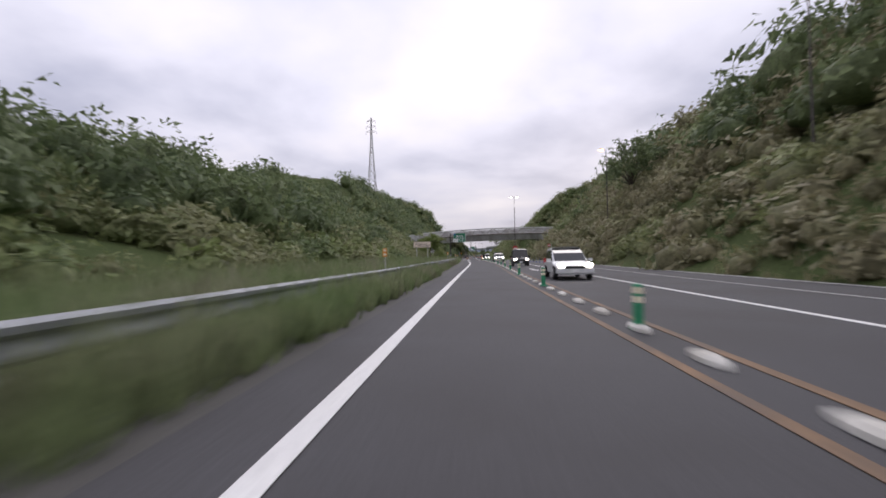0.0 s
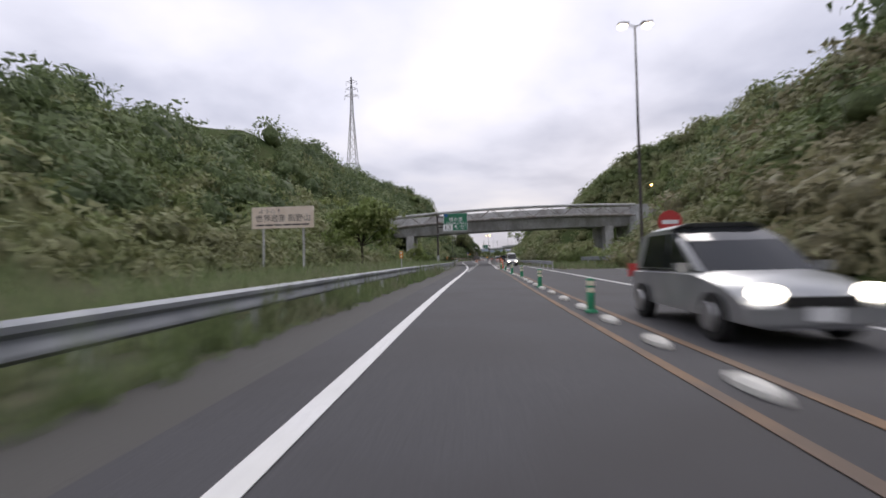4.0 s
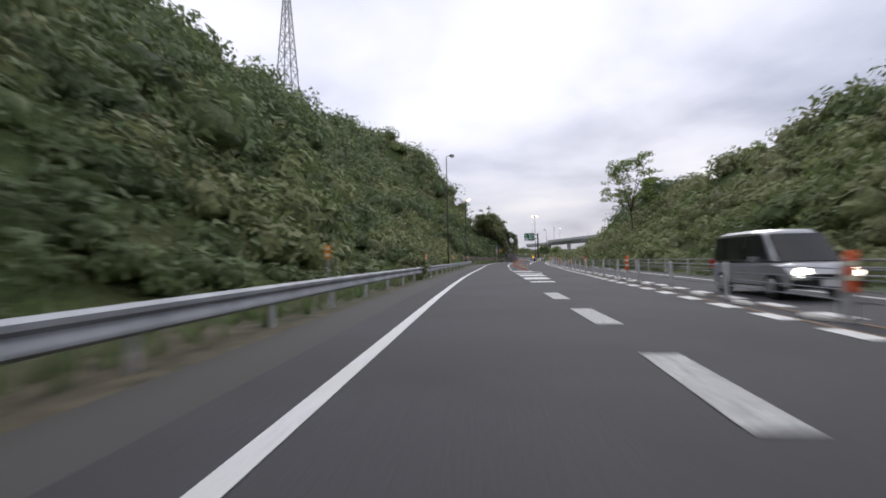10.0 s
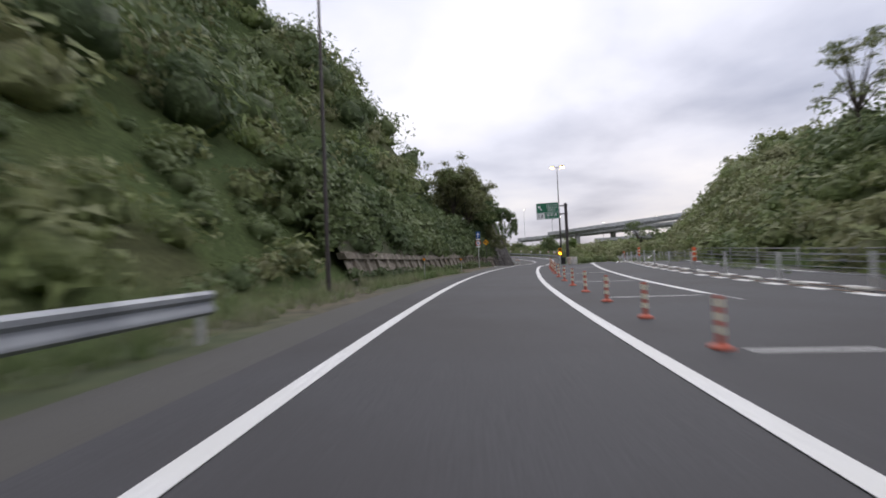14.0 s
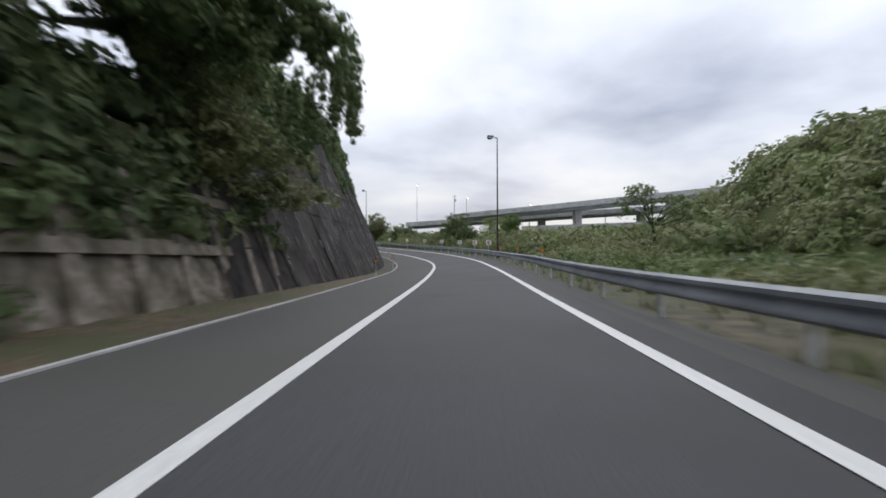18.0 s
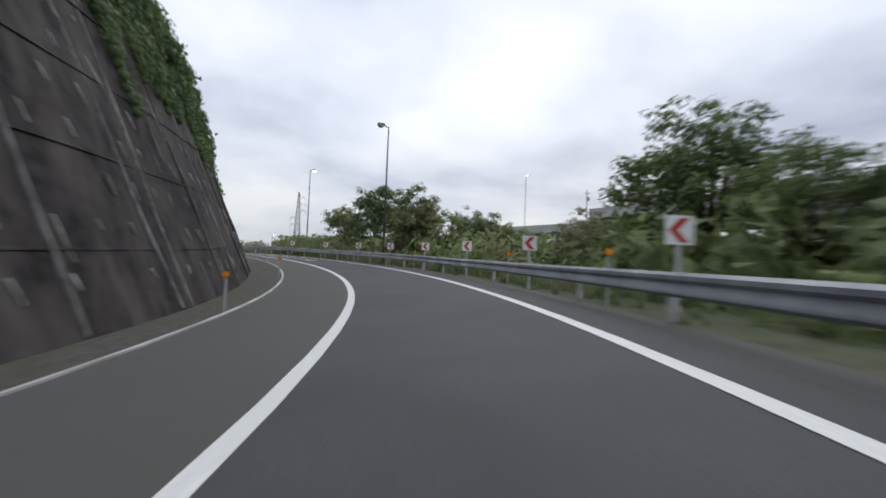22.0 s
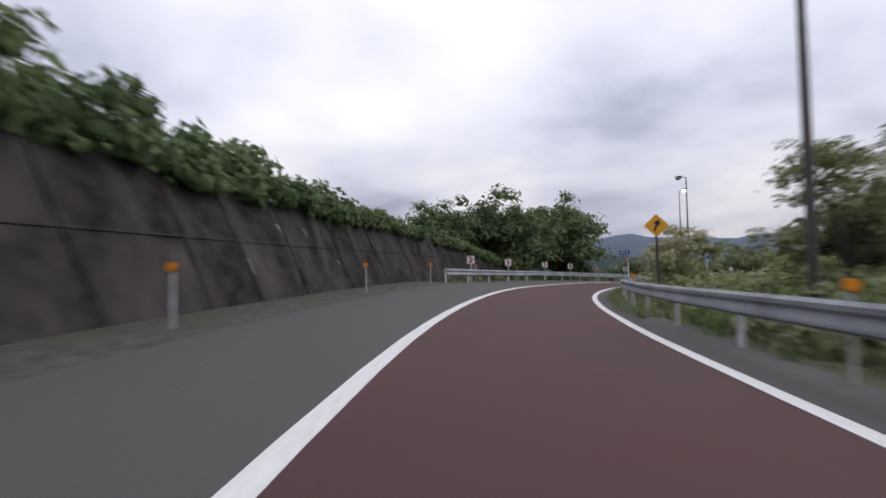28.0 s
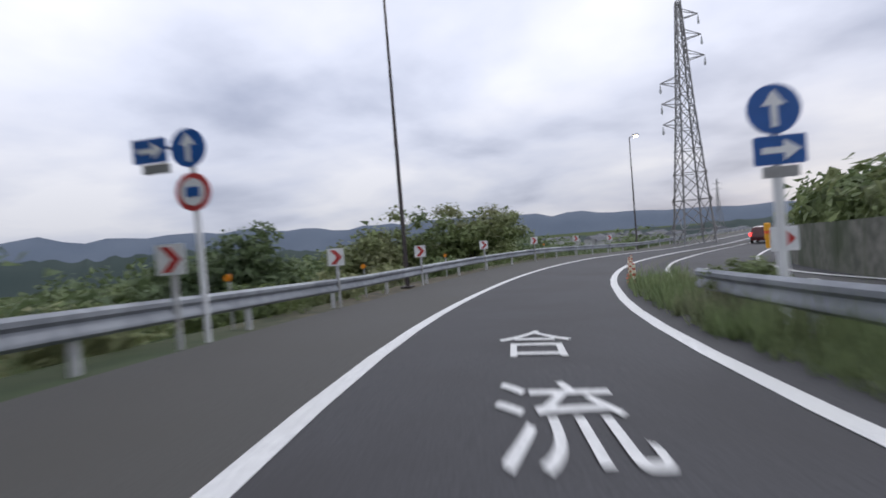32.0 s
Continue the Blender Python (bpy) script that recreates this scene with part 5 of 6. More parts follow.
# ---------------------------------------------------------------- vehicles
def car(label, s, lat, paint, length, width, height, kind, heads=True, flip=True):
    """A car facing the camera's way back (flip) on the opposite lane."""
    c = thing("car", label, "car", stand(s, lat, 0.0, 180 if flip else 0), "cars on the road")
    hb = height * (.52 if kind != "van" else .50)
    L, W = length / 2, width / 2
    # side outline in y (front +) and z
    if kind == "van":
        low = [(-L + .03, .26), (-L, .5), (-L, hb), (-L + .05, hb + .05), (L - .7, hb + .05), (L - .3, hb - .02), (L - .08, hb - .16), (L, .6), (L, .4), (L - .05, .26)]
        cab = [(-L + .05, hb), (-L + .08, height - .14), (-L + .2, height - .03), (-L + .45, height), (0, height + .015), (L - 1.35, height - .02), (L - 1.15, height - .12), (L - .62, hb)]
    else:
        low = [(-L + .04, .26), (-L, .5), (-L + .03, hb - .06), (-L + .14, hb + .05), (0, hb + .07), (L - 1.2, hb + .07), (L - .75, hb + .01), (L - .32, hb - .1), (L - .08, .62), (L, .46), (L - .05, .24)]
        cab = [(-L + .12, hb), (-L + .3, height - .22), (-L + .5, height - .07), (-L + .95, height), (-.1, height + .01), (L - 2.35, height - .05), (L - 1.75, height - .3), (L - 1.1, hb)]

    def shell(prof, w0, w1, zs):
        """Lofts a side outline across the width, drawn in towards both flanks so that edges round off."""
        g = Geo()
        cy = sum(y for y, z in prof) / len(prof)
        z0, z1 = min(z for y, z in prof), max(z for y, z in prof)
        rings = []
        for k in (-1, -.96, -.86, -.68, 0, .68, .86, .96, 1):
            a = abs(k)
            q = max(0, (a - .6) / .4) ** 2
            ring = []
            for y, z in prof:
                taper = 1 - .12 * max(0, (z - zs) / (height - zs + .01)) - .10 * max(0, abs(y) / L - .72) / .28
                ring.append(Vector((k * w1 * taper, cy + (y - cy) * (1 - .07 * q), z - (z - z0) * .10 * q * (z > z0 + .05) if z > (z0 + z1) / 2 else z + .06 * q)))
            rings.append(ring)
        g.sweep(rings)
        return g
    body = part("body", shell(low, W - .07, W, height), paint, c, smooth=True)
    cabin = part("cabin", shell(cab, W - .13, W - .08, hb), paint, c, smooth=True)

    def pane(name, line, half):
        """A bent sheet of glass across the car along a line of y, z."""
        rings = []
        for k in (-1, -.5, 0, .5, 1):
            up = [Vector((k * half * (1 - .09 * q / (len(line) - 1)), y - .05 * k * k, z)) for q, (y, z) in enumerate(line)]
            rings.append(up + [p - Vector((0, .05, .03)) for p in reversed(up)])
        part(name, Geo().sweep(rings), M_GLASSDARK, cabin)
    if kind == "van":
        pane("windscreen", [(L - .58, hb + .05), (L - 1.08, height - .14)], W - .13)
        panes = ((L - .95, L - 1.35, -.12, -.12), (-.2, -.2, -L + .9, -L + .9), (-L + .8, -L + .8, -L + .25, -L + .3))
    else:
        pane("windscreen", [(L - 1.08, hb + .05), (L - 1.70, height - .29), (L - 2.25, height - .06)], W - .15)
        panes = ((L - 1.4, L - 2.2, -.15, -.2), (-.25, -.3, -L + .75, -L + .95))
    for sx in (-1, 1):
        for y0, y1, y2, y3 in panes:
            lo, hi = sx * (W - .08), sx * (W - .08) * .905
            out = [Vector((lo, y0, hb + .08)), Vector((lo, y2, hb + .08)), Vector((hi, y3, height - .15)), Vector((hi, y1, height - .15))]
            part("side_window", Geo().sweep([[p + Vector((sx * d, 0, 0)) for p in out] for d in (-.05, .018)]), M_GLASSDARK, cabin)
        part("mirror", Geo().box((sx * (W + .09), L - 1.35, hb + .1), (.18, .1, .14)), paint, c)
        part("headlamp", Geo().lathe([(.05, 0), (.12, .03), (.13, .06)], 12, Matrix.Translation((sx * (W - .28), L - .09, .66)) @ pose(0, 0, 0, -90, 0, 0) @ Matrix.Diagonal((1.5, .9, 1, 1))), M_HEAD if heads else M_LENS, c)
        part("tail_lamp", Geo().box((sx * (W - .15), -L - .005, .85), (.18, .04, .26)), M_TAIL if not heads else M_SIGNRED, c)
        for y in (L - .82, -L + .78):
            w = part("wheel", Geo().lathe([(.22, -.1), (.31, -.09), (.32, 0), (.31, .09), (.22, .1)], 18, Matrix.Translation((sx * (W - .11), y, .32)) @ pose(0, 0, 0, 0, 90, 0)), M_BLACK, c, smooth=True)
            part("rim", Geo().lathe([(.2, -.02), (.18, .02)], 14, Matrix.Translation((sx * (W - .0), y, .32)) @ pose(0, 0, 0, 0, 90 * sx, 0)), M_HUB, w)
    part("grille", Geo().box((0, L - .02, .56), (width * .5, .06, .12)), M_BLACK, c)
    part("bumper", Geo().box((0, L - .04, .4), (width * .94, .1, .18)), paint if kind != "van" else M_BLACK, c)
    part("number_plate", Geo().box((0, L + .02, .42), (.33, .02, .16)), M_SIGNWHITE, c, "plain white number plate")
    part("wiper", Geo().box((.2, L - (1.25 if kind != "van" else .66), hb + .05), (.5, .02, .02)), M_BLACK, c)
    return c


car("white hatchback with lit headlamps on the opposite lane", 23.2, 5.4, M_CARWHITE, 4.2, 1.72, 1.5, "hatch")
car("black minivan with lit headlamps on the opposite lane", 49.5, 5.3, M_CARBLACK, 4.0, 1.68, 1.75, "van")
car("silver compact car with lit headlamps on the opposite lane", 84, 5.15, M_CARSILVER, 4.2, 1.74, 1.62, "hatch")
car("white box van with lit headlamps on the opposite lane", 146.4, 6.45, M_CARWHITE, 3.5, 1.5, 1.9, "van")
car("black minivan with lit headlamps beside the divider fence", 172.5, 7.6, M_CARBLACK, 4.3, 1.7, 1.8, "van")
car("silver minivan with lit headlamps beside the divider fence", 201.5, 9.2, M_CARSILVER, 4.0, 1.65, 1.75, "van")
car("dark red car with lit tail lamps on the merging road", 563, 6.8, M_CARRED, 4.0, 1.7, 1.55, "hatch", heads=False, flip=False)


# ---------------------------------------------------------------- pylons and poles
def pylon(x, y, z, h, arms, label, turn=0.0, half=3.2):
    p = thing("pylon", label, "pylon", pose(x, y, z, 0, 0, turn), "power pylons")
    waist = .62
    wd = lambda k: half * (1 - k / waist) + .75 * k / waist if k < waist else .75 - .55 * (k - waist) / (1 - waist)
    lv = [0, .12, .23, .33, .42, .5, .57, .63, .69, .75, .81, .87, .93, 1.0]
    cor = lambda k, i: Vector((wd(k) * (1, 1, -1, -1)[i], wd(k) * (1, -1, -1, 1)[i], h * k))
    for i in range(4):
        part("leg", Geo().tube(cor(0, i) - Vector((0, 0, 6)), cor(waist, i), h * .0032, n=5).tube(cor(waist, i), cor(1, i), h * .0026, n=5), M_GREYSTEEL, p)
    for a, b in zip(lv, lv[1:]):
        g = Geo()
        for i in range(4):
            j = (i + 1) % 4
            g.tube(cor(a, i), cor(b, j), h * .0016, n=4, caps=False).tube(cor(a, j), cor(b, i), h * .0016, n=4, caps=False).tube(cor(b, i), cor(b, j), h * .0014, n=4, caps=False)
        part("lattice", g, M_GREYSTEEL, p)
    for k, ln, sides in arms:
        for sx in sides:
            t = Vector((sx * ln, 0, h * k + h * .012))
            g = Geo()
            for yy in (-1, 1):
                g.tube((sx * wd(k), yy * wd(k), h * k), t, h * .0016, n=4).tube((sx * wd(k), yy * wd(k), h * (k + .03)), t, h * .0014, n=4)
            part("cross_arm", g, M_GREYSTEEL, p)
            part("insulator", Geo().lathe([(.03, 0), (h * .004, h * .006), (.03, h * .03)], 6, Matrix.Translation(t - Vector((0, 0, h * .035)))), M_CONCLIGHT, p)
    return p


pylon(*at(306.2, -60.5)[:2], 46, 51, ((.80, 3.6, (-1, 1)), (.87, 3.2, (-1, 1)), (.94, 2.8, (-1, 1))), "grey lattice power pylon on the wooded hill", -5, 3.0)
pylon(-22.9, 536.5, -3.0, 32, ((.58, 2.4, (-1,)), (.65, 2.4, (-1,)), (.72, 2.4, (-1,)), (.80, 2.4, (1,)), (.87, 2.2, (1,)), (.94, 2.0, (1,))), "grey lattice power pylon beyond the merging road", 10, 2.3)
pylon(70, 900, -6, 42, ((.80, 4, (-1, 1)), (.9, 4, (-1, 1))), "far grey lattice power pylon", 20, 3)
pylon(-160, 1050, -6, 40, ((.80, 4, (-1, 1)), (.9, 4, (-1, 1))), "far grey lattice power pylon", 30, 3)
for x, y, z, h in ((-51.8, 162, 8, 14), (-27, 147, 6, 12), (58.2, 480, 5, 17)):
    p = thing("utility_pole", "plain concrete utility pole among the trees", "utility pole", pose(x, y, z))
    part("pole", Geo().tube((0, 0, -4), (0, 0, h), .17, .11, 8), M_CONCLIGHT, p)
    part("crossarm", Geo().box((0, 0, h - .6), (1.5, .09, .09)), M_GREYSTEEL, p)
    part("transformer", Geo().lathe([(.2, h - 2.2), (.24, h - 2.1), (.24, h - 1.5), (.15, h - 1.4)], 10, Matrix.Translation((.35, 0, 0))), M_GREYSTEEL, p)


# ---------------------------------------------------------------- plants


def leaf_cloud(n, size, squash=.85, lump=.28, seed=1, up=.45, long=1.5):
    """Template of a bush or crown of unit radius: many bent leaves on a lumpy shell, round a dark core. Returns vertices and faces."""
    r = np.random.RandomState(seed)
    d = r.normal(size=(n, 3))
    d /= np.linalg.norm(d, axis=1)[:, None]
    d[:, 2] = np.where(d[:, 2] < -.45, -d[:, 2], d[:, 2])
    ph = r.rand(6) * 6.28
    w = 1 + lump * (np.sin(3 * d[:, 0] + ph[0]) * np.sin(3.3 * d[:, 1] + ph[1]) + .6 * np.sin(6 * d[:, 2] + ph[2]) * np.sin(5.5 * d[:, 0] + ph[3]))
    rad = w * (1 - .45 * r.rand(n) ** 2.2)
    c = d * rad[:, None]
    c[:, 2] *= squash
    nrm = d + r.normal(size=(n, 3)) * .5
    nrm[:, 2] += up
    nrm /= np.linalg.norm(nrm, axis=1)[:, None]
    t = np.cross(nrm, r.normal(size=(n, 3)))
    t /= np.linalg.norm(t, axis=1)[:, None]
    b = np.cross(nrm, t)
    s = size * (.55 + .9 * r.rand(n))[:, None]
    # a leaf: one bent-down blade, broad at the stem
    p0 = c - t * s * long * .45 + b * s * .48
    p1 = c - t * s * long * .45 - b * s * .48
    p2 = c + t * s * long * .75 - np.array([0, 0, 1]) * s * .3
    v = np.stack([p0, p1, p2], 1).reshape(-1, 3)
    f = np.arange(3 * n).reshape(-1, 3)
    return v, f


def core_ball(seed, squash=.85, k=.74, sub=2):
    bm = bmesh.new()
    bmesh.ops.create_icosphere(bm, subdivisions=sub, radius=1)
    r = np.random.RandomState(seed)
    ph = r.rand(4) * 6.28
    v = np.array([tuple(p.co) for p in bm.verts])
    f = np.array([[q.index for q in p.verts] for p in bm.faces])
    bm.free()
    w = k * (1 + .22 * np.sin(4 * v[:, 0] + ph[0]) * np.sin(4 * v[:, 1] + ph[1]) + .12 * np.sin(7 * v[:, 2] + ph[2]))
    v = v * w[:, None]
    v[:, 2] *= squash
    return v, f


def merge_copies(templates, places, name, mat, label, category, group=""):
    """One mesh of many turned and scaled copies. places: rows of x, y, z, scale x, scale z, turn, template."""
    places = np.asarray(places, float)
    vs, quads, tris, base = [], [], [], 0
    for k, (leaf, core) in enumerate(templates):
        sel = places[places[:, 6].astype(int) == k]
        for v, f in (leaf, core):
            if v is None or not len(sel):
                continue
            store = quads if f.shape[1] == 4 else tris
            c, s = np.cos(sel[:, 5]), np.sin(sel[:, 5])
            x = v[None, :, 0] * c[:, None] - v[None, :, 1] * s[:, None]
            y = v[None, :, 0] * s[:, None] + v[None, :, 1] * c[:, None]
            w = np.stack([x * sel[:, 3:4] + sel[:, 0:1], y * sel[:, 3:4] + sel[:, 1:2], v[None, :, 2] * sel[:, 4:5] + sel[:, 2:3]], 2)
            vs.append(w.reshape(-1, 3))
            ff = f[None] + (np.arange(len(sel)) * len(v))[:, None, None] + base
            store.append(ff.reshape(-1, f.shape[1]))
            base += len(sel) * len(v)
    me = bpy.data.meshes.new(name)
    v = np.concatenate(vs)
    q = np.concatenate(quads) if quads else np.zeros((0, 4), int)
    t = np.concatenate(tris) if tris else np.zeros((0, 3), int)
    me.vertices.add(len(v))
    me.vertices.foreach_set("co", v.astype(np.float32).ravel())
    idx = np.concatenate([q.ravel(), t.ravel()]).astype(np.int32)
    me.loops.add(len(idx))
    me.loops.foreach_set("vertex_index", idx)
    me.polygons.add(len(q) + len(t))
    start = np.concatenate([np.arange(len(q)) * 4, len(q) * 4 + np.arange(len(t)) * 3]).astype(np.int32)
    me.polygons.foreach_set("loop_start", start)
    me.update(calc_edges=True)
    me.materials.append(mat)
    return tagged(new(name, me), label, category, group, "stuff")


BUSH = [(leaf_cloud(150, .155, seed=i, squash=.8, lump=.36), core_ball(i, .8, .62, 1)) for i in range(5)]
TREE = [(leaf_cloud(210, .135, seed=20 + i, squash=.95, lump=.4), core_ball(20 + i, .95, .6, 1)) for i in range(4)]
SPRAY = [(leaf_cloud(92, .21, seed=50 + i, squash=.85, lump=.45), core_ball(50 + i, .85, .36, 1)) for i in range(4)]
VINE = [(leaf_cloud(72, .25, seed=40 + i, squash=.75, up=.1, long=1.1), core_ball(40 + i, .75, .5, 1)) for i in range(3)]


def scatter(n, s_range, lat_range, size, seed, keep=None, sink=.25, flat=1.0, kinds=4, wall=False):
    """Random plants over a stretch of bank, sized from and to, standing on the ground."""
    r = np.random.RandomState(seed)
    s = r.uniform(*s_range, n)
    lat = lat_range[0] + (lat_range[1] - lat_range[0]) * r.rand(n)
    h = np.interp(s, S_ALL, _h)
    x = np.interp(s, S_ALL, LX) + lat * np.cos(h)
    y = np.interp(s, S_ALL, LY) + lat * np.sin(h)
    s2, l2 = frenet(x, y)
    ok = np.abs(l2 - lat) < 1.5
    if keep is not None:
        ok &= keep(s, lat)
    x, y, s, lat = x[ok], y[ok], s[ok], lat[ok]
    z = ground_height(x, y)
    m = len(x)
    near = np.clip((np.abs(lat) - 4) / 30, 0, 1)
    sc = (size[0] + (size[1] - size[0]) * (r.rand(m) ** 1.4)) * (.75 + .5 * near)
    return np.stack([x, y, z + sc * flat * (.55 - sink), sc, sc * flat * r.uniform(.8, 1.25, m), r.rand(m) * 6.28, r.randint(0, kinds, m)], 1)


def off_wall(s, lat):
    """Keeps plants clear of the concrete faces."""
    t = np.interp(s, [338, 346, 360, 385, 405, 420, 432, 441, 447, 456, 465, 478, 490, 498], [8.5, 11.5, 12.8, 12.6, 11.4, 8.8, 6.8, 6.3, 4.9, 3.9, 3.3, 3.1, 2.6, 1.2])
    inside = (s > 281) & (s < 339) & (lat > -7.0)
    return ~(((s > 337) & (s < 499) & (lat > -6.2 - t * .42)) | inside)


def left_clear(s, lat):
    return off_wall(s, lat) & (lat < -np.interp(s, BANKS_S, L_FOOT) + .8) & ~((s > 173) & (s < 186) & (lat > -12.5))


def right_clear(s, lat):
    edge = np.interp(s, R_S, R_FOOT)
    return (lat > edge - .3) & ~((s > 163) & (s < 187) & (lat > 26.5) & (lat < 36))


# wooded banks
merge_copies(BUSH, np.concatenate([
    scatter(230, (-40, 40), (-48, -13), (1.2, 2.6), 1, left_clear, kinds=5),
    scatter(420, (30, 170), (-50, -12), (1.2, 2.6), 24, left_clear, kinds=5),
    scatter(160, (125, 172), (-46, -16), (1.2, 2.3), 71, left_clear, kinds=5),
    scatter(330, (60, 166), (-18, -6), (.7, 1.7), 2, left_clear, kinds=5)]), "hillside_brush", M_LEAF, "mixed green brush covering the low wooded hill", "brush")
merge_copies(TREE, np.concatenate([
    scatter(75, (-20, 75), (-44, -20), (2.2, 3.4), 3, left_clear, sink=-.25, flat=1.1),
    scatter(120, (50, 172), (-62, -20), (1.8, 3.3), 25, left_clear, sink=-.15, flat=1.0)]), "hillside_trees", M_LEAFDARK, "dark broadleaved trees on the low hill", "trees")
merge_copies(BUSH, np.concatenate([
    scatter(720, (158, 340), (-42, -5), (1.0, 2.4), 4, left_clear, kinds=5),
    scatter(90, (166, 192), (-15, -7.6), (.35, .8), 70, kinds=5),
    scatter(60, (148, 173), (-12, -5.5), (.9, 1.6), 50, left_clear, kinds=5)]), "slope_brush", M_LEAF, "dense mixed brush on the steep roadside slope", "brush")
# low brush under tall trees: their shade is put in as darker leaf colour
merge_copies(BUSH, np.concatenate([
    scatter(520, (183, 340), (-16, -3.6), (.5, 1.3), 5, left_clear, kinds=5),
    scatter(260, (190, 275), (-44, -14), (1.2, 2.3), 69, left_clear, kinds=5),
    scatter(150, (186, 240), (-18, -4.5), (.9, 1.7), 49, left_clear, kinds=5)]), "shade_toned_thicket", M_LEAFDARK, "leafy thicket low on the roadside slope, coloured dark for tree shade", "brush")
merge_copies(TREE, scatter(250, (170, 345), (-50, -13), (1.7, 3.2), 6, left_clear, sink=-.1, flat=1.05), "slope_trees", M_LEAFDARK, "dark trees on the steep roadside slope", "trees")
merge_copies(BUSH, np.concatenate([
    scatter(400, (-20, 132), (13, 54), (1.0, 2.5), 7, right_clear, kinds=5),
    scatter(620, (-20, 132), (13, 34), (.7, 1.5), 26, right_clear, kinds=5),
    scatter(230, (50, 118), (14, 34), (1.0, 1.7), 45, right_clear, kinds=5)]), "bank_brush", M_LEAFDRY, "dry green brush on the high bank", "brush")
merge_copies(TREE, scatter(120, (-60, 140), (24, 62), (1.8, 3.6), 8, right_clear, sink=-.1), "bank_trees", M_LEAFDARK, "dark trees along the top of the high bank", "trees")
merge_copies(BUSH, np.concatenate([
    scatter(240, (108, 148), (15, 52), (1.0, 2.0), 9, right_clear, kinds=5),
    scatter(240, (146, 192), (35, 60), (1.1, 2.1), 68, right_clear, kinds=5),
    scatter(90, (178, 202), (14.5, 24), (1.1, 2.0), 62, kinds=5),
    scatter(150, (140, 178), (14, 30), (.3, .7), 66, kinds=5),
    scatter(75, (146, 173), (14.8, 18.6), (1.1, 1.8), 72, kinds=5, sink=-.1, flat=1.35),
    scatter(230, (184, 232), (36, 62), (1.5, 2.4), 73, right_clear, kinds=5),
    scatter(190, (212, 305), (14.8, 30), (.8, 1.6), 67, right_clear, kinds=5),
    scatter(110, (160, 187), (26, 37), (.35, .7), 63, kinds=5),
    scatter(160, (186, 225), (28, 54), (1.2, 2.2), 64, right_clear, kinds=5),
    scatter(150, (190, 335), (13, 42), (1.0, 2.2), 47, right_clear, kinds=5),
    scatter(170, (316, 345), (14, 44), (.9, 1.9), 48, kinds=5, keep=lambda s, l: l > np.interp(s, [325, 340, 350], [19.5, 21.5, 23.5])),
    scatter(500, (180, 335), (14, 34), (.7, 1.8), 10, right_clear, kinds=5)]), "cutting_brush", M_LEAF, "green brush on the cutting beside the main road", "brush")
merge_copies(TREE, np.concatenate([
    scatter(50, (165, 262), (30, 62), (1.2, 2.0), 12, right_clear, sink=-.05),
    scatter(60, (266, 318), (22, 44), (1.4, 2.6), 57, right_clear, sink=-.2)]), "cutting_trees", M_LEAFDARK, "trees along the top of the cutting", "trees")
# bank past the main road and the brush between the roads
merge_copies(BUSH, np.concatenate([
    scatter(170, (330, 405), (30, 62), (1.2, 2.6), 13, kinds=5),
    scatter(170, (334, 376), (20, 48), (.9, 1.9), 53, kinds=5, keep=lambda s, l: l > np.interp(s, [325, 340, 350, 380], [19.5, 21.5, 23.5, 32])),
    scatter(240, (320, 376), (20, 50), (.9, 1.8), 65, kinds=5, keep=lambda s, l: l > np.interp(s, [325, 340, 350, 380], [19.8, 21.8, 23.8, 32.5])),
    scatter(330, (326, 378), (6.6, 12.5), (.5, 1.1), 14, kinds=5, flat=1.1),
    scatter(230, (368, 445), (7.4, 15), (1.3, 2.3), 15, kinds=5, flat=1.2),
    scatter(330, (365, 470), (14, 40), (1.0, 2.4), 42, kinds=5),
    scatter(45, (358, 378), (7.2, 10), (1.1, 1.8), 51, kinds=5, flat=1.15),
    scatter(34, (406, 426), (7.4, 11), (1.2, 2.0), 52, kinds=5, flat=1.2)]), "ramp_brush", M_LEAF, "dense mixed green brush beside the ramp", "brush")
merge_copies(BUSH, np.concatenate([
    scatter(150, (366, 430), (6.4, 9.5), (.5, 1.2), 16, kinds=5),
    scatter(130, (430, 500), (7.4, 16), (.6, 1.3), 17, kinds=5),
    scatter(90, (400, 427), (6.9, 10.5), (.45, .85), 76, kinds=5),
    scatter(45, (396, 413), (8.2, 12.5), (1.0, 1.7), 79, kinds=5, flat=1.15),
    scatter(80, (456, 480), (6.9, 10.5), (.8, 1.4), 78, kinds=5),
    scatter(90, (446, 472), (6.2, 9.5), (.6, 1.15), 46, kinds=5)]), "ramp_shrubs", M_LEAF, "green shrubs behind the guard rail", "shrubs")
merge_copies(BUSH, scatter(90, (468, 500), (6.2, 9.5), (.4, .85), 18, kinds=5), "flowering_shrubs", M_FLOWER, "pale flowering shrubs behind the guard rail", "shrubs")
merge_copies(BUSH, np.concatenate([
    scatter(230, (486, 545), (-14, -4.6), (.6, 1.2), 44, kinds=5),
    scatter(140, (500, 640), (-30, -5.0), (.6, 1.3), 19, kinds=5),
    scatter(130, (520, 680), (-75, -20), (1.5, 3.2), 20, kinds=5),
    scatter(110, (511, 537), (11.2, 15), (1.3, 2.0), 54, kinds=5, sink=-.75),
    scatter(110, (510, 548), (-10, -4.8), (.7, 1.4), 55, kinds=5),
    scatter(120, (505, 640), (14, 30), (1.0, 2.2), 21, kinds=5)]), "valley_brush", M_LEAF, "green brush on the slope below the ramp", "brush")
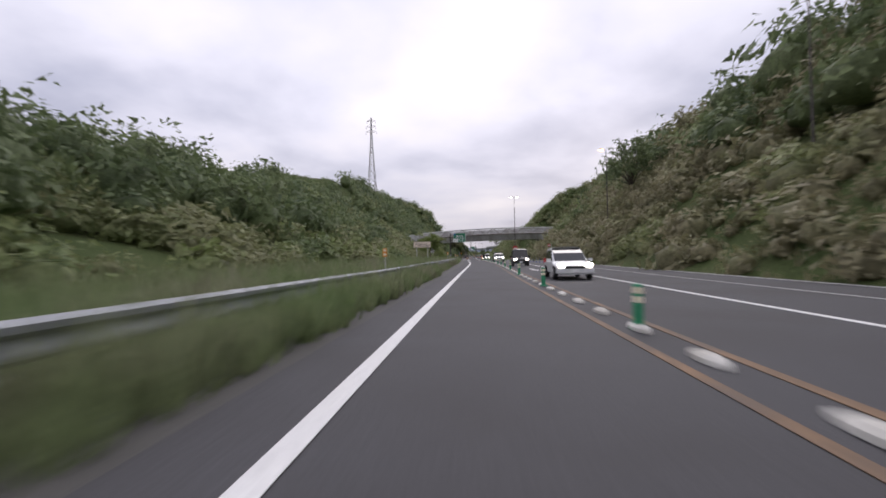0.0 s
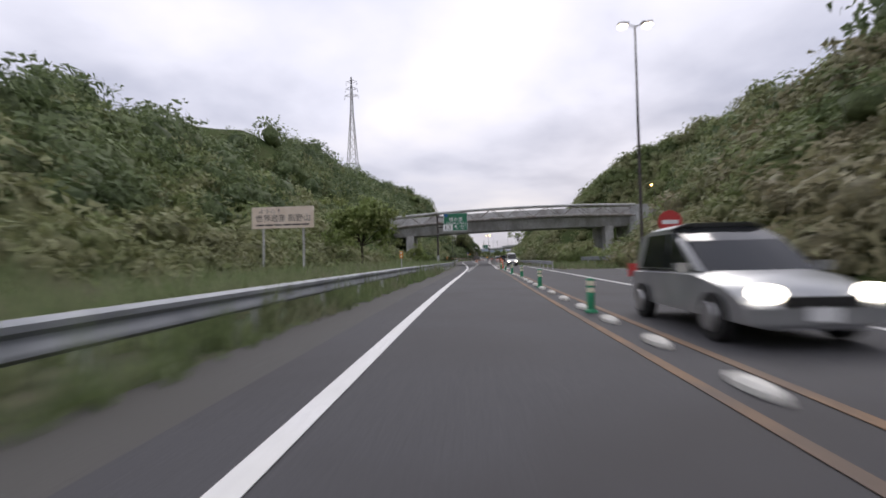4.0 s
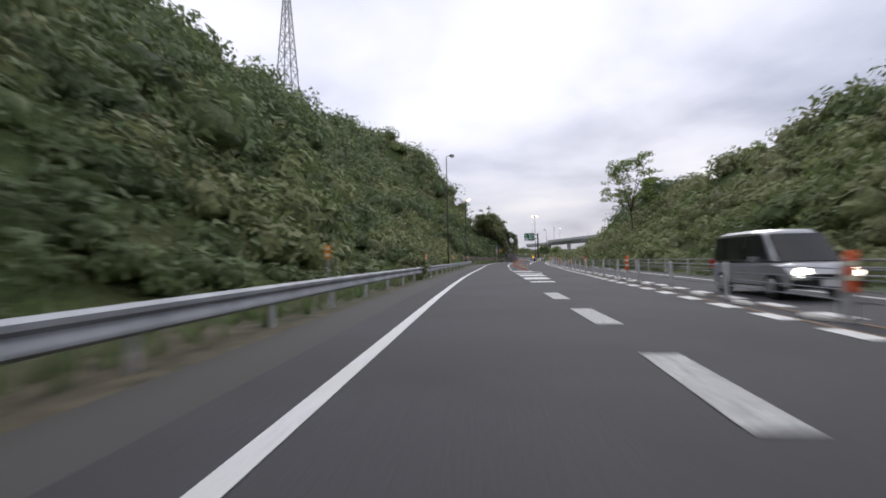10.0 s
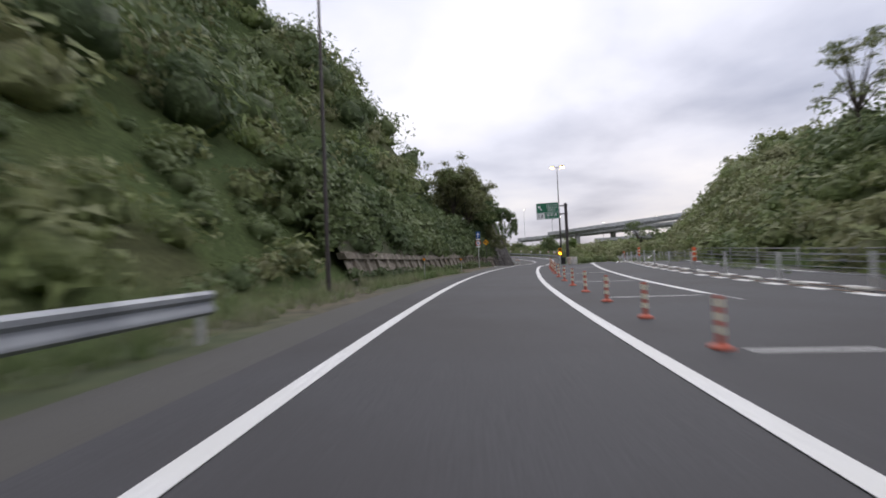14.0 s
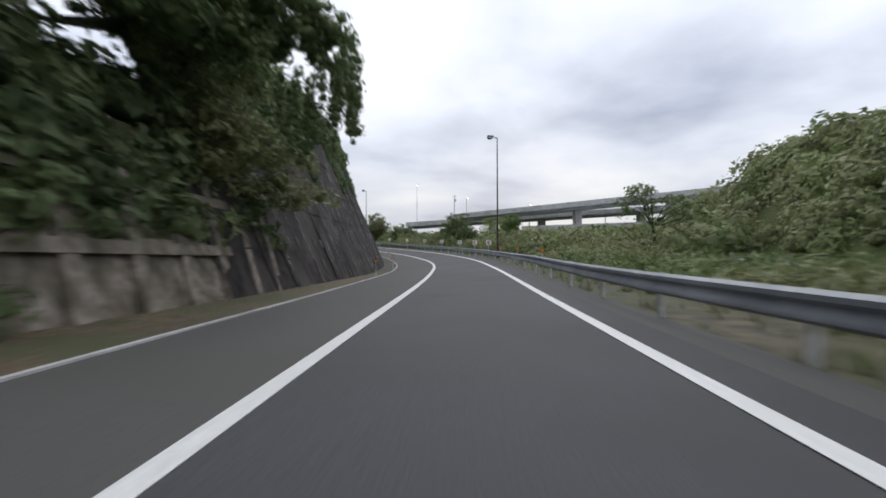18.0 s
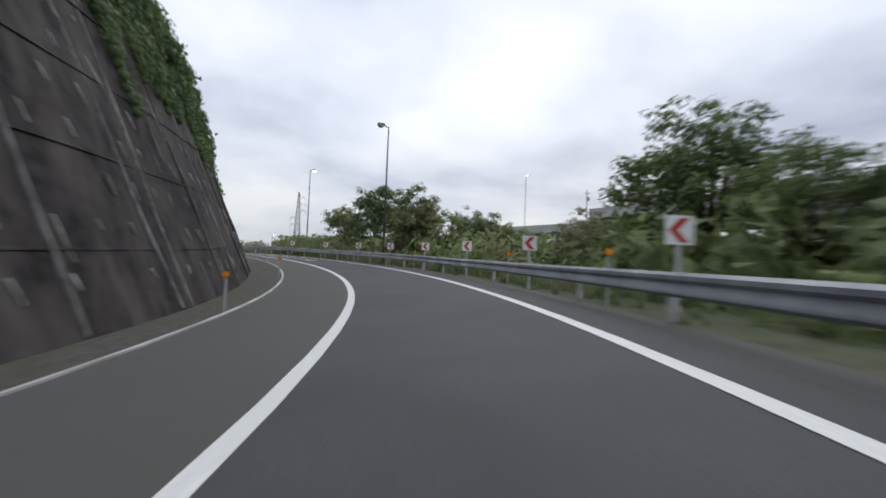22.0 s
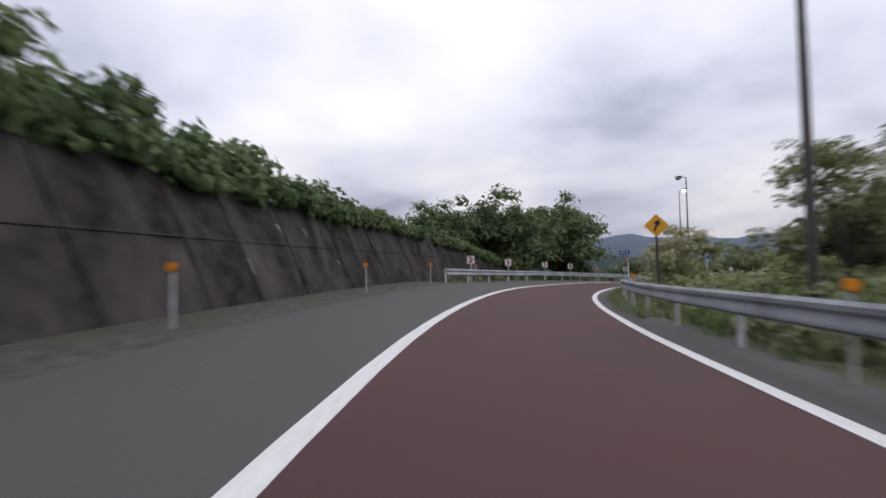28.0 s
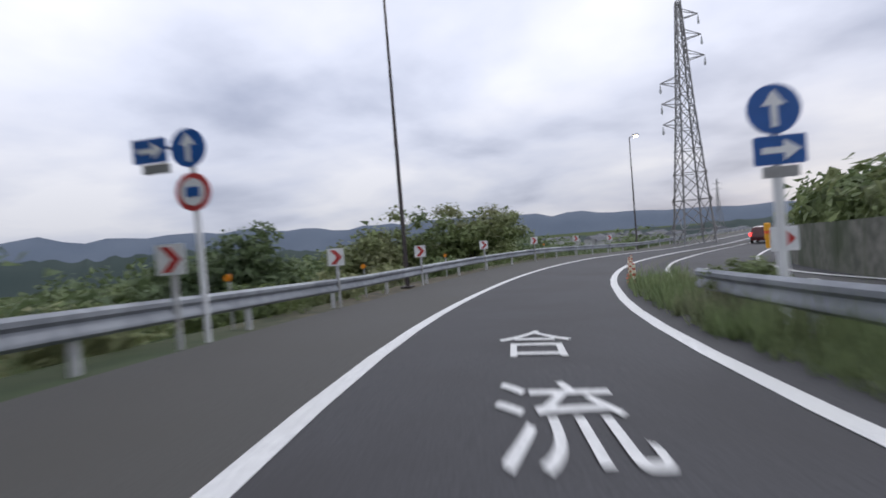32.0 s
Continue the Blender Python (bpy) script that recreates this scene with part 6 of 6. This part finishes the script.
merge_copies(TREE, np.concatenate([
    scatter(90, (508, 570), (-50, -11), (1.7, 2.8), 56, sink=-.1),
    scatter(90, (560, 690), (-110, -20), (2.5, 5.0), 22, sink=-.2),
    scatter(50, (540, 690), (18, 90), (2.5, 4.5), 23, sink=-.2)]), "valley_trees", M_LEAFDARK, "dark trees in the valley", "trees")


def hanging_vines():
    """Kudzu and brush along the top of the slope wall, hanging over its edge."""
    r = np.random.RandomState(5)
    rows = []
    for s in np.arange(338, 499, .44):
        s = float(s)
        t = wall_top(s)
        thick = float(np.interp(s, [338, 345, 395, 410, 440, 456, 466, 478, 499], [1.8, 1.4, 1.0, .9, .9, 1.1, 1.0, .45, .4]))
        drop = float(np.interp(s, [338, 345, 360, 402, 412, 435, 446, 452, 499], [2.8, 2.6, 2.3, 1.2, 2.0, 2.4, 1.2, .6, .3]))
        for k in range(4 + 3 * (404 < s < 446)):
            kk = t + r.uniform(-drop, thick * r.uniform(.4, 1.0)) if k else t + r.uniform(-.3, .3)
            p = wall_pt(s + r.uniform(-.4, .4), kk, r.uniform(-1.2, .3) + .25 * (kk - t) if kk > t else r.uniform(-.05, .35))
            sc = r.uniform(.4, .75) * (.7 if s > 476 else 1)
            rows.append((p.x, p.y, p.z, sc, sc * 1.1, r.rand() * 6.28, r.randint(0, 3)))
    for i in range(230):
        s = float(r.uniform(338, 356))
        t = wall_top(s)
        p = wall_pt(s, t - (t - 4.5) * r.rand() ** 1.3 * float(np.interp(s, [338, 356], [1, .5])), r.uniform(-.1, .2))
        sc = r.uniform(.35, .75)
        rows.append((p.x, p.y, p.z, sc, sc * 1.2, r.rand() * 6.28, r.randint(0, 3)))
    # overhanging crown where the wall begins
    for i in range(150):
        s = float(r.uniform(336, 348.5))
        p = wall_pt(s, wall_top(s) + r.uniform(-1.5, 4.5), r.uniform(-.5, 3.6 if s < 344 else 2.2))
        sc = r.uniform(.5, 1.0)
        rows.append((p.x, p.y, p.z, sc, sc, r.rand() * 6.28, r.randint(0, 3)))
    # a bough that reaches out over the ramp, with loose ends that dangle from it
    for i in range(150):
        k = r.rand()
        s = float(r.uniform(333, 341) * (1 - k) + r.uniform(337.5, 340.5) * k)
        p = at(s, -8.0 + 6.0 * k + r.uniform(-.6, .4), 7.6 + r.uniform(-.6, 4.2) * (1 - .75 * k))
        sc = r.uniform(.45, .95) * (1 - .5 * k)
        rows.append((p.x, p.y, p.z, sc, sc, r.rand() * 6.28, r.randint(0, 3)))
    for i in range(30):
        s = float(r.uniform(337, 341))
        p = at(s, r.uniform(-4.6, -1.6), r.uniform(6.4, 8.2))
        for q in range(r.randint(4, 9)):
            sc = r.uniform(.14, .26)
            p = p + Vector((r.uniform(-.08, .08), r.uniform(-.08, .08), -.28))
            rows.append((p.x, p.y, p.z, sc, sc * 1.3, r.rand() * 6.28, r.randint(0, 3)))
    # trailing strands down the face
    for i in range(230):
        s = float(r.uniform(338, 438))
        t = wall_top(s)
        ln = t * r.uniform(.12, .6) * (1.4 if s < 346 else 1) * (.45 + .55 * math.sin(s * .35) ** 2)
        if i < 34:
            s = float(396 + 24 * r.rand())
            t = wall_top(s)
            ln = t * r.uniform(.25, .6)
        w = 0.0
        for q in range(int(ln / .36)):
            p = wall_pt(s + w, t - .36 * q, .08)
            w += r.uniform(-.10, .10)
            sc = r.uniform(.18, .36) + .08 * (i < 34)
            rows.append((p.x, p.y, p.z, sc, sc * 1.3, r.rand() * 6.28, r.randint(0, 3)))
    merge_copies(VINE, rows, "hanging_vines", M_VINE, "green kudzu vines hanging over the wall", "vines")
    rows = []
    for i in range(620):
        s = float(r.uniform(281, 343))
        k = r.uniform(1.7, 6.5)
        p = at(s, -5.35 - k * .55 + r.uniform(-.3, .5), k)
        sc = r.uniform(.6, 1.3)
        rows.append((p.x, p.y, p.z, sc, sc, r.rand() * 6.28, r.randint(0, 3)))
    for i in range(120):
        s = float(r.uniform(281, 331))
        p = at(s, -5.1 + r.uniform(-.2, .3), r.uniform(.0, .5))
        sc = r.uniform(.2, .5)
        rows.append((p.x, p.y, p.z, sc, sc, r.rand() * 6.28, r.randint(0, 3)))
    merge_copies(VINE, rows, "slope_creepers", M_LEAFDARK, "dark creepers over the concrete grid", "vines")


hanging_vines()


def grass_tuft(seed, blades=17):
    r = np.random.RandomState(seed)
    v, f = [], []
    for i in range(blades):
        a, b = r.rand() * 6.28, r.rand() * 6.28
        o = np.array([math.cos(a), math.sin(a), 0]) * r.rand() * .28
        lean = np.array([math.cos(b), math.sin(b), 0]) * r.uniform(.1, .5)
        side = np.array([-math.sin(b), math.cos(b), 0]) * .022
        h = r.uniform(.55, 1.0)
        k = len(v)
        v += [o - side * 1.3, o + side * 1.3, o + lean + np.array([0, 0, h])]
        f += [(k, k + 1, k + 2)]
    return np.array(v), np.array(f)


TUFT = [(grass_tuft(i), (None, None)) for i in range(4)]
merge_copies(TUFT, np.concatenate([
    scatter(4600, (-20, 120), (-13, -1.9), (.8, 1.7), 31, sink=.55),
    scatter(1300, (-20, 112), (-2.6, -1.7), (.35, .75), 43, sink=.55),
    scatter(1300, (-8, 30), (-2.75, -1.25), (.7, 1.4), 58, sink=.55),
    scatter(500, (28, 44), (-2.7, -1.5), (.4, .8), 59, sink=.55),
    scatter(2500, (110, 185), (-8.5, -2.6), (.8, 1.7), 32, sink=.55),
    scatter(600, (164, 192), (-13, -6), (.8, 1.5), 77, sink=.55),
    scatter(2400, (183, 300), (-5.6, -2.6), (.4, 1.0), 33, sink=.55)]), "tall_grass", M_GRASS, "tall green roadside grass", "grass")
merge_copies(TUFT, np.concatenate([
    scatter(900, (322, 470), (5.2, 8), (.3, .8), 34, sink=.55),
    scatter(700, (392, 434), (5.6, 9.5), (.5, 1.1), 74, sink=.55),
    scatter(1000, (470, 519), (4.3, 7.0), (.3, .8), 35, sink=.55),
    scatter(500, (507, 522), (4.2, 5.6), (.5, 1.1), 61, sink=.55),
    scatter(500, (283, 345), (-5.4, -4.0), (.15, .35), 36, sink=.55),
    scatter(700, (490, 600), (-6.5, -3.7), (.25, .6), 37, sink=.55),
    scatter(700, (118, 178), (8.5, 15), (.4, 1.0), 38, sink=.55),
    scatter(600, (178, 330), (13, 18), (.4, 1.0), 39, sink=.55)]), "verge_grass", M_GRASS, "mixed grass along the verges", "grass")
merge_copies(TUFT, np.concatenate([
    scatter(500, (340, 480), (-5.6, -3.2), (.12, .3), 40, sink=.55),
    scatter(350, (-60, 110), (13, 16), (.4, .9), 41, sink=.55)]), "dry_tufts", M_LEAFDRY, "dry grass tufts at the foot of the wall", "grass")


LITTER = [(leaf_cloud(26, .16, seed=80 + i, squash=.12, up=1.5), (None, None)) for i in range(3)]
merge_copies(LITTER, scatter(520, (346, 486), (-4.9, -3.7), (.18, .45), 75, sink=.5, kinds=3), "leaf_litter", M_LITTER, "brown leaf litter gathered at the foot of the wall", "leaf litter")


# ---------------------------------------------------------------- single trees
def tree(x, y, z, height, spread, mat, label, seed, airy=False, trunk=.16, parts=16, low=.38):
    """A trunk that forks into limbs, each carrying leafy clumps, with gaps between."""
    r = np.random.RandomState(seed)
    t = thing("tree", label, "tree", pose(x, y, z, 0, 0, seed * 37 % 360), "single trees")
    g = Geo()
    fork = height * (low if not airy else .3)
    bend = Vector((r.uniform(-.3, .3), r.uniform(-.3, .3), 0))
    g.tube((0, 0, -.8), Vector((0, 0, fork * .5)) + bend * .4, trunk, trunk * .8, 8).tube(Vector((0, 0, fork * .5)) + bend * .4, Vector((0, 0, fork)) + bend, trunk * .8, trunk * .6, 8)
    top = Vector((0, 0, fork)) + bend
    tips = []
    for i in range(parts):
        a = i * 2.4 + r.uniform(-.4, .4)
        el = r.uniform(.1, 1.0)
        d = spread * (1 - .55 * el) * r.uniform(.6, 1.05)
        tip = Vector((math.cos(a) * d, math.sin(a) * d, fork * .75 + (height - fork * .75) * (.18 + .75 * el)))
        mid = top.lerp(tip, .5) + Vector((0, 0, .12 * height * r.rand()))
        g.tube(top, mid, trunk * .38, trunk * .24, 6).tube(mid, tip, trunk * .24, trunk * .08, 5)
        tips.append(tip)
    part("trunk", g, M_BARK, t, smooth=True)
    rows = []
    for tip in tips:
        n = 5 if airy else 6
        for k in range(n):
            sc = spread * (r.uniform(.09, .17) if airy else r.uniform(.15, .27))
            o = tip + Vector(r.normal(size=3) * spread * (.13 if airy else .19))
            rows.append((o.x, o.y, o.z, sc, sc * .85, r.rand() * 6.28, r.randint(0, 4)))
    if not airy:
        for k in range(10):
            o = Vector((r.normal() * spread * .25, r.normal() * spread * .25, fork + (height - fork) * r.uniform(.2, .8)))
            sc = spread * r.uniform(.22, .34)
            rows.append((o.x, o.y, o.z, sc, sc * .9, r.rand() * 6.28, r.randint(0, 4)))
    tmpl = AIRY if airy else SPRAY
    crown = merge_copies(tmpl, rows, "crown", mat, "", "")
    for key in ("label", "category", "kind"):
        if key in crown:
            del crown[key]
    crown.parent = t
    return t


AIRY = [(leaf_cloud(46, .26, seed=60 + i, squash=.8, lump=.4), (None, None)) for i in range(4)]


def tree_on(s, lat, height, spread, mat, label, seed, airy=False, trunk=.16, parts=16, low=.38):
    p = at(s, lat)
    z = float(ground_height(np.array([p.x]), np.array([p.y]))[0])
    return tree(p.x, p.y, z, height, spread, mat, label, seed, airy, trunk, parts, low)


tree_on(67.5, 22.5, 9.0, 4.0, M_LEAFDARK, "thin-crowned tree leaning out beside the street lamp", 67, airy=True, parts=30)
tree_on(120, -9.5, 7.0, 3.4, M_LEAFBRIGHT, "bright green tree leaning towards the guard rail", 1)
tree_on(158, -8.4, 3.6, 2.0, M_LEAFBRIGHT, "bright green young tree before the bridge pier", 34, low=.15)
tree_on(216.5, -2.9, 1.3, 1.0, M_LEAF, "green bush growing through the guard rail", 35, parts=9, trunk=.04, low=.15)
tree_on(186, -3.6, 1.9, 1.5, M_LEAFDARK, "dark bush growing through the rail gap", 3, parts=10, trunk=.06)
tree_on(257, 20.9, 11.4, 4.6, M_LEAFBRIGHT, "airy thin-crowned tree on the cutting", 4, airy=True, trunk=.10, parts=22)
tree_on(266, 26, 5.0, 2.2, M_LEAFDARK, "dark rounded tree on the cutting", 5)
tree_on(300, 27, 8, 3.2, M_LEAF, "thin-crowned tree at the top of the cutting", 6, airy=True)
tree_on(341, -7.6, 8.0, 3.2, M_LEAF, "vine-covered tree reaching out over the slope wall", 30)
tree_on(515, 5.3, 1.1, .7, M_LEAF, "green bush growing at the guard rail end", 41, parts=9, trunk=.04, low=.1)
tree_on(330, -8.2, 12.5, 4.0, M_LEAF, "vine-hung tree closing over the grid frame", 61)
tree_on(327, -9.5, 11.0, 4.2, M_LEAF, "dark tree high over the concrete grid", 60)
tree_on(333, -10.0, 10.5, 3.9, M_LEAF, "vine-covered tree overhanging the ramp", 7)
tree_on(391.3, 9.9, 3.4, 2.1, M_LEAF, "light green sapling with feathery crown", 38, airy=True, trunk=.07, parts=34)
tree_on(395, 10.1, 5.5, 2.9, M_LEAF, "light green roadside tree with open crown", 8, airy=True, parts=46)
tree_on(418.6, 9.1, 6.0, 2.4, M_LEAF, "tall loose-crowned roadside tree behind the rail", 31, trunk=.1, parts=26, low=.12)
tree_on(403, 12.5, 2.8, 1.8, M_LEAF, "light green roadside tree with open crown", 9)
tree(44.5, 388, 2.0, 6.0, 2.6, M_LEAFBRIGHT, "light green sapling with a feathery pointed crown", 65, airy=True, trunk=.08, parts=26)
tree_on(376, 9.8, 4.2, 1.6, M_LEAFBRIGHT, "slim bright green sapling behind the chevrons", 10, trunk=.08, low=.2)
tree_on(411, 10.8, 3.2, 1.9, M_LEAFDARK, "dark green roadside tree behind the rail", 11)
tree_on(428.3, 11.2, 7.4, 3.0, M_LEAFDARK, "dark round roadside tree behind the rail", 12, parts=22, low=.16)
tree_on(435, 12, 5.0, 2.6, M_LEAF, "dark rounded roadside tree in the brush", 13)
tree_on(421.5, 10.8, 3.8, 2.2, M_LEAFDARK, "dark green tree in the roadside brush", 36, low=.2)
tree_on(414.5, 11.8, 3.6, 2.2, M_LEAFDARK, "dark green tree in the roadside brush", 37, low=.2)
tree_on(413, 9.0, 4.4, 2.0, M_LEAF, "thin green sapling in the roadside brush", 14, airy=True, trunk=.07)
tree_on(405, 8.8, 2.6, 1.4, M_LEAF, "thin green sapling in the roadside brush", 28, airy=True, trunk=.07)
tree_on(399, 8.6, 2.4, 1.4, M_LEAFDRY, "thin green sapling in the roadside brush", 29, airy=True, trunk=.07)
tree_on(372, 24.5, 8.2, 4.4, M_LEAFDARK, "flat-topped tree by the main road", 15, airy=True, trunk=.2)
tree_on(498.5, -9.2, 6.7, 4.5, M_LEAFDARK, "large dark tree behind the guard rail", 16, trunk=.22, parts=26)
tree_on(509.5, -7.0, 3.4, 1.9, M_LEAFDARK, "dark spreading tree behind the guard rail", 64, low=.2)
tree_on(507, -7.8, 8.0, 4.8, M_LEAFDARK, "large dark tree behind the guard rail", 17, trunk=.2, parts=30)
tree_on(503, -13, 6.8, 3.6, M_LEAFDARK, "large dark tree behind the guard rail", 18, trunk=.22, parts=18)
tree_on(492, -9.6, 5.0, 3.2, M_LEAFDARK, "large dark tree at the end of the wall", 19, trunk=.2)
tree_on(509, -8.6, 5.2, 2.6, M_LEAFDARK, "dark spreading tree behind the guard rail", 26, trunk=.18)
tree_on(440, -8.0, 3.4, 1.9, M_VINE, "vine-hung tree at the crest of the slope wall", 62, low=.2)
tree_on(449, -7.6, 3.6, 2.2, M_LEAFDARK, "dark tree bulging over the slope wall", 63, low=.2)
tree_on(455, -8.6, 4.6, 2.5, M_LEAFDARK, "dark tree leaning over the top of the slope wall", 20, trunk=.12)
tree_on(481.2, 7.3, 3.0, 1.7, M_FLOWER, "pale flowering shrub reaching over the guard rail", 21, trunk=.05, parts=12, low=.1)
tree_on(493.5, 6.7, 2.0, 1.3, M_FLOWER, "pale flowering shrub spreading behind the guard rail", 32, trunk=.05, parts=10, low=.1)
tree_on(497, 6.5, 2.1, 1.3, M_FLOWER, "pale flowering shrub spreading behind the guard rail", 33, trunk=.05, parts=10, low=.1)
tree_on(485, 7.2, 2.4, 1.5, M_FLOWER, "pale flowering shrub reaching over the guard rail", 27, trunk=.05, parts=12, low=.1)
tree_on(468.5, 8.4, 4.0, 2.0, M_LEAF, "loose-crowned sapling beside the lamp pole", 66, airy=True, trunk=.06, parts=24)
tree_on(471, 10, 3.0, 1.6, M_LEAF, "young broad-leaved tree behind the rail", 22)
tree_on(541, -9.5, 5.5, 4.0, M_LEAF, "round green tree below the guard rail", 23)
tree_on(536, -14, 5.6, 4.2, M_LEAF, "round green tree below the guard rail", 24)
tree_on(523, -12, 4.6, 3.4, M_LEAFDARK, "dark tree below the guard rail", 25)


# ---------------------------------------------------------------- far land
def ridge(name, dist, a0, a1, base, heights, mat, label, seed):
    """A wooded ridge far off, from one bearing to another, with some depth."""
    r = np.random.RandomState(seed)
    g = Geo()
    n = 70
    for i in range(n + 1):
        k = i / n
        a = radians(a0 + (a1 - a0) * k)
        h = float(np.interp(k, np.linspace(0, 1, len(heights)), heights)) * (1 + .05 * math.sin(i * 1.7 + seed) + .035 * r.normal())
        for dd, hh in ((0, 0), (dist * .06, h * .55), (dist * .12, h), (dist * .3, h * .5)):
            q = dist + dd
            g.v.append((-40 - math.sin(a) * q, 470 + math.cos(a) * q, base + hh))
    for i in range(n):
        for j in range(3):
            g.f.append((i * 4 + j, (i + 1) * 4 + j, (i + 1) * 4 + j + 1, i * 4 + j + 1))
    return tagged(part(name, g, mat, smooth=True), label, "mountains", kind="structure")


ridge("backdrop_ridge", 1900, 75, -45, -20, [100, 140, 125, 135, 112, 118, 100, 75, 60, 55, 70], M_FARRIDGE, "far wooded mountains with haze painted in as blue-grey colour", 2)
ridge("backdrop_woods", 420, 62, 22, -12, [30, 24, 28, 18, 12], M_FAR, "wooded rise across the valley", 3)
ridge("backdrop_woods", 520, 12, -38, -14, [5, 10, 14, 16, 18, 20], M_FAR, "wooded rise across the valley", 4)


def houses():
    r = np.random.RandomState(9)
    for i in range(34):
        a = radians(r.uniform(-24, 14))
        d = r.uniform(300, 440)
        x, y = -35 - math.sin(a) * d, 478 + math.cos(a) * d
        w, dp, h = r.uniform(7, 13), r.uniform(6, 10), r.uniform(4.5, 7)
        z = float(ground_height(np.array([x]), np.array([y]))[0]) + 1.0
        hs = thing("house", "small far house with grey roof", "house", pose(x, y, z, 0, 0, r.uniform(0, 90)), "far houses")
        part("wall", Geo().box((0, 0, h / 2 - 1), (w, dp, h + 2)), M_HOUSE, hs)
        part("roof", Geo().add([(-w / 2 - .4, -dp / 2 - .4, h), (w / 2 + .4, -dp / 2 - .4, h), (w / 2 + .4, dp / 2 + .4, h), (-w / 2 - .4, dp / 2 + .4, h), (-w / 2 + 1, 0, h + 2), (w / 2 - 1, 0, h + 2)],
                               [(0, 1, 5, 4), (2, 3, 4, 5), (1, 2, 5), (3, 0, 4), (3, 2, 1, 0)]), M_ROOF, hs)


houses()
